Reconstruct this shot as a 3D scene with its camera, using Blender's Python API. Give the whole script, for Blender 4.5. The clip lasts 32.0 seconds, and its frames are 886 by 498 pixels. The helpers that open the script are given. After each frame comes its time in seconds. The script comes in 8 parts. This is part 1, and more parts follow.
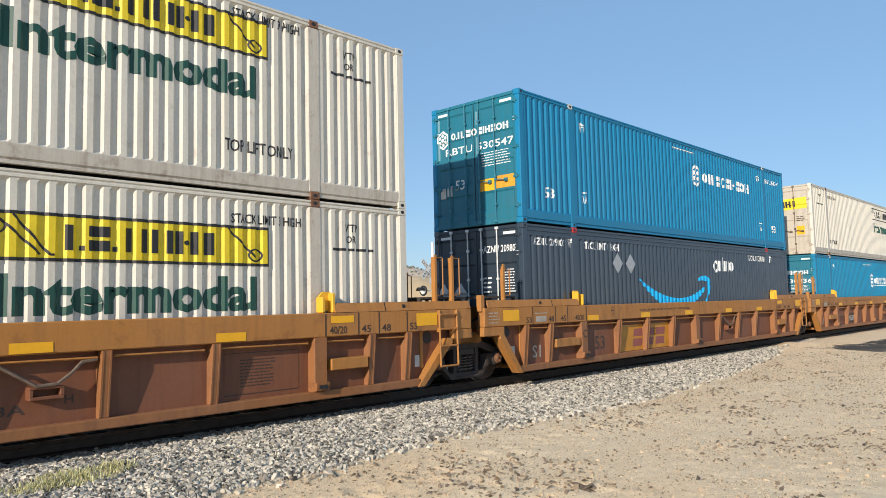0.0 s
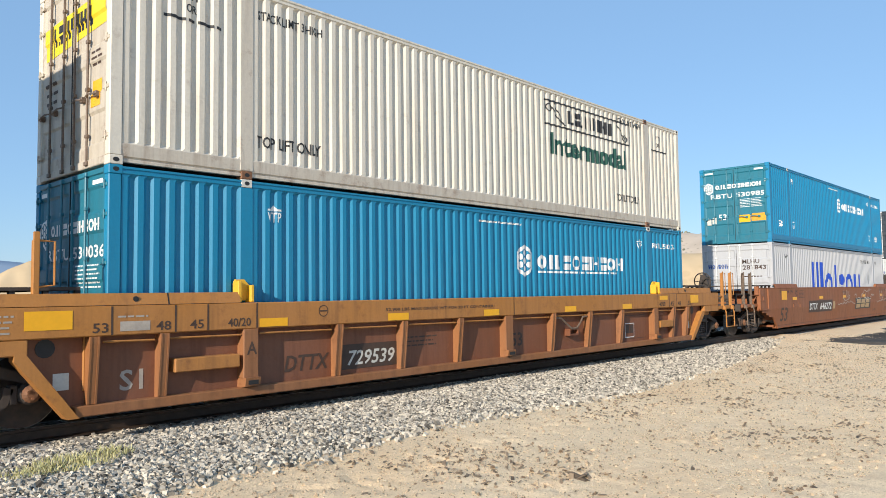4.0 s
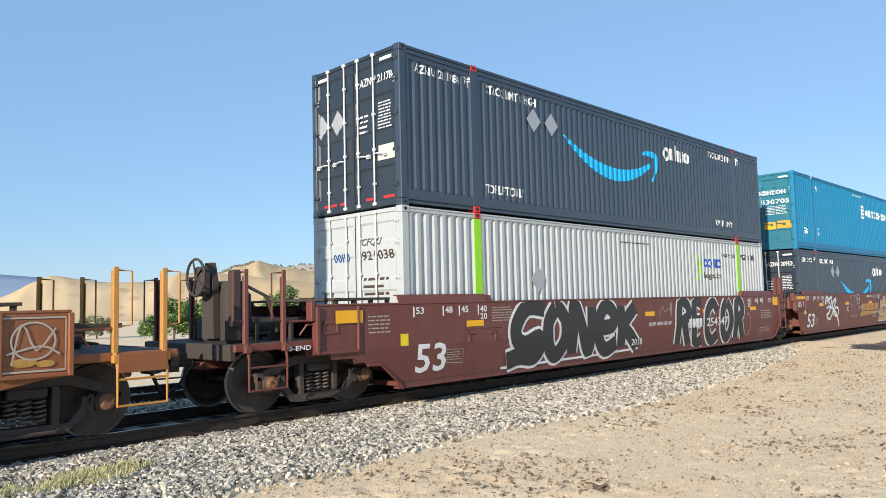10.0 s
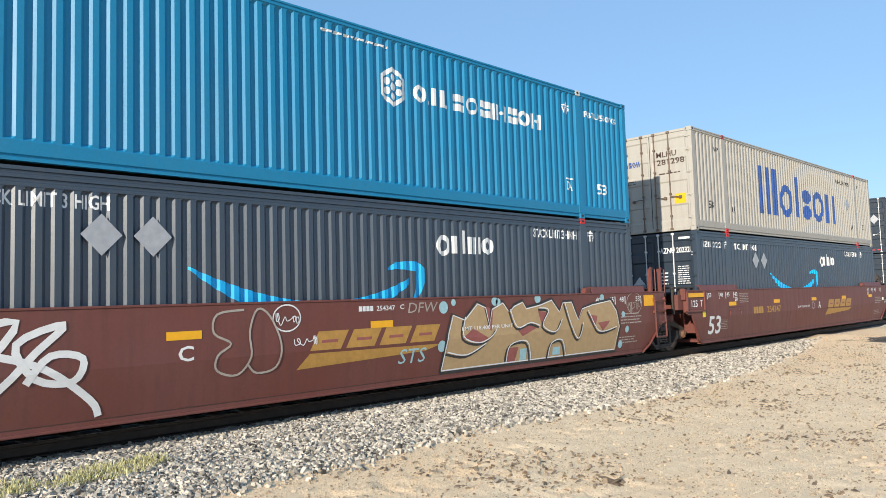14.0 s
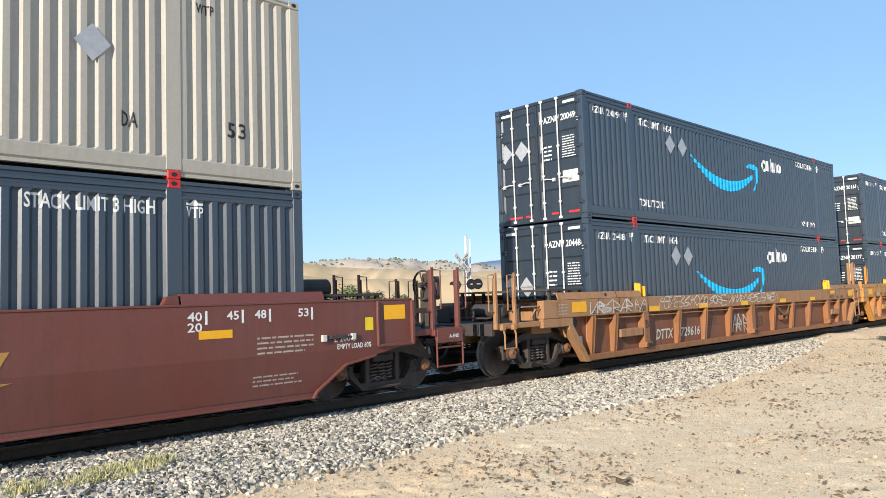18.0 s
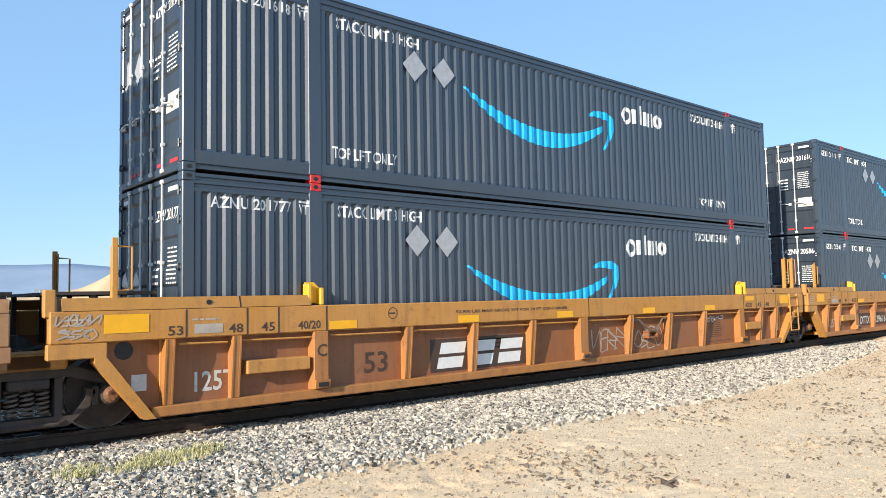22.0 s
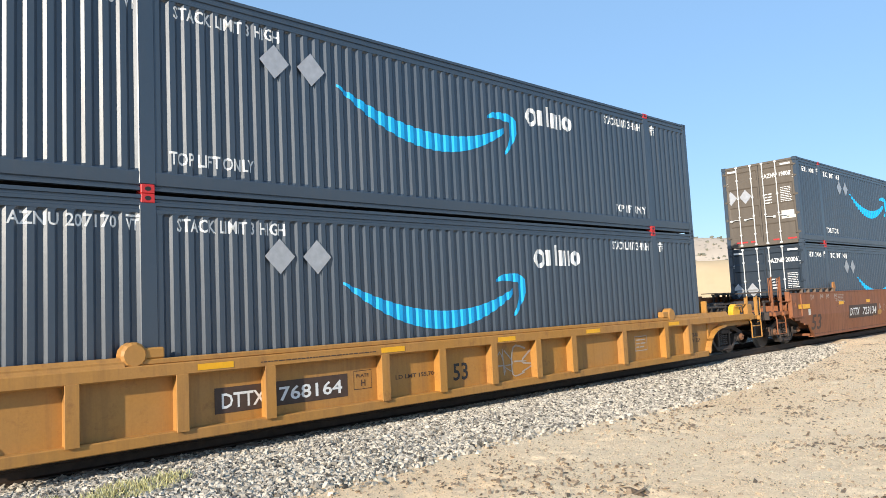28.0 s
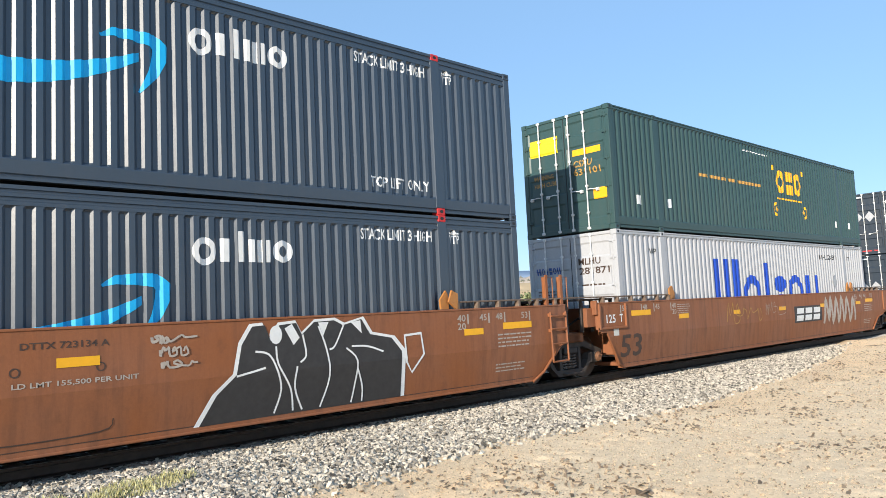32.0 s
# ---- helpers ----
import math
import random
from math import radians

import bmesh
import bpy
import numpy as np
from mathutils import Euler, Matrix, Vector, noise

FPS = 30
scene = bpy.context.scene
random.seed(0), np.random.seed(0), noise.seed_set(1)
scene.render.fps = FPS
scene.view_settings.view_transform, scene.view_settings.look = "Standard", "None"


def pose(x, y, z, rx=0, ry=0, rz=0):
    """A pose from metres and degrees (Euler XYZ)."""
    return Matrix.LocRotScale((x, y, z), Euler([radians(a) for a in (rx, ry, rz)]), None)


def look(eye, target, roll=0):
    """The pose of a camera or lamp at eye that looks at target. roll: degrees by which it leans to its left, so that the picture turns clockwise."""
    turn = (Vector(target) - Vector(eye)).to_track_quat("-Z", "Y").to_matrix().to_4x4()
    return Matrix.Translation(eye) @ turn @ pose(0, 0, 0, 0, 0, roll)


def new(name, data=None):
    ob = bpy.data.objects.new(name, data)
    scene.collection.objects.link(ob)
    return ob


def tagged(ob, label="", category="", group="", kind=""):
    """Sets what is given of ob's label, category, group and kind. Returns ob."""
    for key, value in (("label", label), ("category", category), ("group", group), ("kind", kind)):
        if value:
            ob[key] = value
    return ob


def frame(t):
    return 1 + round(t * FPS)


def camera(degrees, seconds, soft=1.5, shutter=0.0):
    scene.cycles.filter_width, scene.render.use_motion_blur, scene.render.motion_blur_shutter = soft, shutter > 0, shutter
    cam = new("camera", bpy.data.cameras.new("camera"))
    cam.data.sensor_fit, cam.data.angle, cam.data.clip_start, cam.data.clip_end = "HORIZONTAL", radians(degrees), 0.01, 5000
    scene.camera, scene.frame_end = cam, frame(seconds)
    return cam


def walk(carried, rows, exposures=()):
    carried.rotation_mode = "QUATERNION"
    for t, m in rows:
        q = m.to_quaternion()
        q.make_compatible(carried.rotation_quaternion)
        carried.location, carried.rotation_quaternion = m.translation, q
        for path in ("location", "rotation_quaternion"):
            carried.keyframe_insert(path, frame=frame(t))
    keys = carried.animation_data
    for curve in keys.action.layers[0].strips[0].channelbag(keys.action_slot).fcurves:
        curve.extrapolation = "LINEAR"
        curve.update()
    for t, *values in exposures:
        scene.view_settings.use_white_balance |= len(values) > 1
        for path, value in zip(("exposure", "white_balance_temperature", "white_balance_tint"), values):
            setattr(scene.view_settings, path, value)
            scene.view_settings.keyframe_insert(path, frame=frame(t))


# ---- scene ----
# ---- camera and the train's run ----
EYE = (0.0, 0.0, 1.564)
YC = 10.60                      # middle of the track; rail tops lie at z = 0
cam = camera(62.31, 32.0, soft=0.3)
# seconds, tilt, lean, heading of the hand-held camera
SWAY = [
    (0, 4.31, 1.33, -46.71), (0.5, 4.11, 0.60, -46.89), (1, 3.85, 0.85, -46.94), (1.5, 3.64, 0.50, -46.88),
    (2, 3.55, 0.48, -46.65), (2.5, 3.46, 0.66, -46.52), (3, 3.41, 0.00, -46.76), (3.5, 3.41, 0.63, -47.03),
    (5.5, 3.67, 1.89, -45.63), (6, 4.91, 3.45, -43.29), (6.5, 5.23, 2.40, -42.48), (7, 4.82, 1.82, -43.45),
    (7.5, 4.80, 1.10, -45.00), (8, 5.12, 1.89, -46.06), (8.5, 4.93, 2.02, -46.27), (9, 4.74, 1.64, -46.35),
    (9.5, 4.56, 1.99, -45.83), (10, 4.29, 1.39, -45.71), (10.5, 4.27, 1.54, -45.40), (11, 4.26, 1.59, -45.60),
    (11.5, 4.16, 1.93, -45.54), (12, 4.10, 1.68, -45.51), (12.5, 3.96, 1.48, -45.37), (13, 3.83, 1.71, -45.08),
    (13.5, 3.77, 1.27, -44.91), (14, 3.92, 1.70, -44.66), (14.5, 3.86, 1.59, -44.48), (15, 3.83, 1.70, -44.36),
    (15.5, 3.72, 1.51, -44.24), (17.5, 3.81, 1.20, -44.08), (18, 3.92, 1.88, -44.08), (18.5, 3.85, 2.06, -44.15),
    (19, 3.80, 1.22, -44.20), (19.5, 4.03, 0.90, -43.38), (20, 4.24, 0.45, -42.59), (20.5, 3.87, -0.02, -41.80),
    (21, 3.68, 0.64, -41.00), (21.5, 3.73, 1.01, -40.80), (22, 3.69, 1.07, -40.67), (22.5, 3.90, 1.00, -40.61),
    (23, 4.08, 1.30, -40.53), (23.5, 4.08, 1.16, -40.59), (24, 3.98, 1.36, -40.53), (24.5, 3.87, 1.25, -40.48),
    (25, 3.90, 1.60, -40.37), (25.5, 4.15, 2.33, -41.03), (26, 4.33, 2.89, -41.90), (26.5, 4.58, 3.15, -43.27),
    (28.5, 5.00, 2.63, -43.05), (29, 4.84, 2.45, -42.77), (29.5, 4.98, 2.89, -42.71), (30, 4.93, 2.79, -42.78),
    (30.5, 4.97, 2.99, -42.63), (31, 5.16, 3.21, -42.76), (31.5, 5.10, 2.79, -42.81), (32, 4.92, 2.73, -42.93),
]
walk(cam, [(t, pose(*EYE, 90 + a, b, c)) for t, a, b, c in SWAY],
     [(0, 0.27), (1.5, 0.48), (3, 0.54), (5.5, 0.32), (6, 0.33), (7, 0.40), (9, 0.41), (11, 0.58), (15, 0.57), (19, 0.66), (23, 0.80), (26, 0.72), (30, 0.64), (32, 0.70)])
# seconds, metres that the train has run
RUN = [
    (0, 7.18), (0.5, 10.67), (1, 14.17), (1.5, 17.68), (2, 21.18), (2.5, 24.68),
    (3, 28.20), (3.5, 31.73), (4, 35.27), (4.5, 38.80), (5, 42.34), (5.5, 45.89),
    (6, 49.40), (6.5, 52.91), (7, 56.40), (7.5, 59.91), (8, 63.43), (8.5, 66.95),
    (9, 70.48), (9.5, 74.02), (10, 77.56), (10.5, 81.10), (11, 84.67), (11.5, 88.23),
    (12, 91.80), (12.5, 95.37), (13, 98.96), (13.5, 102.57), (14, 106.19), (14.5, 109.82),
    (15, 113.44), (15.5, 117.06), (16, 120.67), (16.5, 124.30), (17, 127.93), (17.5, 131.57),
    (18, 135.22), (18.5, 138.88), (19, 142.56), (19.5, 146.26), (20, 149.97), (20.5, 153.66),
    (21, 157.34), (21.5, 161.03), (22, 164.71), (22.5, 168.41), (23, 172.12), (23.5, 175.84),
    (24, 179.58), (24.5, 183.32), (25, 187.07), (25.5, 190.81), (26, 194.55), (26.5, 198.29),
    (27, 202.08), (27.5, 205.85), (28, 209.63), (28.5, 213.44), (29, 217.23), (29.5, 221.03),
    (30, 224.84), (30.5, 228.68), (31, 232.53), (31.5, 236.39), (32, 240.25),
]

# ---- daylight ----
SUN = Vector((-0.904, -0.268, 0.334)).normalized()
world = bpy.data.worlds.new("sky")
scene.world = world
world.use_nodes = True
wn = world.node_tree.nodes
sky = wn.new("ShaderNodeTexSky")
sky.sky_type = "NISHITA"
sky.sun_disc = False
sky.sun_elevation = math.asin(SUN.z)
sky.sun_rotation = math.atan2(SUN.x, SUN.y)
sky.air_density, sky.dust_density, sky.ozone_density = 1.0, 0.25, 3.5
haze = wn.new("ShaderNodeMix")
haze.data_type = "RGBA"
haze.inputs[0].default_value = 0.6
haze.inputs[7].default_value = (1.85, 3.25, 5.2, 1)
world.node_tree.links.new(sky.outputs[0], haze.inputs[6])
world.node_tree.links.new(haze.outputs[2], wn["Background"].inputs[0])
wn["Background"].inputs[1].default_value = 0.12
sun = new("sun", bpy.data.lights.new("sun", "SUN"))
sun.data.energy, sun.data.angle, sun.data.color = 4.2, radians(0.55), (1.0, 0.90, 0.76)
sun.matrix_world = look((-60, -20, 40), Vector((-60, -20, 40)) - SUN)


# ---- materials ----
def mat_base(name):
    m = bpy.data.materials.new(name)
    m.use_nodes = True
    n, l = m.node_tree.nodes, m.node_tree.links
    return m, n, l, n["Principled BSDF"]


def noise_node(n, l, vec, scale, detail=4.0, rough=0.6, stretch=None):
    if stretch:
        mp = n.new("ShaderNodeMapping")
        mp.inputs["Scale"].default_value = stretch
        l.new(vec, mp.inputs[0])
        vec = mp.outputs[0]
    t = n.new("ShaderNodeTexNoise")
    t.inputs["Scale"].default_value, t.inputs["Detail"].default_value, t.inputs["Roughness"].default_value = scale, detail, rough
    l.new(vec, t.inputs["Vector"])
    return t.outputs[0]


def ramp(n, l, fac, lo, hi):
    r = n.new("ShaderNodeMapRange")
    r.inputs["From Min"].default_value, r.inputs["From Max"].default_value = lo, hi
    l.new(fac, r.inputs["Value"])
    return r.outputs[0]


def mixc(n, l, fac, a, b, blend="MIX"):
    x = n.new("ShaderNodeMix")
    x.data_type, x.blend_type = "RGBA", blend
    if isinstance(fac, float):
        x.inputs[0].default_value = fac
    else:
        l.new(fac, x.inputs[0])
    for i, v in ((6, a), (7, b)):
        if isinstance(v, tuple):
            x.inputs[i].default_value = (*v, 1)
        else:
            l.new(v, x.inputs[i])
    return x.outputs[2]


def mul(n, l, a, k):
    x = n.new("ShaderNodeMath")
    x.operation = "MULTIPLY"
    l.new(a, x.inputs[0])
    if isinstance(k, float):
        x.inputs[1].default_value = k
    else:
        l.new(k, x.inputs[1])
    return x.outputs[0]


def paint(name, col, rough=0.5, grime=0.35, grime_col=(0.12, 0.09, 0.06), rust=0.0, fade=0.15, bump=0.02, gloss=0.5):
    """Worn paint on steel: faded patches, vertical dirt runs and rust spots."""
    m, n, l, p = mat_base(name)
    co = n.new("ShaderNodeTexCoord").outputs["Object"]
    fadec = tuple(min(1, c * 0.78 + 0.22 * (sum(col) / 3) + 0.03) for c in col)
    big = noise_node(n, l, co, 0.55, 3)
    c = mixc(n, l, mul(n, l, ramp(n, l, big, 0.35, 0.7), fade), col, fadec)
    runs = noise_node(n, l, co, 1.0, 5, 0.65, (7.0, 7.0, 0.45))
    fine = noise_node(n, l, co, 26.0, 3)
    g = mul(n, l, ramp(n, l, runs, 0.46, 0.78), ramp(n, l, big, 0.2, 0.75))
    c = mixc(n, l, mul(n, l, g, grime), c, grime_col)
    if rust:
        spots = noise_node(n, l, co, 3.1, 8, 0.72)
        c = mixc(n, l, mul(n, l, ramp(n, l, spots, 0.60 - rust * 0.12, 0.72), min(1.0, rust * 1.6)), c, (0.17, 0.062, 0.025))
    c = mixc(n, l, 0.12, c, mixc(n, l, ramp(n, l, fine, 0.3, 0.7), (0.25, 0.25, 0.25), (1.0, 1.0, 1.0)), "MULTIPLY")
    l.new(c, p.inputs["Base Color"])
    rr = n.new("ShaderNodeMapRange")
    rr.inputs["To Min"].default_value, rr.inputs["To Max"].default_value = rough - 0.08, rough + 0.18
    l.new(runs, rr.inputs["Value"])
    l.new(rr.outputs[0], p.inputs["Roughness"])
    p.inputs["Specular IOR Level"].default_value = gloss
    b = n.new("ShaderNodeBump")
    b.inputs["Strength"].default_value, b.inputs["Distance"].default_value = 0.35, bump
    l.new(noise_node(n, l, co, 5.0, 5), b.inputs["Height"])
    l.new(b.outputs[0], p.inputs["Normal"])
    return m


def plain(name, col, rough=0.55, metal=0.0, vary=0.25, scale=9.0):
    m, n, l, p = mat_base(name)
    co = n.new("ShaderNodeTexCoord").outputs["Object"]
    dark = tuple(c * (1 - vary) for c in col)
    c = mixc(n, l, ramp(n, l, noise_node(n, l, co, scale, 6, 0.65), 0.32, 0.68), dark, col)
    l.new(c, p.inputs["Base Color"])
    p.inputs["Roughness"].default_value, p.inputs["Metallic"].default_value = rough, metal
    return m


M = {
    "teal": paint("teal_paint", (0.001, 0.200, 0.385), 0.44, 0.12, fade=0.10, bump=0.005),
    "blue": paint("blue_paint", (0.001, 0.205, 0.375), 0.44, 0.12, fade=0.08, bump=0.005),
    "navy": paint("navy_paint", (0.029, 0.047, 0.072), 0.33, 0.2, (0.10, 0.09, 0.08), fade=0.2, bump=0.005, gloss=0.85),
    "white": paint("aged_white_paint", (0.67, 0.625, 0.535), 0.5, 0.55, (0.25, 0.18, 0.11), rust=0.22, fade=0.2),
    "rib_car": paint("worn_rib_steel", (0.43, 0.172, 0.034), 0.6, 0.75, (0.15, 0.072, 0.036), rust=0.38, fade=0.45),
    "teal_door": paint("dull_teal_paint", (0.008, 0.155, 0.225), 0.45, 0.5, (0.06, 0.05, 0.04), rust=0.12, fade=0.2),
    "navy_door": paint("dull_navy_paint", (0.020, 0.032, 0.048), 0.36, 0.45, (0.08, 0.07, 0.06), fade=0.25),
    "dusty_door": paint("dust_caked_navy_paint", (0.115, 0.092, 0.070), 0.6, 0.6, (0.05, 0.045, 0.04), fade=0.3),
    "white_door": paint("stained_cream_paint", (0.52, 0.46, 0.37), 0.5, 0.75, (0.22, 0.15, 0.09), rust=0.34, fade=0.25),
    "white_post": paint("rust_streaked_white_paint", (0.55, 0.50, 0.42), 0.5, 0.85, (0.20, 0.12, 0.07), rust=0.42, fade=0.25),
    "silver": paint("light_grey_paint", (0.43, 0.44, 0.46), 0.45, 0.3, (0.22, 0.2, 0.18), bump=0.007),
    "beige": paint("weathered_beige_paint", (0.40, 0.378, 0.33), 0.5, 0.45, (0.2, 0.15, 0.10), rust=0.1, bump=0.007),
    "pearl": paint("pale_grey_paint", (0.46, 0.49, 0.49), 0.45, 0.2, (0.22, 0.2, 0.18), bump=0.007),
    "green": paint("dark_green_paint", (0.028, 0.070, 0.070), 0.42, 0.25, bump=0.007),
    "yellow_car": paint("faded_yellow_steel", (0.52, 0.235, 0.040), 0.58, 0.65, (0.17, 0.08, 0.04), rust=0.36, fade=0.4),
    "plate_car": paint("rust_tinted_yellow_steel", (0.29, 0.104, 0.030), 0.62, 0.7, (0.12, 0.052, 0.03), rust=0.45, fade=0.5),
    "gold_car": paint("bright_yellow_steel", (0.44, 0.205, 0.034), 0.55, 0.7, (0.17, 0.085, 0.04), rust=0.32, fade=0.35),
    "brown_car": paint("rusty_brown_steel", (0.27, 0.088, 0.026), 0.6, 0.85, (0.075, 0.036, 0.024), rust=0.34, fade=0.5),
    "tan_car": paint("faded_tan_steel", (0.275, 0.088, 0.024), 0.6, 0.6, (0.11, 0.055, 0.032), rust=0.42, fade=0.45),
    "red_car": paint("oxide_red_steel", (0.155, 0.042, 0.030), 0.50, 0.55, (0.07, 0.035, 0.026), rust=0.22, fade=0.4),
    "worn_yellow": paint("worn_brownish_yellow_steel", (0.43, 0.178, 0.034), 0.6, 0.8, (0.15, 0.07, 0.034), rust=0.42, fade=0.3),
    "plate_dark": paint("dark_rusted_steel", (0.205, 0.070, 0.028), 0.62, 0.8, (0.085, 0.036, 0.022), rust=0.45, fade=0.4),
    "rib_dark": paint("brown_rib_steel", (0.30, 0.118, 0.036), 0.6, 0.8, (0.11, 0.05, 0.026), rust=0.42, fade=0.4),
    "dusty_car": paint("dusty_tan_steel", (0.37, 0.185, 0.075), 0.62, 0.8, (0.16, 0.075, 0.038), rust=0.42, fade=0.45),
    "truck": paint("grimy_cast_steel", (0.052, 0.041, 0.035), 0.74, 0.5, (0.030, 0.024, 0.020), rust=0.24),
    "dusty": paint("dust_covered_cast_steel", (0.064, 0.048, 0.039), 0.8, 0.6, (0.030, 0.024, 0.020), rust=0.35),
    "tread": plain("worn_wheel_steel", (0.30, 0.28, 0.26), 0.35, 0.9),
    "spring": plain("rusty_spring_steel", (0.20, 0.15, 0.12), 0.65, 0.2, 0.5, 20),
    "cap": plain("rusted_bearing_cap", (0.26, 0.12, 0.06), 0.7, 0.0, 0.5, 25),
    "rod": plain("galvanised_rod", (0.55, 0.56, 0.56), 0.42, 0.55),
    "rod_w": plain("white_rod", (0.72, 0.73, 0.72), 0.45),
    "rod_t": plain("teal_rod", (0.03, 0.20, 0.28), 0.45),
    "rod_r": plain("rusty_rod", (0.20, 0.14, 0.10), 0.6, 0.0, 0.5, 14),
    "red": plain("red_casting_paint", (0.60, 0.03, 0.03), 0.5),
    "black": plain("black_paint", (0.018, 0.018, 0.019), 0.55, 0.0, 0.3),
    "w": plain("white_marking", (0.78, 0.78, 0.76), 0.55, 0.0, 0.12),
    "wfade": plain("faded_white_marking", (0.46, 0.40, 0.34), 0.6, 0.0, 0.3),
    "k": plain("black_marking", (0.02, 0.02, 0.022), 0.6, 0.0, 0.2),
    "kfade": plain("worn_dark_marking", (0.075, 0.045, 0.032), 0.65, 0.0, 0.3),
    "dkgreen": plain("dark_green_marking", (0.012, 0.075, 0.055), 0.55, 0.0, 0.2),
    "yel": plain("yellow_film", (0.88, 0.43, 0.010), 0.45, 0.0, 0.1),
    "sign": plain("yellow_panel", (0.84, 0.62, 0.02), 0.5, 0.0, 0.15),
    "cyan": plain("cyan_marking", (0.004, 0.40, 0.78), 0.5, 0.0, 0.08),
    "royal": plain("royal_blue_marking", (0.006, 0.055, 0.42), 0.5, 0.0, 0.1),
    "steel_blue": plain("faded_blue_marking", (0.03, 0.085, 0.30), 0.55, 0.0, 0.2),
    "lime": plain("lime_marking", (0.30, 0.68, 0.02), 0.5, 0.0, 0.1),
    "tan": plain("tan_spray_paint", (0.47, 0.32, 0.16), 0.6, 0.0, 0.15),
    "pink": plain("dusky_red_spray_paint", (0.33, 0.10, 0.085), 0.6, 0.0, 0.2),
    "aqua": plain("pale_aqua_spray_paint", (0.36, 0.58, 0.62), 0.6, 0.0, 0.2),
    "smoke": plain("charcoal_spray_paint", (0.040, 0.037, 0.036), 0.6, 0.0, 0.3),
    "gold": plain("gold_marking", (0.50, 0.27, 0.06), 0.55, 0.0, 0.25),
    "opatch": plain("fresh_orange_paint", (0.62, 0.27, 0.025), 0.5, 0.0, 0.25, 3),
    "diamond": plain("bare_placard_metal", (0.50, 0.50, 0.51), 0.4, 0.35, 0.2),
    "paper": plain("pale_sticker", (0.62, 0.60, 0.54), 0.6, 0.0, 0.2),
    "orange": plain("orange_sticker", (0.80, 0.36, 0.03), 0.55),
    "ybright": paint("bright_yellow_casting", (0.80, 0.43, 0.02), 0.5, 0.3, rust=0.15),
    "rail": plain("rail_steel", (0.075, 0.05, 0.036), 0.6, 0.4, 0.4),
    "tie": plain("weathered_concrete_sleeper", (0.50, 0.47, 0.42), 0.9, 0.0, 0.3, 6),
}


def wheel_mat():
    """Grimy wheel steel, worn bright on the tread and its edge."""
    m, n, l, p = mat_base("rolled_wheel_steel")
    co = n.new("ShaderNodeTexCoord").outputs["Object"]
    flat_co = n.new("ShaderNodeVectorMath")
    flat_co.operation = "MULTIPLY"
    flat_co.inputs[1].default_value = (1, 0, 1)
    l.new(co, flat_co.inputs[0])
    r = n.new("ShaderNodeVectorMath")
    r.operation = "LENGTH"
    l.new(flat_co.outputs[0], r.inputs[0])
    worn = ramp(n, l, r.outputs["Value"], 0.438, 0.446)
    c = mixc(n, l, ramp(n, l, noise_node(n, l, co, 7.0, 6), 0.3, 0.7), (0.030, 0.023, 0.020), (0.085, 0.055, 0.040))
    l.new(mixc(n, l, worn, c, (0.32, 0.30, 0.28)), p.inputs["Base Color"])
    l.new(mul(n, l, worn, 0.8), p.inputs["Metallic"])
    p.inputs["Roughness"].default_value = 0.55
    return m


M["wheel"] = wheel_mat()


# ---- mesh helpers ----
def link_mesh(name, me, mat, parent, label=""):
    if mat and not me.materials:
        me.materials.append(mat)
    ob = new(name, me)
    if parent:
        ob.parent = parent
    if label:
        ob["label"] = label
    if name in ("fine_print", "door_print", "aqua_dot", "slogan", "sub_mark", "notice"):
        ob["kind"] = "stuff"
    return ob


def finish(bm, name, smooth=False):
    bmesh.ops.recalc_face_normals(bm, faces=bm.faces)
    me = bpy.data.meshes.new(name)
    if smooth:
        for f in bm.faces:
            f.smooth = True
    bm.to_mesh(me)
    bm.free()
    return me


def part(name, bm, mat, parent, label="", smooth=False):
    return link_mesh(name, finish(bm, name, smooth), mat, parent, label)


CACHE = {}


def shared(name, key, build, mat, parent, label="", smooth=False):
    """A part whose mesh is built once for each key and material."""
    k = (key, mat.name)
    if k not in CACHE:
        bm = bmesh.new()
        build(bm)
        CACHE[k] = finish(bm, name, smooth)
    return link_mesh(name, CACHE[k], mat, parent, label)


def box(bm, x0, x1, y0, y1, z0, z1, c=0.0):
    """A box, its edges chamfered by c."""
    lo, hi = (x0, y0, z0), (x1, y1, z1)
    if not c:
        v = [bm.verts.new([(lo, hi)[(i >> a) & 1][a] for a in range(3)]) for i in range(8)]
        for f in ((0, 2, 3, 1), (4, 5, 7, 6), (0, 1, 5, 4), (2, 6, 7, 3), (0, 4, 6, 2), (1, 3, 7, 5)):
            bm.faces.new([v[i] for i in f])
        return
    v = {}
    for i in range(8):
        s = [(i >> a) & 1 for a in range(3)]
        for a in range(3):
            q = [(lo, hi)[s[b]][b] + (0 if b == a else (c if s[b] == 0 else -c)) for b in range(3)]
            v[i, a] = bm.verts.new(q)
    for a in range(3):
        b, d = (a + 1) % 3, (a + 2) % 3
        for s in (0, 1):
            bm.faces.new([v[(s << a) | (p << b) | (q << d), a] for p, q in ((0, 0), (1, 0), (1, 1), (0, 1))])
        for p in (0, 1):
            for q in (0, 1):
                i, j = (p << b) | (q << d), (1 << a) | (p << b) | (q << d)
                bm.faces.new((v[i, b], v[j, b], v[j, d], v[i, d]))
    for i in range(8):
        bm.faces.new([v[i, a] for a in range(3)])


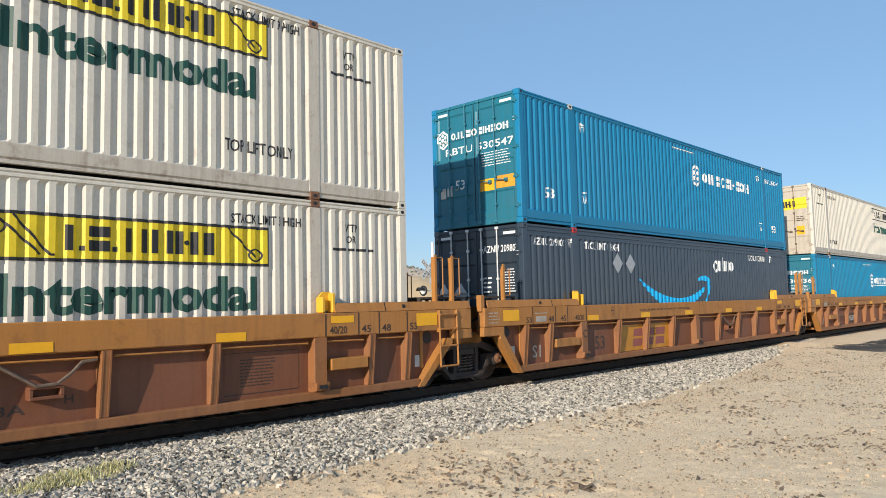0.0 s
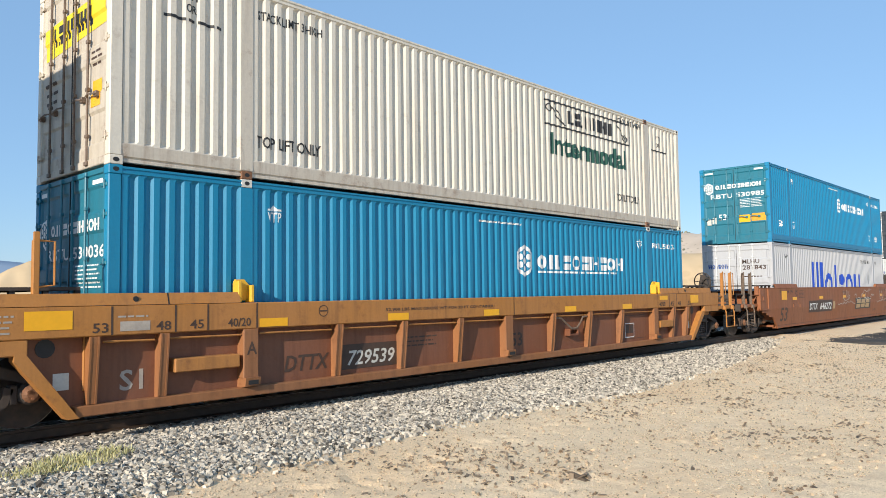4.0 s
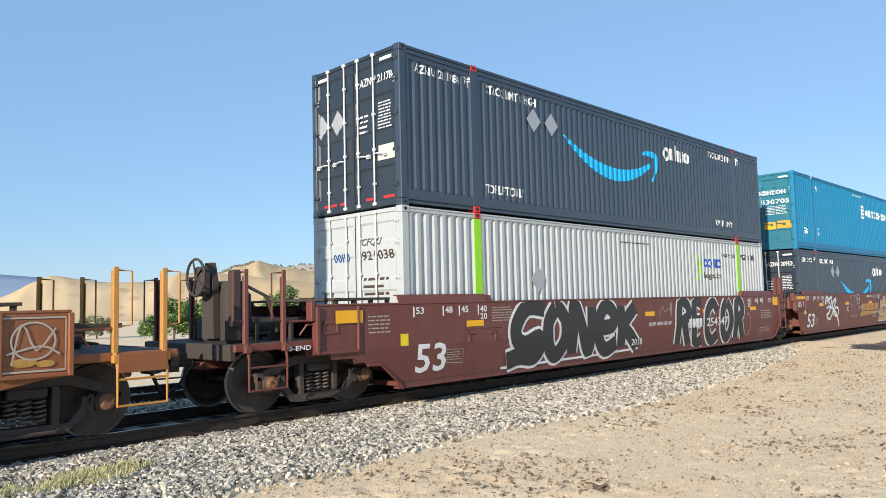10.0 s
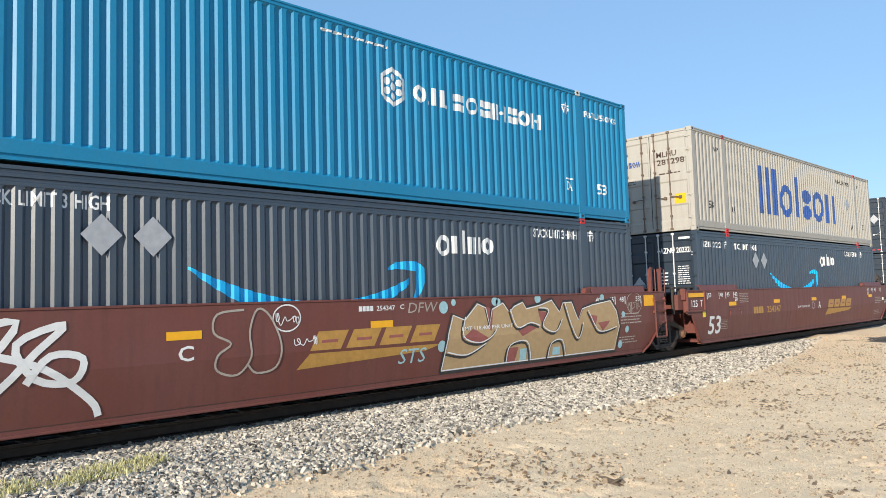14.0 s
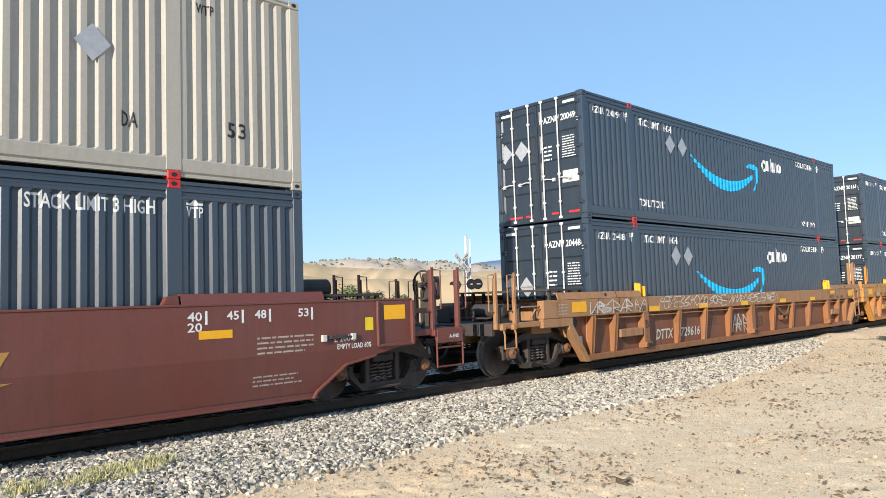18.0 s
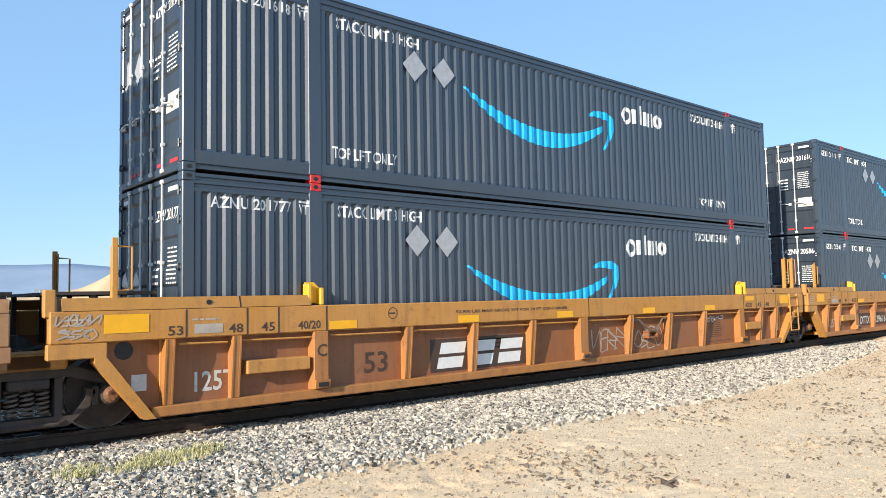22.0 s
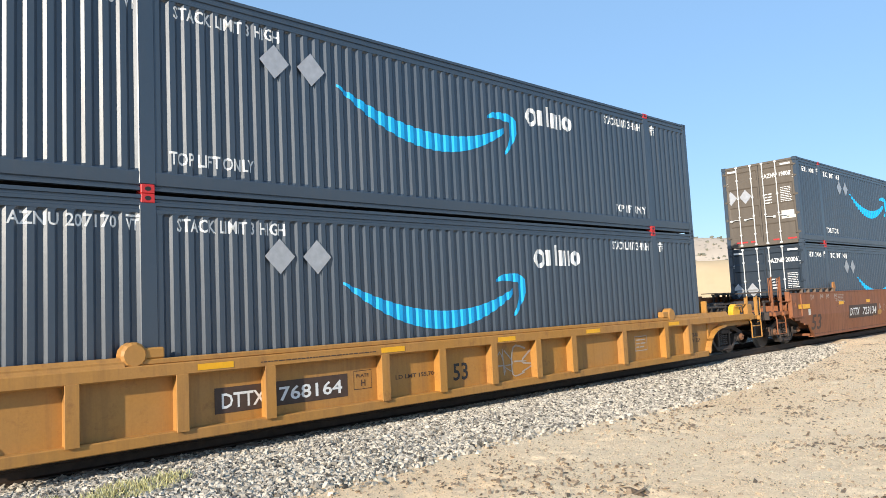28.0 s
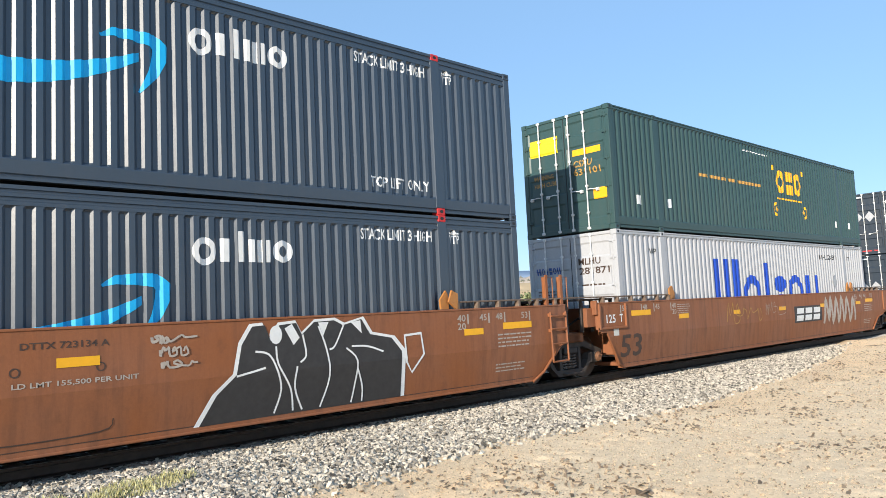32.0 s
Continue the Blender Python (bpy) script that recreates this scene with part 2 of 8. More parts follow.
def prism(bm, pts, y0, y1):
    """A polygon of (x, z) points drawn out from y0 to y1."""
    a = [bm.verts.new((x, y0, z)) for x, z in pts]
    b = [bm.verts.new((x, y1, z)) for x, z in pts]
    bm.faces.new(a)
    bm.faces.new(b[::-1])
    for i in range(len(pts)):
        j = (i + 1) % len(pts)
        bm.faces.new((a[i], b[i], b[j], a[j]))


def prism_x(bm, pts, x0, x1):
    """A polygon of (y, z) points drawn out from x0 to x1."""
    a = [bm.verts.new((x0, y, z)) for y, z in pts]
    b = [bm.verts.new((x1, y, z)) for y, z in pts]
    bm.faces.new(a)
    bm.faces.new(b[::-1])
    for i in range(len(pts)):
        j = (i + 1) % len(pts)
        bm.faces.new((a[i], b[i], b[j], a[j]))


def tube(bm, path, r, n=6, closed=False):
    """A round bar along a path."""
    path = [Vector(p) for p in path]
    rings, last = [], None
    for i, p in enumerate(path):
        a = path[i - 1] if i or closed else p
        b = path[(i + 1) % len(path)] if i + 1 < len(path) or closed else p
        d = (b - a).normalized()
        u = d.orthogonal().normalized() if last is None else (last - d * last.dot(d)).normalized()
        last = u
        w = d.cross(u)
        rings.append([bm.verts.new(p + r * (math.cos(2 * math.pi * k / n) * u + math.sin(2 * math.pi * k / n) * w)) for k in range(n)])
    for i in range(len(rings) - (0 if closed else 1)):
        a, b = rings[i], rings[(i + 1) % len(rings)]
        for k in range(n):
            bm.faces.new((a[k], a[(k + 1) % n], b[(k + 1) % n], b[k]))
    if not closed:
        bm.faces.new(rings[0][::-1])
        bm.faces.new(rings[-1])


def disc(bm, x, y0, y1, z, prof, n=20):
    """A body turned about an axle along y: prof is (share of the width, radius)."""
    rings = [[bm.verts.new((x + r * math.cos(2 * math.pi * k / n), y0 + (y1 - y0) * s, z + r * math.sin(2 * math.pi * k / n))) for k in range(n)] for s, r in prof]
    for a, b in zip(rings, rings[1:]):
        for k in range(n):
            bm.faces.new((a[k], a[(k + 1) % n], b[(k + 1) % n], b[k]))
    bm.faces.new(rings[0][::-1])
    bm.faces.new(rings[-1])


# ---- flat markings: shapes in (u, v), u to the right and v up ----
def flat_poly(pts):
    return [(list(pts), [tuple(range(len(pts)))])]


def bar(u0, v0, u1, v1):
    return flat_poly([(u0, v0), (u1, v0), (u1, v1), (u0, v1)])


def ring(cu, cv, ru, rv, w, a0=0, a1=360, n=22):
    """A ring, or a part of one between two angles."""
    p, f = [], []
    for i in range(n + 1):
        a = radians(a0 + (a1 - a0) * i / n)
        p += [(cu + ru * math.cos(a), cv + rv * math.sin(a)), (cu + (ru - w) * math.cos(a), cv + (rv - w) * math.sin(a))]
    for i in range(n):
        f.append((2 * i, 2 * i + 1, 2 * i + 3, 2 * i + 2))
    return [(p, f)]


def oval(cu, cv, ru, rv, n=16):
    return flat_poly([(cu + ru * math.cos(2 * math.pi * i / n), cv + rv * math.sin(2 * math.pi * i / n)) for i in range(n)])


def stroke(pts, w, smooth=3, taper=0.0, rise=0.0):
    """A painted line through the points, w wide."""
    pts = [Vector(p) for p in pts]
    if smooth > 1 and len(pts) > 2:
        q = []
        for i in range(len(pts) - 1):
            a, b, c, d = pts[max(i - 1, 0)], pts[i], pts[i + 1], pts[min(i + 2, len(pts) - 1)]
            for k in range(smooth):
                t = k / smooth
                q.append(0.5 * ((2 * b) + (c - a) * t + (2 * a - 5 * b + 4 * c - d) * t * t + (3 * b - a - 3 * c + d) * t ** 3))
        pts = q + [pts[-1]]
    p, f = [], []
    for i, c in enumerate(pts):
        d = pts[min(i + 1, len(pts) - 1)] - pts[max(i - 1, 0)]
        if d.length < 1e-6:
            d = Vector((1, 0))
        d.normalize()
        h = 0.5 * w * (1 - taper * i / max(1, len(pts) - 1))
        p += [(c.x - d.y * h, c.y + d.x * h, rise + 0.00012 * i), (c.x + d.y * h, c.y - d.x * h, rise + 0.00012 * i)]
        if i:
            f.append((2 * i - 2, 2 * i - 1, 2 * i + 1, 2 * i))
    return [(p, f)]


TEXTS = {}


def words(text, u0, v0, u1, v1, bold=0.016):
    """Lettering in the built-in font, fitted to a box."""
    if (text, bold) not in TEXTS:
        c = bpy.data.curves.new("lettering", "FONT")
        c.body = text
        c.resolution_u = 2
        c.offset = bold
        ob = bpy.data.objects.new("lettering", c)
        scene.collection.objects.link(ob)
        me = bpy.data.meshes.new_from_object(ob.evaluated_get(bpy.context.evaluated_depsgraph_get()))
        TEXTS[text, bold] = ([(v.co.x, v.co.y) for v in me.vertices], [tuple(f.vertices) for f in me.polygons])
        bpy.data.objects.remove(ob)
        bpy.data.curves.remove(c)
        bpy.data.meshes.remove(me)
    p, f = TEXTS[text, bold]
    a0, a1 = min(q[0] for q in p), max(q[0] for q in p)
    b0, b1 = min(q[1] for q in p), max(q[1] for q in p)
    return [([(u0 + (x - a0) / (a1 - a0) * (u1 - u0), v0 + (y - b0) / (b1 - b0) * (v1 - v0)) for x, y in p], f)]


def italic(shapes, v0, k=0.22):
    return [([(p[0] + k * (p[1] - v0),) + tuple(p[1:]) for p in pts], f) for pts, f in shapes]


def plain_mark(kind, u, w, v0, v1):
    """One plain shape of a mark: a bar, ring, arch or pair of bars."""
    h = v1 - v0
    t = min(0.30 * w, 0.24 * h)
    c, m, r = u + w / 2, (v0 + v1) / 2, h / 2
    if kind == "i":
        return bar(u, v0, u + w, v1)
    if kind == ".":
        return bar(u, v0, u + w, v0 + 0.2 * h)
    if kind == "o":
        return ring(c, m, w / 2, r, t)
    if kind == "c":
        return ring(c, m, w / 2, r, t)
    if kind in ("h", "u", "n"):
        k = 1.25 * t
        return bar(u, v0, u + k, v1) + bar(u + w - k, v0, u + w, v1) + (oval(c, m, 0.16 * w, 0.11 * h, 10) if kind == "n" else [])
    if kind in ("t", "j"):
        return bar(c - 0.24 * w, v0, c + 0.24 * w, v1)
    if kind in ("b", "r", "s"):
        return bar(u, v0, u + w, m - 0.07 * h) + bar(u, m + 0.07 * h, u + w, v1)
    return bar(u, v0, u + w, v1)


def blocks(spec, u0, v0, u1, v1):
    """A mark made of separate plain shapes: (kind, width) each, a blank kind for a gap. Gives a list of shapes."""
    k = (u1 - u0) / sum(w for _, w in spec)
    u, out = u0, []
    for kind, w in spec:
        if kind:
            out.append(plain_mark(kind, u, w * k, v0, v1))
        u += w * k
    return out


def solid(widths):
    return [(("i" if w > 0 else ""), abs(w)) for w in widths]


def small_print(u0, v0, u1, v1, rows, seed=1, fill=0.8):
    """Fine print: rows of short plain bars."""
    r, out = random.Random(seed), []
    h = (v1 - v0) / rows
    for i in range(rows):
        u, end = u0, u0 + (u1 - u0) * r.uniform(fill, 1)
        while u < end:
            w = min(r.uniform(0.6, 2.6) * h, end - u)
            if w > 0.15 * h:
                out += bar(u, v1 - (i + 0.68) * h, u + w, v1 - (i + 0.32) * h)
            u += w + 0.35 * h
    return out


def marking(name, key, shapes, mat, parent, place, breaks=(), axis=0, label="", lift=0.0):
    """Lays flat shapes on a surface. place(u, v) gives the point; breaks are the surface's folds along u or v."""
    if 1 < len(shapes) <= 4 and name != "mark_shape":
        for i, one in enumerate(shapes):
            marking(name, key and (key, i), [one], mat, parent, place, breaks, axis, label, lift)
        return None
    k = (key, mat.name)
    if key is None or k not in CACHE:
        bm = bmesh.new()
        step = 0
        for pts, faces in shapes:
            vs = [bm.verts.new((p[0], p[2] if len(p) > 2 else 0.0, p[1])) for p in pts]
            for f in faces:
                if len(set(f)) > 2:
                    try:
                        bm.faces.new([vs[i] for i in f])
                    except ValueError:
                        pass
        if len(breaks):
            lo, hi = min(v.co[2 * axis] for v in bm.verts), max(v.co[2 * axis] for v in bm.verts)
            no = (1, 0, 0) if axis == 0 else (0, 0, 1)
            for b in breaks:
                if lo < b < hi:
                    bmesh.ops.bisect_plane(bm, geom=bm.verts[:] + bm.edges[:] + bm.faces[:], plane_co=(b * no[0], 0, b * no[2]), plane_no=no, dist=1e-6)
        n = (place(0.001, 0) - place(0, 0)).cross(place(0, 0.001) - place(0, 0)).normalized()
        for v in bm.verts:
            v.co = place(v.co.x, v.co.z) + n * v.co.y
        if not bm.faces:
            bm.free()
            return None
        bm.normal_update()
        for f in bm.faces:
            if f.normal.dot(n) < 0:
                f.normal_flip()
        me = bpy.data.meshes.new(name)
        bm.to_mesh(me)
        bm.free()
        CACHE[k] = me
        if key is None:
            return link_mesh(name, me, mat, parent, label)
    return link_mesh(name, CACHE[k], mat, parent, label)


# ---- shipping containers, 53 feet long; x from the door end, z from the underside ----
CL, CW, CH = 16.154, 1.295, 2.896
POST = 1.98
SECTIONS = ((0.17, 1.87, 8), (2.09, CL - 2.09, 57), (CL - 1.87, CL - 0.17, 8))
FOLD = 0.036


def folds():
    xs, ds = [], []
    for a, b, n in SECTIONS:
        p = (b - a) / n
        for i in range(n):
            x = a + i * p
            xs += [x, x + 0.36 * p, x + 0.56 * p, x + 0.80 * p]
            ds += [0.0, 0.0, FOLD, FOLD]
        xs.append(b)
        ds.append(0.0)
    return xs, ds


FX, FD = folds()


def side_place(u, v):
    d = float(np.interp(u, FX, FD)) if 0.30 < v < 2.64 else 0.0
    return Vector((u, -CW + 0.012 + d - 0.004, v))


DOOR_Z = [0.13, 0.30, 0.34, 0.72, 0.76, 0.98, 1.02, 1.40, 1.44, 1.62, 1.66, 2.04, 2.08, 2.30, 2.34, 2.62, 2.66, 2.80]
DOOR_D = [0, 0, 1, 1, 0, 0, 1, 1, 0, 0, 1, 1, 0, 0, 1, 1, 0, 0]
DOOR_DEPTH = 0.022


def door_place(u, v):
    d = DOOR_DEPTH * float(np.interp(v, DOOR_Z, DOOR_D))
    return Vector((0.02 + d - 0.004, CW - u, v))


def build_side(bm, top=2.79):
    y = -CW + 0.012
    for a, b, n in SECTIONS:
        cols = [(x, d) for x, d in zip(FX, FD) if a - 1e-6 <= x <= b + 1e-6]
        rows = ((0.28, 0), (0.32, 1), (top - 0.045, 1), (top, 0))
        grid = [[bm.verts.new((x, y + d * k, z)) for x, d in cols] for z, k in rows]
        for r in range(3):
            for i in range(len(cols) - 1):
                bm.faces.new((grid[r][i], grid[r][i + 1], grid[r + 1][i + 1], grid[r + 1][i]))
    # inner lining closes the wall's back
    box(bm, 0.1, CL - 0.1, y + 0.055, y + 0.065, 0.16, 2.80)


def build_door(bm):
    y0, y1 = 0.004, CW - 0.13
    ys = [y0, y0 + 0.05, y0 + 0.09, y1 - 0.09, y1 - 0.05, y1]
    ky = [0, 0, 1, 1, 0, 0]
    grid = [[bm.verts.new((0.02 + DOOR_DEPTH * d * k, y, z)) for y, k in zip(ys, ky)] for z, d in zip(DOOR_Z, DOOR_D)]
    for r in range(len(DOOR_Z) - 1):
        for i in range(5):
            bm.faces.new((grid[r][i], grid[r + 1][i], grid[r + 1][i + 1], grid[r][i + 1]))
    box(bm, 0.055, 0.075, y0, y1, 0.13, 2.80)


def casting(bm, x0, x1, y0, y1, z0, z1, hole="xy"):
    """A corner casting: a thick shell with sunken oval openings in its faces."""
    box(bm, x0, x1, y0, y1, z0, z1, 0.008)


def opening(bm, face, c0, c1, at, r0, r1, n=10):
    pts = [(c0 + r0 * math.cos(2 * math.pi * k / n), c1 + r1 * math.sin(2 * math.pi * k / n)) for k in range(n)]
    vs = [bm.verts.new((a, at, b) if face == "y" else (at, a, b)) for a, b in pts]
    bm.faces.new(vs)


LIVERY = {
    # body paint, lock rod, lifting casting, label
    "teal": ("teal", "rod_t", "teal", "teal corrugated steel container with white markings on its side"),
    "blue": ("blue", "rod_t", "blue", "bright blue corrugated steel container with white markings"),
    "navy": ("navy", "rod_w", "red", "dark navy corrugated steel container with a cyan curved arrow"),
    "white": ("white", "rod_r", "white", "stained off-white corrugated container with green lettering"),
    "panel": ("white", "rod_r", "white", "off-white corrugated container with a yellow panel and green lettering"),
    "silver": ("silver", "rod_w", "silver", "light grey corrugated container with large royal blue shapes"),
    "beige": ("beige", "rod_r", "red", "weathered beige corrugated container with large faded blue shapes"),
    "pearl": ("pearl", "rod_w", "red", "pale grey corrugated container with lime green posts"),
    "green": ("green", "rod_w", "green", "dark green corrugated container with yellow markings"),
}

DOOR_PAINT = {"teal": "teal_door", "blue": "teal_door", "navy": "navy_door", "white": "white_door", "panel": "white_door"}


def swoosh(dz):
    """A curved arrow: a crescent that thickens to the middle, and a hooked head."""
    xs = (5.0, 5.84, 6.83, 8.07, 8.95)
    up, lo = np.polyfit(xs, (1.74, 1.43, 1.24, 1.30, 1.58), 3), np.polyfit(xs, (1.70, 1.20, 0.93, 1.05, 1.46), 3)
    p = []
    for i in range(25):
        u = 5.0 + 3.97 * i / 24
        p += [(u, float(np.polyval(up, u)) + dz), (u, float(np.polyval(lo, u)) + dz)]
    out = [(p, [(2 * i, 2 * i + 1, 2 * i + 3, 2 * i + 2) for i in range(24)])]
    # the hook
    arm = [(8.48, 1.72), (8.64, 1.79), (8.92, 1.80), (9.14, 1.78), (9.24, 1.70), (9.23, 1.55), (9.14, 1.32), (8.97, 1.06)]
    wid = [0.03, 0.11, 0.15, 0.18, 0.20, 0.19, 0.14, 0.03]
    p = []
    for i, (a, b) in enumerate(arm):
        c, d = arm[max(0, i - 1)], arm[min(len(arm) - 1, i + 1)]
        t = Vector((d[0] - c[0], d[1] - c[1])).normalized()
        p += [(a - t.y * wid[i] / 2, b + t.x * wid[i] / 2 + dz), (a + t.y * wid[i] / 2, b - t.x * wid[i] / 2 + dz)]
    out.append((p, [(2 * i, 2 * i + 1, 2 * i + 3, 2 * i + 2) for i in range(len(arm) - 1)]))
    return out


def slanted(u0, v0, u1, v1, w):
    return flat_poly([(u0 - w / 2, v0), (u0 + w / 2, v0), (u1 + w / 2, v1), (u1 - w / 2, v1)])


def word_mark_navy():
    """Five plain white shapes of uneven height."""
    g = [ring(9.80, 2.17, 0.17, 0.19, 0.085), bar(10.03, 2.03, 10.17, 2.35), bar(10.29, 2.03, 10.39, 2.46)]
    g.append(bar(10.46, 2.03, 10.545, 2.35) + bar(10.59, 2.03, 10.675, 2.35) + bar(10.72, 2.03, 10.805, 2.35))
    return g + [ring(11.0, 2.19, 0.155, 0.165, 0.085)]


def word_mark_grey():
    """Six groups of large plain blue shapes: bars, rings and ovals."""
    z0, z1, x1 = 0.74, 2.28, 1.83
    g = [bar(4.47, z0, 4.80, z1) + bar(5.04, z0, 5.38, z1) + bar(5.62, z0, 5.95, z1), ring(6.74, 1.285, 0.54, 0.56, 0.245)]
    g.append(bar(7.55, z0 + 0.05, 7.90, z1 - 0.08))
    g.append(oval(8.65, 1.57, 0.44, 0.25) + oval(8.65, 1.01, 0.44, 0.26))
    return g + [ring(9.80, 1.285, 0.56, 0.56, 0.235), bar(10.62, z0, 10.92, x1) + bar(11.38, z0, 11.70, x1)]


def hexmark(u, v, r):
    o = []
    for i in range(6):
        a, b = radians(30 + 60 * i), radians(90 + 60 * i)
        p0, p1 = (u + 0.9 * r * math.cos(a), v + r * math.sin(a)), (u + 0.9 * r * math.cos(b), v + r * math.sin(b))
        q0, q1 = (u + 0.68 * r * math.cos(a), v + 0.76 * r * math.sin(a)), (u + 0.68 * r * math.cos(b), v + 0.76 * r * math.sin(b))
        o.append(([p0, p1, q1, q0], [(0, 1, 2, 3)]))
        o += oval(u + 0.42 * r * math.cos(a), v + 0.46 * r * math.sin(a), 0.17 * r, 0.19 * r, 8)
    return o + oval(u, v, 0.2 * r, 0.22 * r, 8)


ROBIN = [("c", .85), ("", .1), (".", .18), ("", .15), ("h", .9), ("", .1), (".", .18), ("", .4), ("r", .85), ("", .12), ("o", 1.05), ("", .12), ("b", .85), ("", .12), ("i", .24), ("", .14), ("n", .95), ("", .12), ("s", .8), ("", .12), ("o", 1.05), ("", .12), ("n", .95)]
HUNTER = [("j", .6), ("", .1), (".", .18), ("", .15), ("b", .85), ("", .1), (".", .18), ("", .3), ("h", .95), ("", .14), ("u", .95), ("", .14), ("n", .98), ("", .1), ("t", .9)]
QUAD = [("c", .9), ("", .12), ("o", 1.0), ("", .12), ("h", .8), ("", .12), ("c", .9)]


def lift_symbol(u, v, s=1.0):
    return bar(u, v + 0.13 * s, u + 0.24 * s, v + 0.16 * s) + flat_poly([(u + 0.07 * s, v + 0.16 * s), (u + 0.17 * s, v + 0.16 * s), (u + 0.12 * s, v + 0.22 * s)]) + words("VTP", u, v - 0.04 * s, u + 0.24 * s, v + 0.11 * s)


def dress(root, kind, number, upper):
    """The markings of one livery."""
    def s(name, key, shapes, m, label=""):
        marking(name, key and (kind, upper, key), shapes, M[m], root, side_place, FX, 0, label)

    def marks(name, key, groups, m, place=side_place, breaks=FX, axis=0, label=""):
        for i, g in enumerate(groups):
            marking(name, (kind, upper, key, i), g, M[m], root, place, breaks, axis, label)

    def flat(name, key, shapes, m, label=""):
        marking(name, (kind, upper, key), shapes, M[m], root, lambda u, v: Vector((u, -CW + 0.004, v)), (), 0, label)

    def d(name, key, shapes, m, label=""):
        marking(name, key and (kind, upper, "door", key), shapes, M[m], root, door_place, DOOR_Z, 1, label)

    corner = bar(0.20, 2.68, 0.52, 2.74) + bar(2.05, 2.68, 2.38, 2.74) + bar(0.15, 2.22, 0.20, 2.55) + bar(2.40, 2.22, 2.45, 2.55)
    if kind == "navy":
        s("curved_arrow", "arrow", swoosh(0.25 if upper else 0.0), "cyan", "cyan curved arrow")
        marks("mark_shape", "mark", word_mark_navy(), "w", label="plain white shape")
        s("stacking_lettering", "st1", words("STACK LIMIT 3 HIGH", 2.36, 2.42, 3.98, 2.60), "w")
        s("stacking_lettering", "st2", words("STACK LIMIT 3 HIGH", 12.40, 2.42, 13.92, 2.60), "w")
        s("lifting_lettering", "tl1", words("TOP LIFT ONLY", 2.28, 0.41, 3.52, 0.59), "w")
        s("lifting_lettering", "tl2", words("TOP LIFT ONLY", 12.66, 0.39, 13.92, 0.57), "w")
        s("lifting_symbol", "sy1", lift_symbol(1.70, 2.46), "w")
        s("lifting_symbol", "sy2", lift_symbol(14.34, 2.44), "w")
        s("number_lettering", None, words(number, 0.38, 2.44, 1.60, 2.60), "w")
        for u in (3.88, 4.52):
            flat("placard", ("dia", u), flat_poly([(u - 0.25, 2.12), (u, 1.86), (u + 0.25, 2.12), (u, 2.38)]), "diamond", "grey diamond placard holder")
        dz = 1.78 if upper else 1.42
        for u in (0.27, 0.78):
            d("door_placard", ("dia", u), flat_poly([(u - 0.21, dz), (u, dz - 0.25), (u + 0.21, dz), (u, dz + 0.25)]), "diamond", "grey diamond placard holder")
        d("door_number", None, words(number, 1.46, 2.30, 2.44, 2.46), "w")
        d("door_print", "print", small_print(1.98, 1.42, 2.36, 1.95, 9, 3) + small_print(1.46, 1.40, 1.72, 1.80, 4, 4) + corner, "w")
        if upper:
            d("door_sticker", "sticker", bar(1.96, 0.86, 2.42, 1.14), "paper", "pale sticker")
            d("reflector_strip", "refl", bar(0.35, 0.16, 0.75, 0.21) + bar(0.85, 0.16, 1.05, 0.21) + bar(1.62, 0.16, 1.82, 0.21) + bar(2.1, 0.16, 2.4, 0.21), "red")
    elif kind in ("teal", "blue"):
        zo = 0.0 if kind == "teal" else -0.10
        s("hexagon_mark", "hex", hexmark(8.70, 1.97 + zo, 0.36), "w", "white hexagon mark")
        marks("mark_shape", "mark", blocks(ROBIN, 9.18, 1.80 + zo, 12.80, 2.12 + zo), "w", label="plain white shape")
        if kind == "blue":
            s("sub_mark", "sub", small_print(9.2, 1.58, 12.6, 1.70, 1, 5, 1.0), "w")
        for u in (0.88, 14.85):
            s("size_lettering", ("53", u), words("53", u, 0.60, u + 0.36, 0.84), "w")
        s("fine_print", "fp", small_print(7.2, 2.58, 8.65, 2.68, 1, 6), "w")
        for u in (2.34, 13.60):
            s("lifting_symbol", ("ls", u), lift_symbol(u, 2.34), "w")
            s("depth_symbol", ("ds", u), words("DA", u + 0.05, 0.60, u + 0.25, 0.80) + bar(u + 0.03, 0.84, u + 0.29, 0.87), "w")
        s("number_lettering", None, words(number, 14.45, 2.34, 15.75, 2.48), "w")
        d("door_mark", "mark", hexmark(0.33, 2.13, 0.23), "w", "white hexagon mark")
        marks("door_mark_shape", "dmark", blocks(ROBIN, 0.60, 2.08, 2.28, 2.24), "w", door_place, DOOR_Z, 1, "plain white shape")
        d("door_number", None, words(number, 0.40, 1.73, 2.40, 1.90), "w")
        d("door_print", "print", small_print(1.50, 1.32, 2.38, 1.66, 6, 7) + corner + words("53", 0.68, 0.90, 0.98, 1.13), "w")
        d("door_sticker", "sticker", bar(1.42, 0.78, 1.86, 1.05), "yel", "yellow sticker")
        d("door_notice", "notice", bar(1.90, 0.80, 2.42, 1.08), "orange", "orange sticker")
        d("door_label", "paper", bar(0.24, 0.74, 0.40, 1.0) + bar(0.44, 0.78, 0.60, 1.02), "paper")
    elif kind in ("white", "panel"):
        b = 0.23 if upper else 0.0
        if kind == "panel":
            s("yellow_panel", "panel", bar(9.55, 1.84 + b, 13.32, 2.38 + b), "sign", "yellow panel")
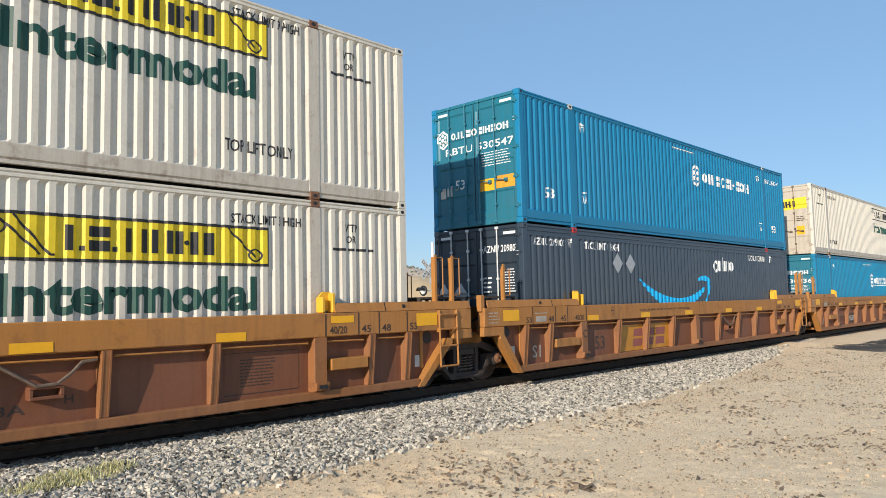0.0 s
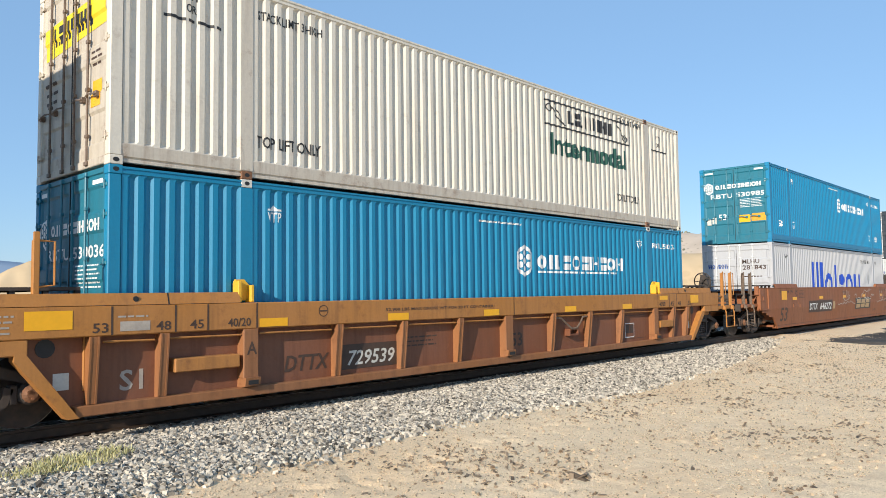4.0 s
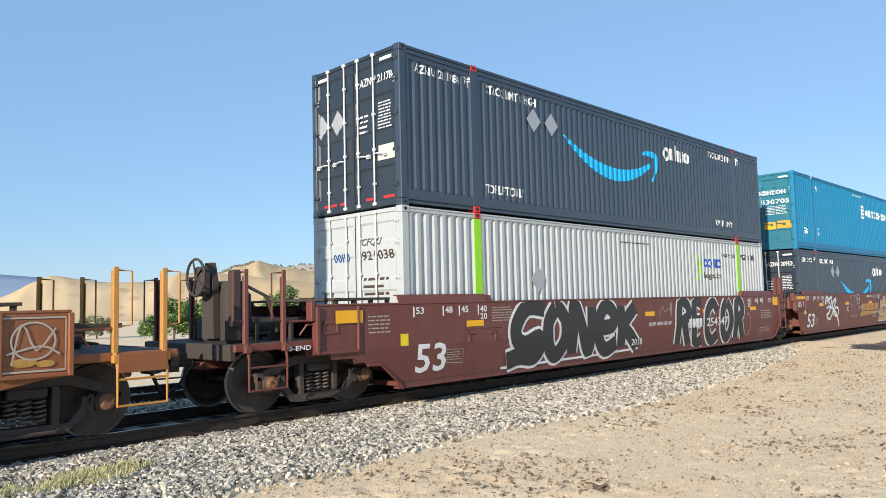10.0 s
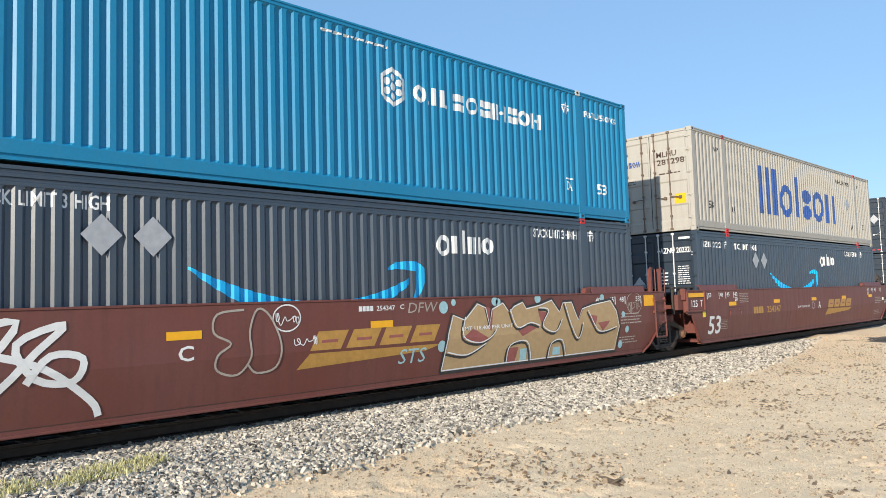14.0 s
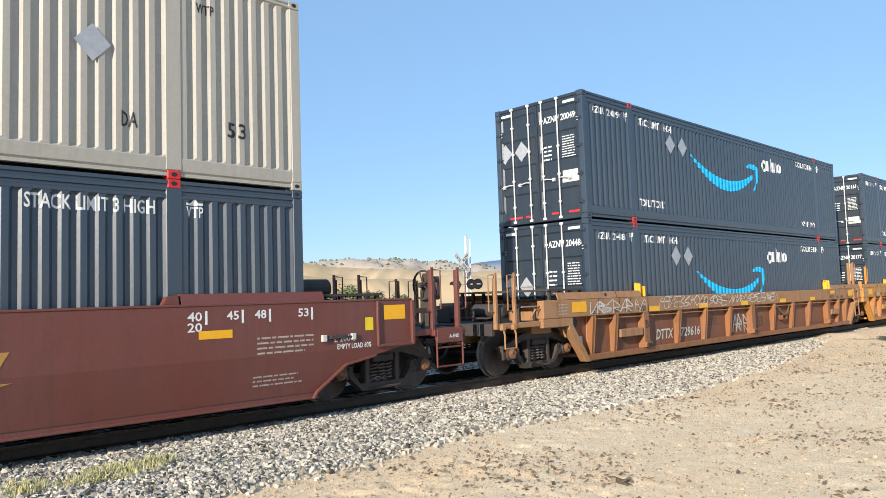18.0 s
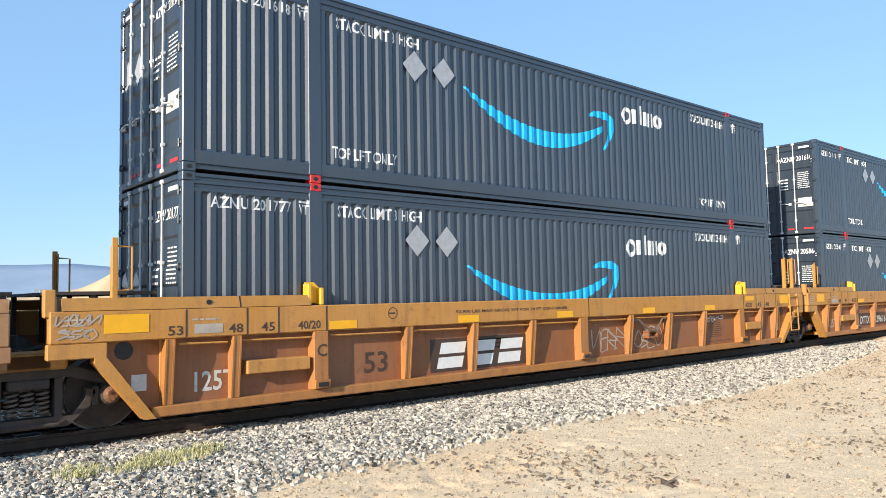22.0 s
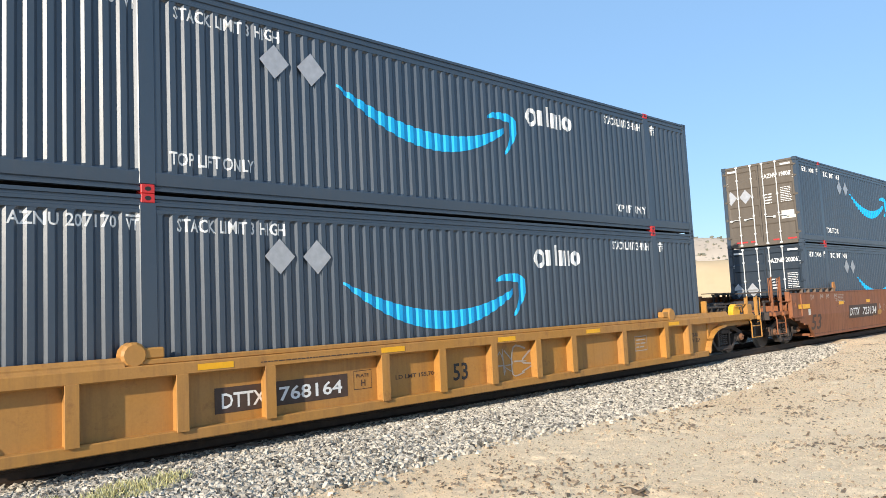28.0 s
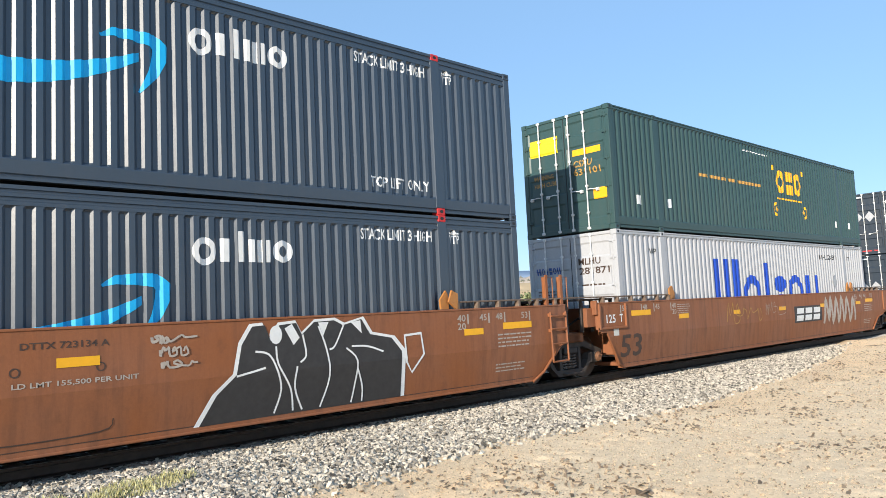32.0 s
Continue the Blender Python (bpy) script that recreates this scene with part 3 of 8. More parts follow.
        edge = bar(9.55, 2.36 + b, 13.32, 2.40 + b) + bar(9.55, 1.82 + b, 13.32, 1.86 + b) + bar(9.53, 1.82 + b, 9.57, 2.40 + b) + bar(13.30, 1.82 + b, 13.34, 2.40 + b)
        edge += stroke([(9.7, 2.36 + b), (10.2, 1.9 + b)], 0.03) + stroke([(9.9, 2.36 + b), (10.3, 1.9 + b), (10.35, 1.9 + b)], 0.03, 1) + stroke([(12.65, 2.36 + b), (13.1, 1.95 + b)], 0.03) + ring(13.1, 1.98 + b, 0.12, 0.10, 0.025) + ring(9.72, 2.22 + b, 0.12, 0.1, 0.025)
        marking("panel_frame", (kind, upper, "edge"), edge, M["k"], root, lambda u, v: side_place(u, v) + Vector((0, -0.004, 0)), FX)
        marks("mark_shape", "mark", blocks(HUNTER, 10.42, 1.96 + b, 12.50, 2.27 + b), "k", lambda u, v: side_place(u, v) + Vector((0, -0.004, 0)), FX, 0, "plain black shape")
        s("side_lettering", "inter", words("Intermodal", 9.72, 1.17 + b, 13.14, 1.67 + b, 0.04), "dkgreen", "dark green lettering")
        for u, v in ((12.72, 2.44 + b * 0.6), (2.18, 2.44)):
            s("stacking_lettering", ("st", u), words("STACK LIMIT 3 HIGH", u, v, u + 1.18, v + 0.14), "k")
        for u, v in ((12.60, 0.58), (2.16, 0.50)):
            s("lifting_lettering", ("tl", u), words("TOP LIFT ONLY", u, v, u + 1.18, v + 0.18), "k")
        for u in (0.72, 14.52):
            s("lifting_symbol", ("vtp", u), words("VTP", u + 0.26, 2.42, u + 0.54, 2.55), "k")
            s("lifting_symbol", ("or", u), words("OR", u + 0.31, 2.24, u + 0.48, 2.36), "k")
            s("fine_print", ("fp", u), small_print(u, 2.07, u + 0.86, 2.19, 1, 8, 1.0), "k")
        d("door_panel", "panel", flat_poly([(0.22, 1.82), (2.38, 1.90), (2.38, 2.36), (0.22, 2.28)]), "sign", "yellow panel")
        marks("door_mark_shape", "dm", blocks(HUNTER, 0.55, 1.97, 1.98, 2.23), "k", lambda u, v: door_place(u, v) + Vector((-0.003, 0, 0)), DOOR_Z, 1, "plain black shape")
        d("door_notice", "notice", bar(1.95, 0.82, 2.25, 1.18), "yel", "yellow warning sticker")
        d("door_print", "print", small_print(1.95, 1.36, 2.3, 1.6, 3, 10) + small_print(0.26, 1.1, 0.75, 1.5, 3, 11), "kfade")
    elif kind in ("silver", "beige"):
        marks("mark_shape", "mark", word_mark_grey(), "royal" if kind == "silver" else "steel_blue", label="large plain blue shape")
        for u in (0.92, 14.95):
            s("size_lettering", ("53", u), words("53", u, 0.66, u + 0.30, 0.88), "k")
        for u in (1.40, 14.5):
            s("lifting_symbol", ("wtp", u), words("WTP", u, 2.34, u + 0.26, 2.48), "k")
        for u in (2.40, 13.5):
            s("depth_symbol", ("da", u), words("DA", u, 0.62, u + 0.2, 0.82), "k")
        s("number_lettering", None, words(number, 11.95, 2.36, 13.50, 2.52), "k")
        u = 13.15
        flat("placard", "dia", flat_poly([(u - 0.22, 1.62), (u, 1.38), (u + 0.22, 1.62), (u, 1.86)]), "diamond", "grey diamond placard holder")
        marks("door_mark_shape", "mark2", blocks([("n", 1), ("", .2), ("o", .8), ("", .2), ("t", .6), ("", .2), ("s", .7), ("", .2), ("o", .8), ("", .2), ("u", .8)], 0.22, 1.98, 0.95, 2.14), "steel_blue", door_place, DOOR_Z, 1)
        a, b = number.split(" ")
        d("door_number", None, words(a, 1.50, 2.14, 2.12, 2.30) + words(b, 1.50, 1.92, 2.34, 2.08) + small_print(1.55, 1.62, 2.3, 1.72, 1, 12) + small_print(0.24, 1.45, 0.9, 1.6, 2, 13), "kfade")
        d("door_notice", "notice", bar(2.0, 0.78, 2.34, 1.06), "yel" if kind == "beige" else "diamond")
    elif kind == "pearl":
        marks("mark_shape", "mark", blocks(QUAD, 11.75, 2.02, 12.95, 2.28), "royal", label="plain blue shape")
        s("leaf_mark", "leaf", flat_poly([(11.30, 2.36), (11.42, 2.36), (11.62, 2.06), (11.46, 2.06)]) + flat_poly([(11.30, 1.66), (11.42, 1.66), (11.62, 2.0), (11.46, 2.0)]), "lime", "lime green chevron")
        s("side_lettering", "let", words("53'", 0.86, 0.98, 1.26, 1.24) + words("53'", 15.0, 0.98, 15.35, 1.24) + small_print(7.2, 2.52, 8.9, 2.60, 1, 18), "k")
        s("sub_lettering", "log", words("Logistics", 11.75, 1.66, 12.95, 1.88), "kfade")
        s("number_lettering", None, words(number, 13.0, 2.34, 13.95, 2.46) + words(number[-6:], 14.45, 2.30, 15.45, 2.48), "k")
        flat("placard", "dia", flat_poly([(3.60, 1.62), (3.86, 1.34), (4.12, 1.62), (3.86, 1.90)]), "diamond", "grey diamond placard holder")
        a, b = number.split(" ")
        d("door_number", None, words(a, 1.46, 2.22, 2.0, 2.38) + words(b, 1.46, 1.98, 2.34, 2.15) + words("53'", 0.28, 1.20, 0.58, 1.42) + small_print(1.5, 1.3, 2.2, 1.7, 3, 15), "kfade")
        marks("door_mark_shape", "mark2", blocks(QUAD, 0.62, 1.98, 1.1, 2.14), "steel_blue", door_place, DOOR_Z, 1)
    elif kind == "green":
        marks("mark_shape", "mark", blocks([("c", 1), ("", .12), ("s", .9), ("", .12), ("o", .9)], 9.0, 1.50, 10.9, 2.24), "yel", label="plain yellow shape")
        s("fine_print", "fp0", small_print(9.0, 1.26, 10.9, 1.40, 1, 16, 1.0), "yel")
        s("mark_frame", "frame", ring(8.9, 0.98, 0.26, 0.22, 0.08, 90, 270) + ring(11.0, 0.98, 0.26, 0.22, 0.08, -90, 90) + oval(8.9, 0.98, 0.1, 0.1) + oval(11.0, 0.98, 0.1, 0.1) + bar(8.78, 2.2, 8.86, 2.36) + bar(11.05, 2.2, 11.13, 2.36), "yel")
        s("slogan", "slogan", small_print(4.05, 1.50, 7.95, 1.74, 1, 17, 1.0), "gold", "row of faded yellow bars")
        s("side_lettering", "let", bar(1.0, 0.62, 1.2, 0.84) + bar(2.4, 0.62, 2.55, 0.84) + bar(15.0, 0.62, 15.2, 0.84) + bar(13.7, 0.62, 13.85, 0.84) + small_print(6.8, 2.56, 8.6, 2.64, 1, 19), "w")
        d("door_notice", "n", bar(0.22, 2.02, 1.08, 2.44), "sign", "pale yellow sticker")
        d("door_stripe", "stripe", bar(1.5, 1.84, 2.3, 1.99) + bar(2.05, 0.74, 2.42, 1.0), "yel")
        a, b = number.split(" ")
        d("door_number", None, words(a, 1.52, 1.56, 2.05, 1.72) + words(b, 1.52, 1.36, 2.28, 1.52) + words("WARNING", 0.30, 1.42, 0.92, 1.53) + words("HIGH CUBE", 0.30, 1.24, 1.0, 1.35), "gold")


def container(kind, number, upper=True):
    body, rodm, liftm, label = LIVERY[kind]
    deep = kind == "navy"
    b = M[body]
    dp = M[DOOR_PAINT[kind]] if kind in DOOR_PAINT else b
    if number == "AZNU 190087":
        dp = M["dusty_door"]
    root = new("shipping_container")
    tagged(root, label, "container", "containers on the train")
    for sgn in (1, -1):
        w = shared("side_wall", ("cside", deep), lambda bm: build_side(bm, 2.66 if deep else 2.79), b, root)
        if sgn < 0:
            w.matrix_basis = pose(CL, 0, 0, 0, 0, 180)
    for sgn in (1, -1):
        def rail_t(bm, q=sgn):
            zs = ((2.79, 0.0), (2.818, 0.0), (2.824, 0.014), (2.846, 0.014), (2.852, 0.0), (2.880, 0.0))
            if deep:
                zs = ((2.645, 0.006), (2.690, 0.006), (2.700, 0.022), (2.735, 0.022), (2.745, 0.004), (2.785, 0.004), (2.795, 0.020), (2.825, 0.020), (2.835, 0.0), (2.880, 0.0))
            prism_x(bm, [(-q * (CW - 0.09), zs[0][0])] + [(-q * (CW - d), z) for z, d in zs] + [(-q * (CW - 0.09), 2.880)], 0.12, CL - 0.12)
        shared("top_rail", ("ctop", sgn, deep), rail_t, b, root)

        def rail_b(bm, q=sgn):
            prism_x(bm, [(-q * (CW - 0.08), 0.287), (-q * (CW - 0.10), 0.04), (-q * (CW - 0.018), 0.04), (-q * (CW - 0.018), 0.075), (-q * (CW - 0.034), 0.085), (-q * (CW - 0.034), 0.100), (-q * (CW - 0.012), 0.115), (-q * (CW - 0.004), 0.275), (-q * (CW - 0.012), 0.287)], 0.16, CL - 0.16)
        shared("bottom_rail", ("cbot", sgn), rail_b, M["white_post"] if kind in ("white", "panel") else b, root)
        for x in (0, CL):
            def cpost(bm, q=sgn, x=x):
                x0 = 0.0 if x == 0 else CL - 0.165
                box(bm, x0, x0 + 0.165, min(-q * CW, -q * (CW - 0.13)), max(-q * CW, -q * (CW - 0.13)), 0.118, CH - 0.118, 0.012)
            shared("corner_post", ("cpost", sgn, x), cpost, b, root)
        for x in (POST, CL - POST):
            def lpost(bm, q=sgn, x=x):
                box(bm, x - 0.112, x + 0.112, min(-q * (CW - 0.002), -q * (CW - 0.09)), max(-q * (CW - 0.002), -q * (CW - 0.09)), 0.118, CH - 0.118, 0.012)
            lime = kind == "pearl" and sgn == 1
            shared("lift_post", ("lpost", sgn, x), lpost, M["lime"] if lime else M["white_post"] if kind in ("white", "panel") else b, root, "lime green post" if lime else "")
        for z in (0, CH - 0.118):
            for x, lift in ((0.0, 0), (CL - 0.178, 0), (POST - 0.089, 1), (CL - POST - 0.089, 1)):
                def cast(bm, q=sgn, x=x, z=z):
                    y0, y1 = sorted((-q * (CW + 0.004), -q * (CW - 0.162)))
                    box(bm, x, x + 0.178, y0, y1, z, z + 0.118, 0.008)
                m = M[liftm] if lift else b
                if lift and kind in ("teal", "blue"):
                    m = M["paper"] if z else b
                if lift and kind in ("white", "panel"):
                    m = M["cap"]
                c = shared("corner_casting", ("cast", sgn, x, z), cast, m, root, "red casting" if m is M["red"] else "")
                if sgn == 1:
                    def hole(bm, x=x, z=z):
                        opening(bm, "y", x + 0.089, z + 0.06, -CW - 0.0055, 0.042, 0.03)
                    shared("casting_opening", ("hole", x, z), hole, M["black"], c)
    shared("roof", "croof", lambda bm: box(bm, 0.05, CL - 0.05, -CW + 0.06, CW - 0.06, 2.80, 2.86), b, root)
    shared("underframe", "cfloor", lambda bm: box(bm, 0.05, CL - 0.05, -CW + 0.11, CW - 0.11, 0.05, 0.16), M["truck"], root)
    shared("end_wall", "cend", lambda bm: [box(bm, CL - 0.06, CL - 0.03, -CW + 0.13, CW - 0.13, 0.1, 2.8)] + [box(bm, CL - 0.032, CL - 0.002, -CW + 0.2 + 0.24 * i, -CW + 0.32 + 0.24 * i, 0.25, 2.7, 0.01) for i in range(9)], b, root)
    shared("door_header", "chead", lambda bm: box(bm, 0.0, 0.12, -CW + 0.13, CW - 0.13, 2.80, CH - 0.02, 0.01), dp, root)
    shared("door_sill", "csill", lambda bm: box(bm, 0.0, 0.12, -CW + 0.13, CW - 0.13, 0.02, 0.13, 0.01), dp, root)
    for sgn in (1, -1):
        leaf = shared("door", ("cdoor", sgn), build_door, dp, root)
        if sgn < 0:
            leaf.matrix_basis = Matrix.Diagonal((1, -1, 1, 1))
        for y in ((0.255, 0.755) if sgn > 0 else (-0.145, -0.595)):
            y = abs(y)

            def rod(bm, y=y):
                tube(bm, [(-0.008, y, 0.06), (-0.008, y, 2.85)], 0.017, 6)
                for z in (0.42, 1.05, 1.7, 2.35):
                    box(bm, -0.028, 0.02, y - 0.035, y + 0.035, z, z + 0.05, 0.006)
                for z in (0.05, 2.80):
                    box(bm, -0.03, 0.02, y - 0.045, y + 0.045, z, z + 0.06, 0.008)
            shared("lock_rod", ("rod", y), rod, M[rodm], leaf)

            def grip(bm, y=y):
                tube(bm, [(-0.03, y, 0.98), (-0.045, y + 0.12, 0.99), (-0.045, y + 0.34, 0.95)], 0.013, 5)
                box(bm, -0.04, 0.02, y + 0.26, y + 0.34, 0.92, 1.0, 0.008)
            shared("door_handle", ("grip", y), grip, M["rod_w"] if kind == "navy" else M[rodm], leaf)
        for z in (0.35, 0.98, 1.62, 2.24, 2.62):
            shared("hinge", ("hinge", z), lambda bm, z=z: [box(bm, -0.012, 0.022, CW - 0.2, CW - 0.03, z, z + 0.05, 0.006), tube(bm, [(-0.012, CW - 0.1, z - 0.03), (-0.012, CW - 0.1, z + 0.08)], 0.015, 6)], dp, leaf)
        shared("door_gasket", "gasket", lambda bm: box(bm, 0.008, 0.03, 0.0, 0.006, 0.14, 2.80), M["black"], leaf)
    dress(root, kind, number, upper)
    return root


# ---- well cars; x from the door end of the container, y from the middle, z from the rail ----
MIRROR = Matrix.Translation((CL, 0, 0)) @ Matrix.Diagonal((-1, 1, 1, 1))
FLIP = Matrix.Diagonal((1, -1, 1, 1))
AXLE, WHEEL_R = 0.89, 0.457
WHEELSETS = []
NEAR_POST = -0.86


def build_frame(bm):
    """A cast truck side frame with open windows and a spring nest."""
    y0, y1 = -1.11, -0.95
    prism(bm, [(-1.10, 0.60), (-0.46, 0.83), (0.46, 0.83), (1.10, 0.60), (1.08, 0.50), (0.44, 0.70), (-0.44, 0.70), (-1.08, 0.50)], y0, y1)
    prism(bm, [(-0.42, 0.13), (0.42, 0.13), (0.46, 0.25), (-0.46, 0.25)], y0, y1)
    for s in (1, -1):
        q = [(s * 0.72, 0.52), (s * 0.66, 0.34), (s * 0.42, 0.13), (s * 0.46, 0.25), (s * 0.60, 0.42), (s * 0.62, 0.55)]
        prism(bm, q if s > 0 else q[::-1], y0, y1)
        box(bm, min(s * 0.27, s * 0.36), max(s * 0.27, s * 0.36), y0, y1, 0.24, 0.72, 0.01)
        box(bm, min(s * 1.02, s * 1.10), max(s * 1.02, s * 1.10), y0, y1, 0.34, 0.56, 0.01)
        box(bm, min(s * 0.68, s * 0.76), max(s * 0.68, s * 0.76), y0, y1, 0.34, 0.56, 0.01)
        disc(bm, s * AXLE, y0 - 0.02, y1, 0.455, [(0, 0.10), (0.2, 0.135), (1, 0.135)], 12)


def build_spring(bm):
    tube(bm, [(0.066 * math.cos(k * math.pi / 4), -1.03 + 0.066 * math.sin(k * math.pi / 4), 0.27 + 0.30 * k / 44) for k in range(45)], 0.017, 5)


def build_wheelset(bm):
    tube(bm, [(0, -1.12, 0), (0, 1.12, 0)], 0.075, 10)
    for s in (1, -1):
        disc(bm, 0, s * 0.79, s * 0.655, 0, [(0, 0.30), (0.02, 0.415), (0.05, 0.445), (0.75, 0.457), (0.78, 0.485), (1, 0.485), (0.96, 0.40), (0.6, 0.36), (0.55, 0.14), (1.1, 0.12)], 28)
        disc(bm, 0, s * 1.12, s * 1.16, 0, [(0, 0.085), (0.6, 0.085), (1, 0.05)], 10)
        for k in range(3):
            a = 2 * math.pi * k / 3
            disc(bm, 0.055 * math.cos(a), s * 1.15, s * 1.175, 0.055 * math.sin(a), [(0, 0.016), (1, 0.016)], 6)


def build_bearing(bm):
    disc(bm, 0, -1.165, -1.215, 0, [(0, 0.105), (0.35, 0.105), (0.6, 0.085), (1, 0.06)], 14)
    for k in range(3):
        a = 2 * math.pi * k / 3 + 0.5
        disc(bm, 0.055 * math.cos(a), -1.20, -1.232, 0.055 * math.sin(a), [(0, 0.018), (1, 0.018)], 6)


def truck(car, x):
    t = shared("truck", "bolster", lambda bm: [box(bm, -0.22, 0.22, -1.14, 1.14, 0.58, 0.70, 0.02), box(bm, -0.3, 0.3, -0.5, 0.5, 0.45, 0.78, 0.03)], M["truck"], car, "grimy cast steel four-wheel truck")
    t.location.x = x
    for s in (1, -1):
        f = shared("side_frame", "frame", build_frame, M["dusty"], t)
        if s < 0:
            f.matrix_basis = FLIP
        for x in (-0.16, 0.0, 0.16):
            g = shared("spring", "spring", build_spring, M["spring"], t, smooth=True)
            g.matrix_basis = Matrix.Translation((x, 0, 0)) @ (FLIP if s < 0 else Matrix())
    for s in (1, -1):
        w = shared("wheelset", "wheels", build_wheelset, M["wheel"], t, "dark steel wheels on an axle")
        w.location = (s * AXLE, 0, 0.457)
        WHEELSETS.append((w, s * AXLE))
        b = shared("bearing_cap", "bcap", build_bearing, M["cap"], t, "rusted bearing cap with three bolts")
        b.location = (s * AXLE, 0, 0.457)
    shared("brake_beam", "bbeam", lambda bm: [box(bm, q - 0.05, q + 0.05, -0.72, 0.72, 0.30, 0.40, 0.015) for q in (-0.36, 0.36)] + [box(bm, q * 0.43 - 0.04, q * 0.43 + 0.04, y - 0.05, y + 0.05, 0.28, 0.60, 0.015) for q in (1, -1) for y in (-0.73, 0.73)], M["dusty"], t)
    shared("truck_rod", "trod", lambda bm: [tube(bm, [(-0.5, -0.98, 0.22), (-0.2, -1.15, 0.17), (0.3, -1.15, 0.17), (0.52, -1.0, 0.24)], 0.022, 6), tube(bm, [(-0.95, -0.6, 0.62), (0.0, -0.55, 0.80), (0.95, -0.6, 0.62)], 0.025, 6)], M["dusty"], t)
    return t


def both(name, key, build, mat, car, far=False, label=""):
    """A part for the side by the camera and its mirror image on the other side."""
    for s in (1, -1):
        o = shared(name, key, build, mat, car, label)
        o.matrix_basis = (MIRROR if far else Matrix()) @ (FLIP if s < 0 else Matrix())


def stanchion(car, m, x, far, top, z0, hoop=True, w=0.045):
    def post(bm):
        box(bm, x - w, x + w, -1.44, -1.415, z0, top, 0.008)
        box(bm, x + w - 0.022, x + w, -1.415, -1.35, z0, top - 0.04, 0.006)
        box(bm, x - w, x - w + 0.012, -1.415, -1.37, z0, top - 0.10, 0.004)
    both("stanchion", ("stan", x, top, z0, w), post, m, car, far)
    if hoop:
        both("grab_iron", ("hoop", x, top), lambda bm: tube(bm, [(x - 0.03, -1.40, top - 0.04), (x - 0.20, -1.42, top - 0.05), (x - 0.20, -1.42, top - 0.72), (x - 0.03, -1.40, top - 0.74)], 0.014, 5), m, car, far)


def ladder(car, m, x0, x1, z0, z1, far):
    def rungs(bm):
        for x in (x0, x1):
            tube(bm, [(x, -1.52, z1), (x, -1.54, z0 + 0.03), (x, -1.54, z0)], 0.02, 6)
        for i in range(4):
            z = z0 + (z1 - z0) * (0.0, 0.36, 0.66, 0.92)[i]
            tube(bm, [(x0, -1.54, z), (x1, -1.54, z)], 0.018, 6)
        for z in (z1 - 0.05, z1 - 0.35):
            for x in (x0, x1):
                box(bm, x - 0.03, x + 0.03, -1.53, -1.47, z - 0.04, z + 0.03, 0.005)
    both("ladder", ("ladder", x0, x1, z0, z1), rungs, m, car, far)


def hand_brake(car, far, x, z, inside=False):
    wx = x + 0.34 if inside else x - 0.02

    def wheel(bm):
        n = 18
        tube(bm, [(wx, -0.50 + 0.27 * math.cos(2 * math.pi * k / n), z + 0.27 * math.sin(2 * math.pi * k / n)) for k in range(n)], 0.02, 6, True)
        for k in range(5):
            a = 2 * math.pi * k / 5
            tube(bm, [(wx, -0.50, z), (wx, -0.50 + 0.27 * math.cos(a), z + 0.27 * math.sin(a))], 0.014, 5)
        tube(bm, [(min(wx, x), -0.50, z), (max(wx, x) + 0.1, -0.50, z)], 0.05, 8)
    o = shared("brake_wheel", ("bw", x, z, inside), wheel, M["truck"], car, "spoked hand brake wheel")

    def gear(bm):
        box(bm, x + 0.0, x + 0.16, -0.65, -0.37, z - 0.28, z + 0.16, 0.04)
        prism_x(bm, [(-0.68, z - 0.9), (-0.32, z - 0.9), (-0.34, z - 0.1), (-0.42, z + 0.22), (-0.56, z + 0.22), (-0.66, z - 0.1)], x + 0.17, x + 0.27)
    g = shared("brake_gear", ("bg", x, z), gear, M["truck"], car)
    if not inside:
        shared("brake_housing", ("bh", x, z), lambda bm: [box(bm, x + 0.28, x + 0.66, -0.86, -0.10, 1.06, z - 0.06, 0.05), box(bm, x + 0.30, x + 0.44, -1.0, -0.84, 1.3, z + 0.10, 0.02), box(bm, x + 0.62, x + 0.80, -0.7, -0.3, 1.2, z - 0.22, 0.04), tube(bm, [(x + 0.5, -0.9, z - 0.1), (x + 0.9, -0.95, z - 0.3), (x + 1.1, -0.9, 1.2)], 0.025, 6)], M["truck"], car, "bulky dark brake housing")
    if far:
        o.matrix_basis, g.matrix_basis = MIRROR, MIRROR


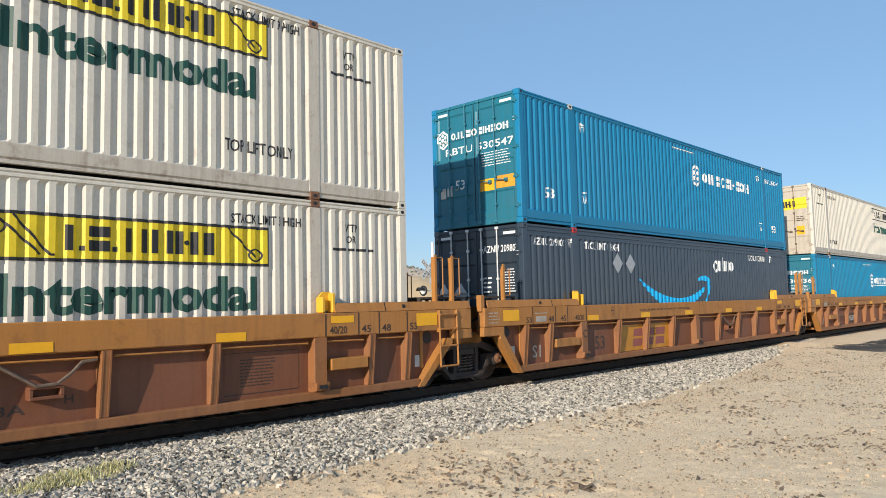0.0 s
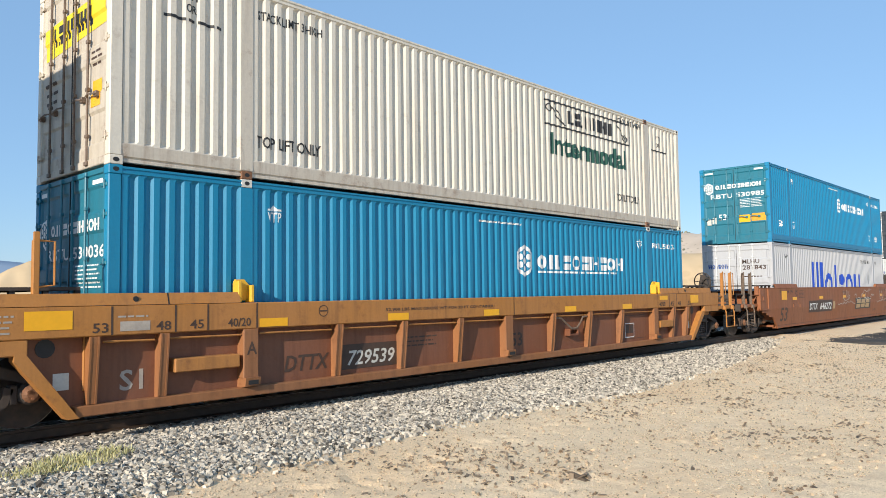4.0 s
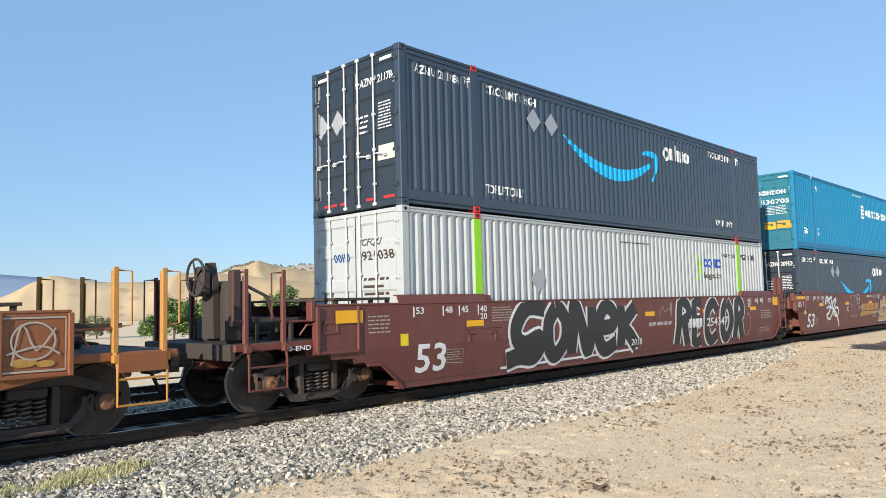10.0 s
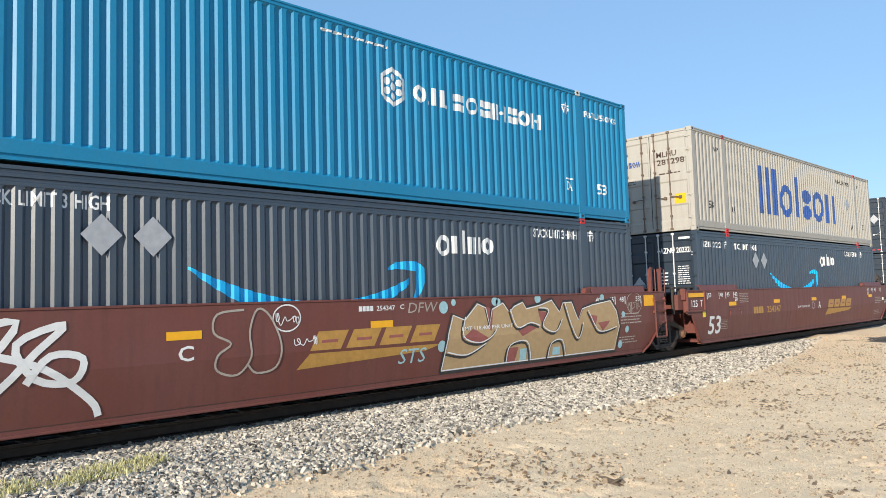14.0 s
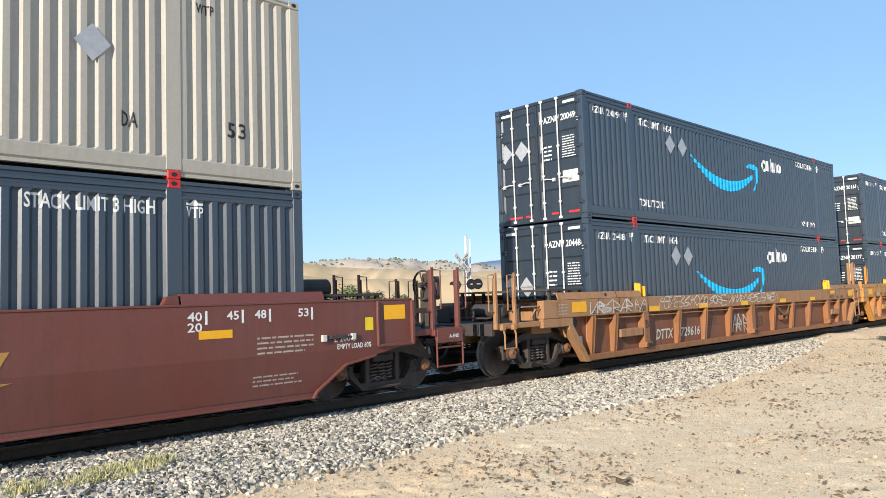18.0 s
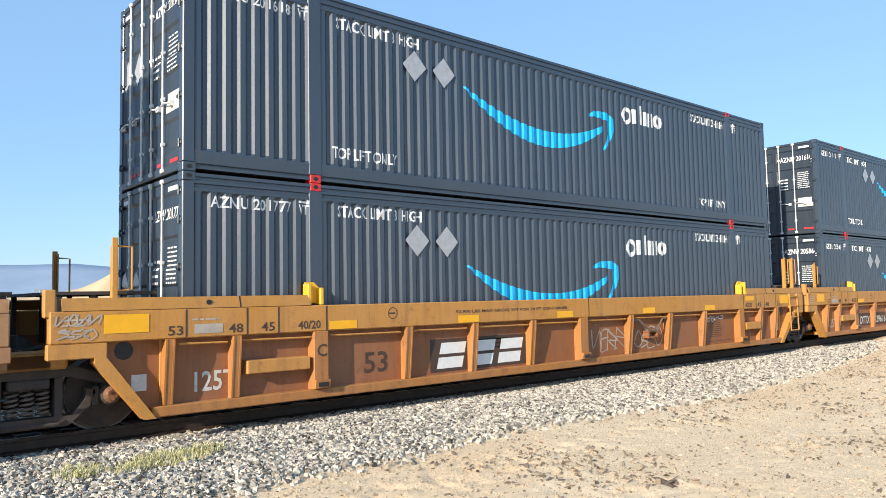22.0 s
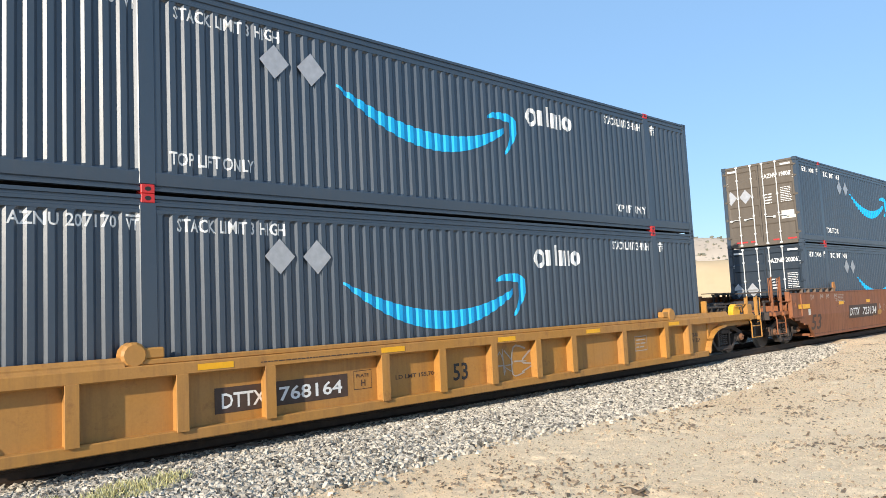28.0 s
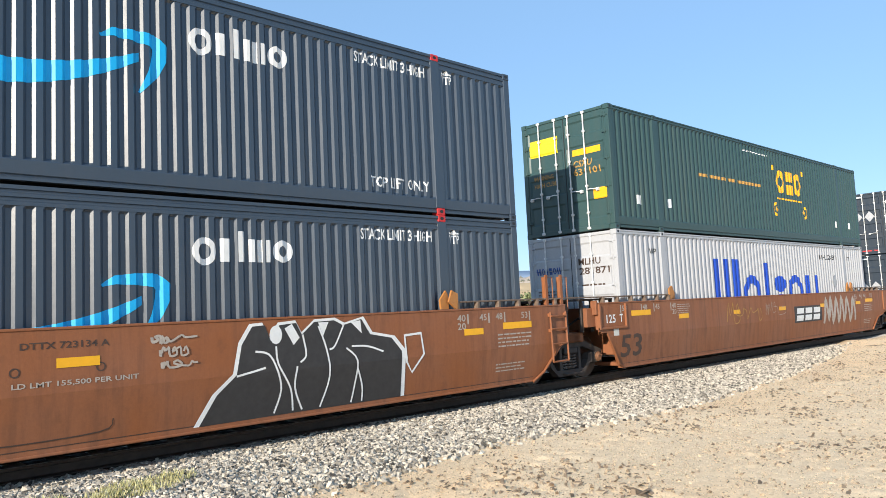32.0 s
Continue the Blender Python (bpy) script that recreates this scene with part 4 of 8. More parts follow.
def end_gear(car, m, far, kind, deck_z=1.06, brake=False, posts=True, post_top=2.12, post_paint=None, slim=False, plat_z=1.70):
    """What lies beyond the well at one end."""
    mx = MIRROR if far else Matrix()

    def one(name, key, build, mat=m, label=""):
        o = shared(name, key, build, mat, car, label)
        o.matrix_basis = mx
    out = -1.56 if kind == "joint" else -3.28
    one("bulkhead", ("bulk", kind), lambda bm: box(bm, -0.30, -0.22, -1.36, 1.36, 0.45, 1.50, 0.01))
    one("draft_sill", ("sill", kind), lambda bm: [box(bm, out + 0.1, -0.2, -0.30, 0.30, 0.66, 1.0, 0.02), box(bm, -1.95, -1.3, -1.2, 1.2, 0.80, 1.0, 0.03)])
    pz, px = plat_z, -1.50
    one("crossover_platform", ("plat", kind, plat_z), lambda bm: [box(bm, px, -0.32, -1.30, 1.30, pz - 0.04, pz)], M["truck"], "dark grated steel platform")
    for i in range(4):
        both("platform_post", ("plpost", plat_z, i), lambda bm: [box(bm, -1.45 + 0.36 * i, -1.39 + 0.36 * i, -1.28, -1.22, 1.0, pz - 0.04)], M["truck"], car, far)
    if kind == "joint":
        one("articulation", "artic", lambda bm: [disc(bm, -1.69, -0.35, 0.35, 0.92, [(0, 0.1), (0.2, 0.26), (0.8, 0.26), (1, 0.1)], 14), box(bm, -1.69, -1.2, -0.4, 0.4, 0.72, 1.02, 0.04)], M["truck"])
        one("brake_pipe", "pipe1", lambda bm: tube(bm, [(-0.4, -0.8, 1.2), (-1.0, -0.85, 1.28), (-1.4, -0.7, 1.05), (-1.7, -0.6, 0.98)], 0.025, 6), M["black"])
        if posts:
            one("air_reservoir", "resv", lambda bm: [disc(bm, -1.05, -0.55, 0.35, 1.48, [(0, 0.1), (0.06, 0.17), (0.94, 0.17), (1, 0.1)], 14)], M["truck"])
    else:
        one("end_platform", "deck", lambda bm: [box(bm, -3.28, -1.5, -1.36, 1.36, deck_z - 0.05, deck_z, 0.005)], M["truck"])
        both("platform_beam", ("beam", deck_z), lambda bm: box(bm, -3.30, -1.5, -1.43, -1.36, deck_z - 0.10, deck_z + 0.01, 0.012), m, car, far)
        one("end_sill", ("esill", deck_z), lambda bm: box(bm, -3.34, -3.24, -1.36, 1.36, deck_z - 0.22, deck_z + 0.01, 0.012), M["truck"])
        one("coupler", "coupler", lambda bm: [box(bm, -3.50, -3.2, -0.09, 0.09, 0.72, 0.93, 0.02), prism(bm, [(-3.48, 0.66), (-3.48, 0.98), (-3.62, 0.98), (-3.73, 0.93), (-3.73, 0.70), (-3.62, 0.66)], -0.16, 0.13)], M["truck"], "rusty knuckle coupler")
        one("air_hose", "hose", lambda bm: tube(bm, [(-3.25, -0.32, 0.78), (-3.42, -0.34, 0.72), (-3.55, -0.3, 0.48), (-3.64, -0.18, 0.36), (-3.72, -0.08, 0.42)], 0.026, 6), M["black"], "black rubber air hose")
        one("brake_reservoir", "resv2", lambda bm: [disc(bm, -2.0, -0.55, 0.35, 1.28, [(0, 0.08), (0.05, 0.15), (0.95, 0.15), (1, 0.08)], 16), box(bm, -2.15, -1.85, -0.5, -0.42, 1.06, 1.2), box(bm, -2.15, -1.85, 0.2, 0.28, 1.06, 1.2)], M["truck"])
        one("valve_box", "valve", lambda bm: [box(bm, -2.75, -2.5, 0.35, 0.75, 1.06, 1.42, 0.03), box(bm, -2.72, -2.55, 0.2, 0.35, 1.12, 1.3, 0.02), tube(bm, [(-2.6, 0.3, 1.15), (-2.6, -0.6, 1.15), (-2.3, -0.75, 1.2)], 0.02, 5)], M["truck"])
        for y in (-1.0, 0.9):
            one("cross_rail", ("crail", y), lambda bm: [box(bm, -2.75, -1.5, y, y + 0.06, 1.36, 1.42)] + [box(bm, x, x + 0.05, y, y + 0.06, 1.05, 1.365) for x in (-2.7, -2.1, -1.6)], M["truck"])
        both("hand_rail", ("hrail", deck_z), lambda bm: [tube(bm, [(-2.5, -1.40, 1.36), (-1.85, -1.40, 1.36)], 0.018, 6), tube(bm, [(-2.2, -1.38, 1.15), (-2.1, -1.42, 1.3), (-1.75, -1.42, 1.3)], 0.016, 5)], m, car, far)
        pm = post_paint or m
        xs = (-3.26, -2.72) if slim else (-3.12, -2.50)
        for x, near_end in zip(xs, (True, False)):
            stanchion(car, pm, x, far, post_top, deck_z - 0.1, hoop=near_end or post_top > 1.8, w=0.034)
        sx0, sx1, sz = (-3.13, -2.81, 0.60) if slim else (-3.12, -2.50, 0.42)
        both("step", ("step", deck_z, slim), lambda bm: [tube(bm, [(sx0, -1.44, deck_z), (sx0, -1.50, deck_z - 0.2), (sx0, -1.50, sz), (sx1, -1.50, sz), (sx1, -1.50, deck_z - 0.2), (sx1, -1.44, deck_z)], 0.019, 6)] + ([] if slim else [tube(bm, [(sx0, -1.50, 0.74), (sx1, -1.50, 0.74)], 0.016, 6)]), pm, car, far)
        both("step_bracket", ("stepb", deck_z, slim), lambda bm: [box(bm, x - 0.05, x + 0.05, -1.50, -1.40, deck_z - 0.12, deck_z - 0.02, 0.01) for x in (sx0, sx1)], pm, car, far)
        if brake:
            hand_brake(car, far, -3.48 if far else -3.38, 1.84 if far else 2.04, far)
        truck(car, CL + 1.62 if far else -1.66)


def ribbed_car(paint_key, near, far, brake_near=False, brake_far=False, label="", rib_key="rib_car", plate_key="plate_car"):
    """A well car with posts along its sides; near and far are 'joint' or 'coupler'."""
    m = M[paint_key]
    car = new("well_car")
    tagged(car, label, "well car", "well cars of the train")
    n0, f0 = (-1.57 if near == "joint" else -1.94), (CL + 1.45 if far == "joint" else CL + 1.94)
    for s in (1, -1):
        def plate(bm):
            prism(bm, [(-0.45, 0.17), (-1.04, 0.90), (n0, 0.97), (n0, 1.12), (f0, 1.12), (f0, 0.97), (CL + 0.85, 0.90), (CL + 0.12, 0.17)], -1.335, -1.305)
        o = shared("side_wall", ("plate", n0, f0), plate, M[plate_key], car)
        c = shared("top_chord", ("chord", n0, f0), lambda bm: box(bm, n0, f0, -1.50, -1.33, 1.10, 1.47, 0.014), m, car)
        b = shared("bottom_chord", "bchord", lambda bm: box(bm, -0.42, CL + 0.10, -1.47, -1.30, 0.155, 0.285, 0.012), M[rib_key], car)
        for q in (o, c, b):
            q.matrix_basis = FLIP if s < 0 else Matrix()
    for far_end in (False, True):
        both("end_flange", ("flange", far_end), lambda bm: prism(bm, [(-0.52, 0.15), (-1.09, 0.86), (-1.09, 0.95), (-0.98, 0.95), (-0.42, 0.20), (-0.38, 0.15)] if not far_end else [(-0.18, 0.15), (-0.92, 0.86), (-0.92, 0.95), (-0.80, 0.95), (-0.08, 0.20), (-0.04, 0.15)], -1.50, -1.31), m, car, far_end)
        both("guide_plate", "guide", lambda bm: prism_x(bm, [(-1.50, 1.474), (-1.455, 1.62), (-1.36, 1.62), (-1.36, 1.60), (-1.43, 1.60), (-1.47, 1.474)], -1.44, 1.76), M["gold_car"] if plate_key == "plate_car" else m, car, far_end)
        both("drain_hole", "ghole", lambda bm: [disc(bm, 0.28, -1.492, -1.47, 1.545, [(0, 0.035), (1, 0.035)], 10)], M["black"], car, far_end)
        both("plate_joint", "gjoint", lambda bm: [prism_x(bm, [(-1.504, 1.474), (-1.459, 1.622), (-1.452, 1.622), (-1.497, 1.474)], 0.70, 0.715)], M["black"], car, far_end)
        both("corner_guide", "cguide", lambda bm: [box(bm, 1.74, 1.80, -1.47, -1.31, 1.474, 1.78, 0.012), box(bm, 1.94, 2.0, -1.47, -1.31, 1.474, 1.72, 0.012), prism(bm, [(1.76, 1.50), (1.98, 1.50), (1.98, 1.72), (1.90, 1.80), (1.76, 1.80)], -1.36, -1.32)], M["ybright"], car, far_end, "bright yellow container guide")
        both("end_box", ("ebox", near, far, far_end), lambda bm: [box(bm, (n0 if not far_end else CL - f0) - 0.02, -0.95, -1.49, -1.38, 0.92, 1.10, 0.012)], m, car, far_end)
    for x in (-0.22, 0.66, 3.53, 4.95, 6.40, 9.42, 10.89, 12.35, 15.15, 15.98):
        def rib(bm, x=x):
            prism_x(bm, [(-1.32, 1.10), (-1.515, 1.10), (-1.515, 1.02), (-1.435, 0.29), (-1.32, 0.27)], x + 0.035, x + 0.058)
            prism_x(bm, [(-1.32, 1.10), (-1.515, 1.10), (-1.515, 1.02), (-1.435, 0.29), (-1.32, 0.27)], x - 0.058, x - 0.035)
            prism_x(bm, [(-1.485, 1.10), (-1.508, 1.10), (-1.508, 1.02), (-1.428, 0.29), (-1.32, 0.27)], x - 0.035, x + 0.035)
        both("rib", ("rib", x), rib, M[rib_key], car)
    for x in (1.93, 7.85, 14.1):
        def rib(bm, x=x):
            box(bm, x - 0.12, x + 0.12, -1.50, -1.32, 0.40, 1.10, 0.01)
            prism_x(bm, [(-1.32, 0.42), (-1.56, 0.42), (-1.54, 0.30), (-1.32, 0.27)], x - 0.12, x + 0.12)
        both("wide_rib", ("wrib", x), rib, M[rib_key], car)
    shared("brake_pipe", "spipe", lambda bm: tube(bm, [(9.52, -1.44, 1.0), (9.75, -1.45, 0.98), (10.0, -1.46, 0.82), (10.12, -1.47, 0.74), (10.34, -1.47, 0.75), (10.5, -1.46, 0.86), (10.62, -1.45, 0.98), (10.8, -1.44, 1.0)], 0.022, 6), M["rod_r"], car, "bent steel brake pipe")
    shared("pipe_bracket", "pbrack", lambda bm: [box(bm, 10.05, 10.42, -1.47, -1.32, 0.58, 0.62, 0.006), box(bm, 10.05, 10.42, -1.47, -1.32, 0.70, 0.73, 0.006), box(bm, 10.05, 10.09, -1.47, -1.32, 0.62, 0.70, 0.004), box(bm, 10.38, 10.42, -1.47, -1.32, 0.62, 0.70, 0.004)], M[plate_key], car)
    for x in (1.93, 7.85, 14.1):
        shared("jack_slot", ("slot", x), lambda bm: box(bm, x - 0.08, x + 0.08, -1.564, -1.558, 0.325, 0.385), M["black"], car)
    both("flange_box", "sbox", lambda bm: [box(bm, 0.80, 1.75, -1.505, -1.32, 0.58, 0.76, 0.012)], m, car)
    both("flange_box", "sbox2", lambda bm: [box(bm, 14.3, 15.05, -1.505, -1.32, 0.58, 0.76, 0.012)], m, car)
    for a, b in ((-0.1, 0.55), (0.75, 1.8), (2.1, 3.4), (3.65, 4.8), (5.08, 6.3), (6.5, 7.7), (8.0, 9.3), (9.55, 10.8), (11.0, 12.2), (12.45, 13.9), (14.25, 15.0), (15.3, 15.9)):
        shared("tie_rod", ("tie", a), lambda bm: tube(bm, [(a, -1.44, 1.03), (b, -1.44, 1.02)], 0.016, 5), m, car)
    for x in (-0.72, CL + 0.42):
        shared("hole", ("hole", x), lambda bm: disc(bm, x, -1.343, -1.335, 0.98, [(0, 0.11), (1, 0.11)], 14), M["black"], car)
    shared("well_floor", "wfloor", lambda bm: [box(bm, -0.2, CL + 0.2, -1.30, 1.30, 0.20, 0.28, 0.01)], m, car)
    end_gear(car, m, False, near, brake=brake_near, posts=False, slim=True, post_top=2.03)
    end_gear(car, m, True, far, brake=brake_far)
    if near == "joint":
        stanchion(car, m, NEAR_POST, False, 2.34, 1.5, hoop=False, w=0.036)
        both("grab_iron", "nhoop", lambda bm: tube(bm, [(NEAR_POST + 0.03, -1.40, 2.24), (NEAR_POST + 0.20, -1.42, 2.23), (NEAR_POST + 0.20, -1.42, 1.72), (NEAR_POST + 0.03, -1.40, 1.70)], 0.014, 5), m, car)
        both("end_post", "npost", lambda bm: box(bm, -1.62, -1.50, -1.46, -1.34, 1.40, 1.72, 0.012), m, car)
    if far == "joint":
        for x in (-0.58, -1.03):
            stanchion(car, m, x, True, 2.46, 1.2, hoop=True, w=0.034)
        ladder(car, m, -1.02, -0.56, 0.46, 1.46, True)
    return car


def smooth_y(v):
    return -1.48 + max(0.0, 0.86 - v) * 0.14


def smooth_place(u, v):
    return Vector((u, smooth_y(v) - 0.004, v))


def plate_place(u, v):
    return Vector((u + 0.05, -1.339, v))


def chord_place(u, v):
    return Vector((u, -1.504, v))


def smooth_car(paint_key, near, far, brake_near=False, brake_far=False, label="", walk_z=0.0):
    """A well car with plain plated sides."""
    m = M[paint_key]
    car = new("well_car")
    tagged(car, label, "well car", "well cars of the train")
    n0, f0 = (-1.14 if near == "joint" else -1.97), (CL + 1.12 if far == "joint" else CL + 1.97)
    top = 1.57
    for s in (1, -1):
        def plate(bm):
            pts = [(-0.19, 0.19)] + ([(-0.24, 0.26), (-0.66, 0.61), (-0.95, 0.61), (-1.0, 0.66), (-1.21, 0.66), (-1.26, 0.74), (-1.67, 0.75), (-1.72, 0.84), (n0, 0.84)] if near == "coupler" else [(-0.42, 0.27), (-0.83, 0.97), (-0.98, 0.98), (n0, 1.0)]) + [(n0, top), (f0, top)] + ([(f0, 0.84), (CL + 1.70, 0.82), (CL + 0.63, 0.62), (CL + 0.10, 0.27), (CL + 0.06, 0.19)] if far == "coupler" else [(f0, 0.86), (CL + 0.92, 0.80), (CL + 0.36, 0.33), (CL + 0.12, 0.19)])
            rows = [(p, smooth_y(p[1])) for p in pts]
            vs = [bm.verts.new((p[0], y, p[1])) for p, y in rows]
            bm.faces.new(vs)
            bmesh.ops.bisect_plane(bm, geom=bm.verts[:] + bm.edges[:] + bm.faces[:], plane_co=(0, 0, 0.86), plane_no=(0, 0, 1))
            for v in bm.verts:
                v.co.y = smooth_y(v.co.z)
            g = bmesh.ops.extrude_face_region(bm, geom=bm.faces[:])
            for v in g["geom"]:
                if isinstance(v, bmesh.types.BMVert):
                    v.co.y += 0.03
        o = shared("side_wall", ("splate", n0, f0, near, far), plate, m, car)
        c = shared("top_chord", ("schord", n0, f0), lambda bm: [box(bm, n0, f0, -1.492, -1.33, top, top + 0.035, 0.008), box(bm, n0, f0, -1.44, -1.33, top - 0.14, top, 0.008)], m, car)
        b = shared("bottom_chord", "sbchord", lambda bm: [box(bm, -0.26, CL + 0.14, -1.42, -1.28, 0.165, 0.20, 0.008), box(bm, -0.24, CL + 0.12, smooth_y(0.23) - 0.006, smooth_y(0.23) + 0.02, 0.19, 0.25)], m, car)
        for q in (o, c, b):
            q.matrix_basis = FLIP if s < 0 else Matrix()
    for far_end in (False, True):
        if paint_key == "brown_car":
            both("guide_rail", "srail", lambda bm: [box(bm, -1.9 if near == "coupler" else -1.1, 1.98, -1.44, -1.33, top + 0.14, top + 0.17, 0.006)] + [box(bm, x, x + 0.07, -1.46, -1.36, top, top + 0.15, 0.01) for x in (-0.9, -0.35, 0.2, 0.75, 1.3, 1.8)], M["rod_r"], car, far_end)
            both("corner_guide", "sguide3", lambda bm: [prism(bm, [(1.84, top + 0.04), (1.90, top + 0.04), (2.06, top + 0.16), (1.98, top + 0.36), (1.84, top + 0.30)], -1.46, -1.42), prism(bm, [(2.00, top + 0.04), (2.18, top + 0.04), (2.20, top + 0.20), (2.06, top + 0.36), (2.02, top + 0.30)], -1.39, -1.35)], M["rib_car"], car, far_end, "rusty orange container guide")
            continue
        both("guide_plate", "sguide", lambda bm: prism_x(bm, [(-1.46, top + 0.03), (-1.40, top + 0.17), (-1.31, top + 0.17), (-1.31, top + 0.15), (-1.38, top + 0.15), (-1.44, top + 0.03)], -0.25, 1.96), m, car, far_end)
        both("corner_guide", "scguide", lambda bm: [prism(bm, [(1.98, top + 0.03), (2.2, top + 0.03), (2.14, top + 0.14), (2.0, top + 0.16)], -1.42, -1.31)], m, car, far_end)
    e = n0
    ez, ew = (0.84, 0.82) if near == "coupler" else (1.03, 1.02)
    both("end_panel", ("epanel", e), lambda bm: [box(bm, e - 0.02, e + ew, -1.52, -1.475, ez, ez + 0.05, 0.008), box(bm, e - 0.02, e + 0.04, -1.53, -1.40, ez, top, 0.008), box(bm, e + ew - 0.04, e + ew, -1.52, -1.475, ez, top, 0.008), box(bm, e - 0.10, e - 0.02, -1.50, -1.36, top - 0.22, top + 0.08, 0.01)], m, car)
    if far == "coupler":
        fe = CL - f0
        both("end_panel", ("epanelf", fe), lambda bm: [box(bm, fe - 0.02, fe + 0.76, -1.52, -1.475, 0.84, 0.89, 0.008), box(bm, fe - 0.02, fe + 0.04, -1.53, -1.40, 0.84, top, 0.008), box(bm, fe + 0.72, fe + 0.76, -1.52, -1.475, 0.84, top, 0.008)], m, car, True)
        both("step_plate", "aplateend", lambda bm: box(bm, -3.12, -2.50, -1.52, -1.50, 0.82, 1.06, 0.006), m, car, True)
    both("socket", ("socket", e), lambda bm: [box(bm, e + 0.12, e + 0.42, -1.495, -1.475, 1.30, 1.34, 0.005), box(bm, e + 0.12, e + 0.16, -1.495, -1.475, 1.16, 1.34, 0.005), box(bm, e + 0.38, e + 0.42, -1.495, -1.475, 1.16, 1.34, 0.005), box(bm, e + 0.12, e + 0.42, -1.495, -1.475, 1.14, 1.18, 0.005)] if near == "coupler" else [box(bm, e - 0.3, e, -1.4, -1.3, 1.1, 1.5, 0.01)], m, car)
    both("taper_flange", ("staper", near), lambda bm: tube(bm, [(-0.16, -1.42, 0.17), (-0.24, -1.43, 0.26), (-0.66, -1.45, 0.60), (-0.95, -1.45, 0.61)] if near == "coupler" else [(-0.20, -1.42, 0.17), (-0.44, -1.45, 0.27), (-0.84, -1.46, 0.97), (-1.05, -1.46, 0.98)], 0.026, 6), m, car)
    both("taper_flange", ("staperf", far), lambda bm: tube(bm, [(CL + 0.04, -1.42, 0.17), (CL + 0.10, -1.44, 0.27), (CL + 0.63, -1.45, 0.62), (CL + 1.2, -1.46, 0.72)] if far == "coupler" else [(CL + 0.08, -1.42, 0.17), (CL + 0.37, -1.45, 0.33), (CL + 0.93, -1.46, 0.80), (f0, -1.46, 0.86)], 0.026, 6), m, car)
    if far == "coupler" and paint_key != "brown_car":
        both("pull_rod", "prod", lambda bm: [tube(bm, [(-0.72, -1.50, 1.04), (-0.18, -1.50, 1.04)], 0.02, 6), box(bm, -0.60, -0.30, -1.53, -1.475, 1.02, 1.08, 0.008)], M["truck"], car, True, "dark release rod")
        for x in (-0.74, -0.20):
            both("rod_bracket", ("prodb", x), lambda bm: [box(bm, x - 0.04, x + 0.04, -1.525, -1.475, 0.99, 1.09, 0.006)], M["paper"], car, True, "pale rod bracket")
    if paint_key != "brown_car":
        both("pull_bracket", "pullb", lambda bm: [box(bm, 1.42, 1.62, -1.50, -1.47, 0.99, 1.03, 0.006), box(bm, 1.42, 1.47, -1.50, -1.47, 0.86, 1.03, 0.006), box(bm, 2.02, 2.22, -1.50, -1.47, 0.99, 1.03, 0.006), box(bm, 2.17, 2.22, -1.50, -1.47, 0.86, 1.03, 0.006), box(bm, 1.3, 1.8, -1.492, -1.475, 1.09, 1.12, 0.004), box(bm, 1.9, 2.35, -1.492, -1.475, 1.09, 1.12, 0.004)], m, car)
    shared("well_floor", "wfloor", lambda bm: [box(bm, -0.2, CL + 0.2, -1.30, 1.30, 0.20, 0.28, 0.01)], m, car)
    end_gear(car, m, False, near, 1.06, brake=brake_near, posts=False, post_paint=M["rod_r"] if paint_key == "tan_car" else None)
    end_gear(car, m, True, far, 1.06, brake=brake_far, post_paint=M["yellow_car"] if paint_key == "tan_car" else None)
    if far == "coupler":
        o = shared("air_reservoir", "stank", lambda bm: [tube(bm, [(-0.92, -0.6, 1.80), (-0.88, -0.6, 1.80)], 0.09, 14), tube(bm, [(-0.88, -0.6, 1.80), (-0.22, -0.6, 1.80)], 0.155, 14), tube(bm, [(-0.22, -0.6, 1.80), (-0.18, -0.6, 1.80)], 0.09, 14)] + [box(bm, x, x + 0.06, -0.68, -0.52, 1.5, 1.70) for x in (-0.8, -0.35)] + [box(bm, x, x + 0.05, 0.4, 0.46, 1.5, 1.95, 0.01) for x in (-1.2, -1.6)], M["truck"], car, "dark air reservoir")
        o.matrix_basis = MIRROR
    if far == "joint":
        for x in (-0.62, -1.08):
            stanchion(car, m, x, True, 2.20, 1.2, hoop=True)
        ladder(car, m, -1.06, -0.58, 0.50, 1.46, True)
    return car


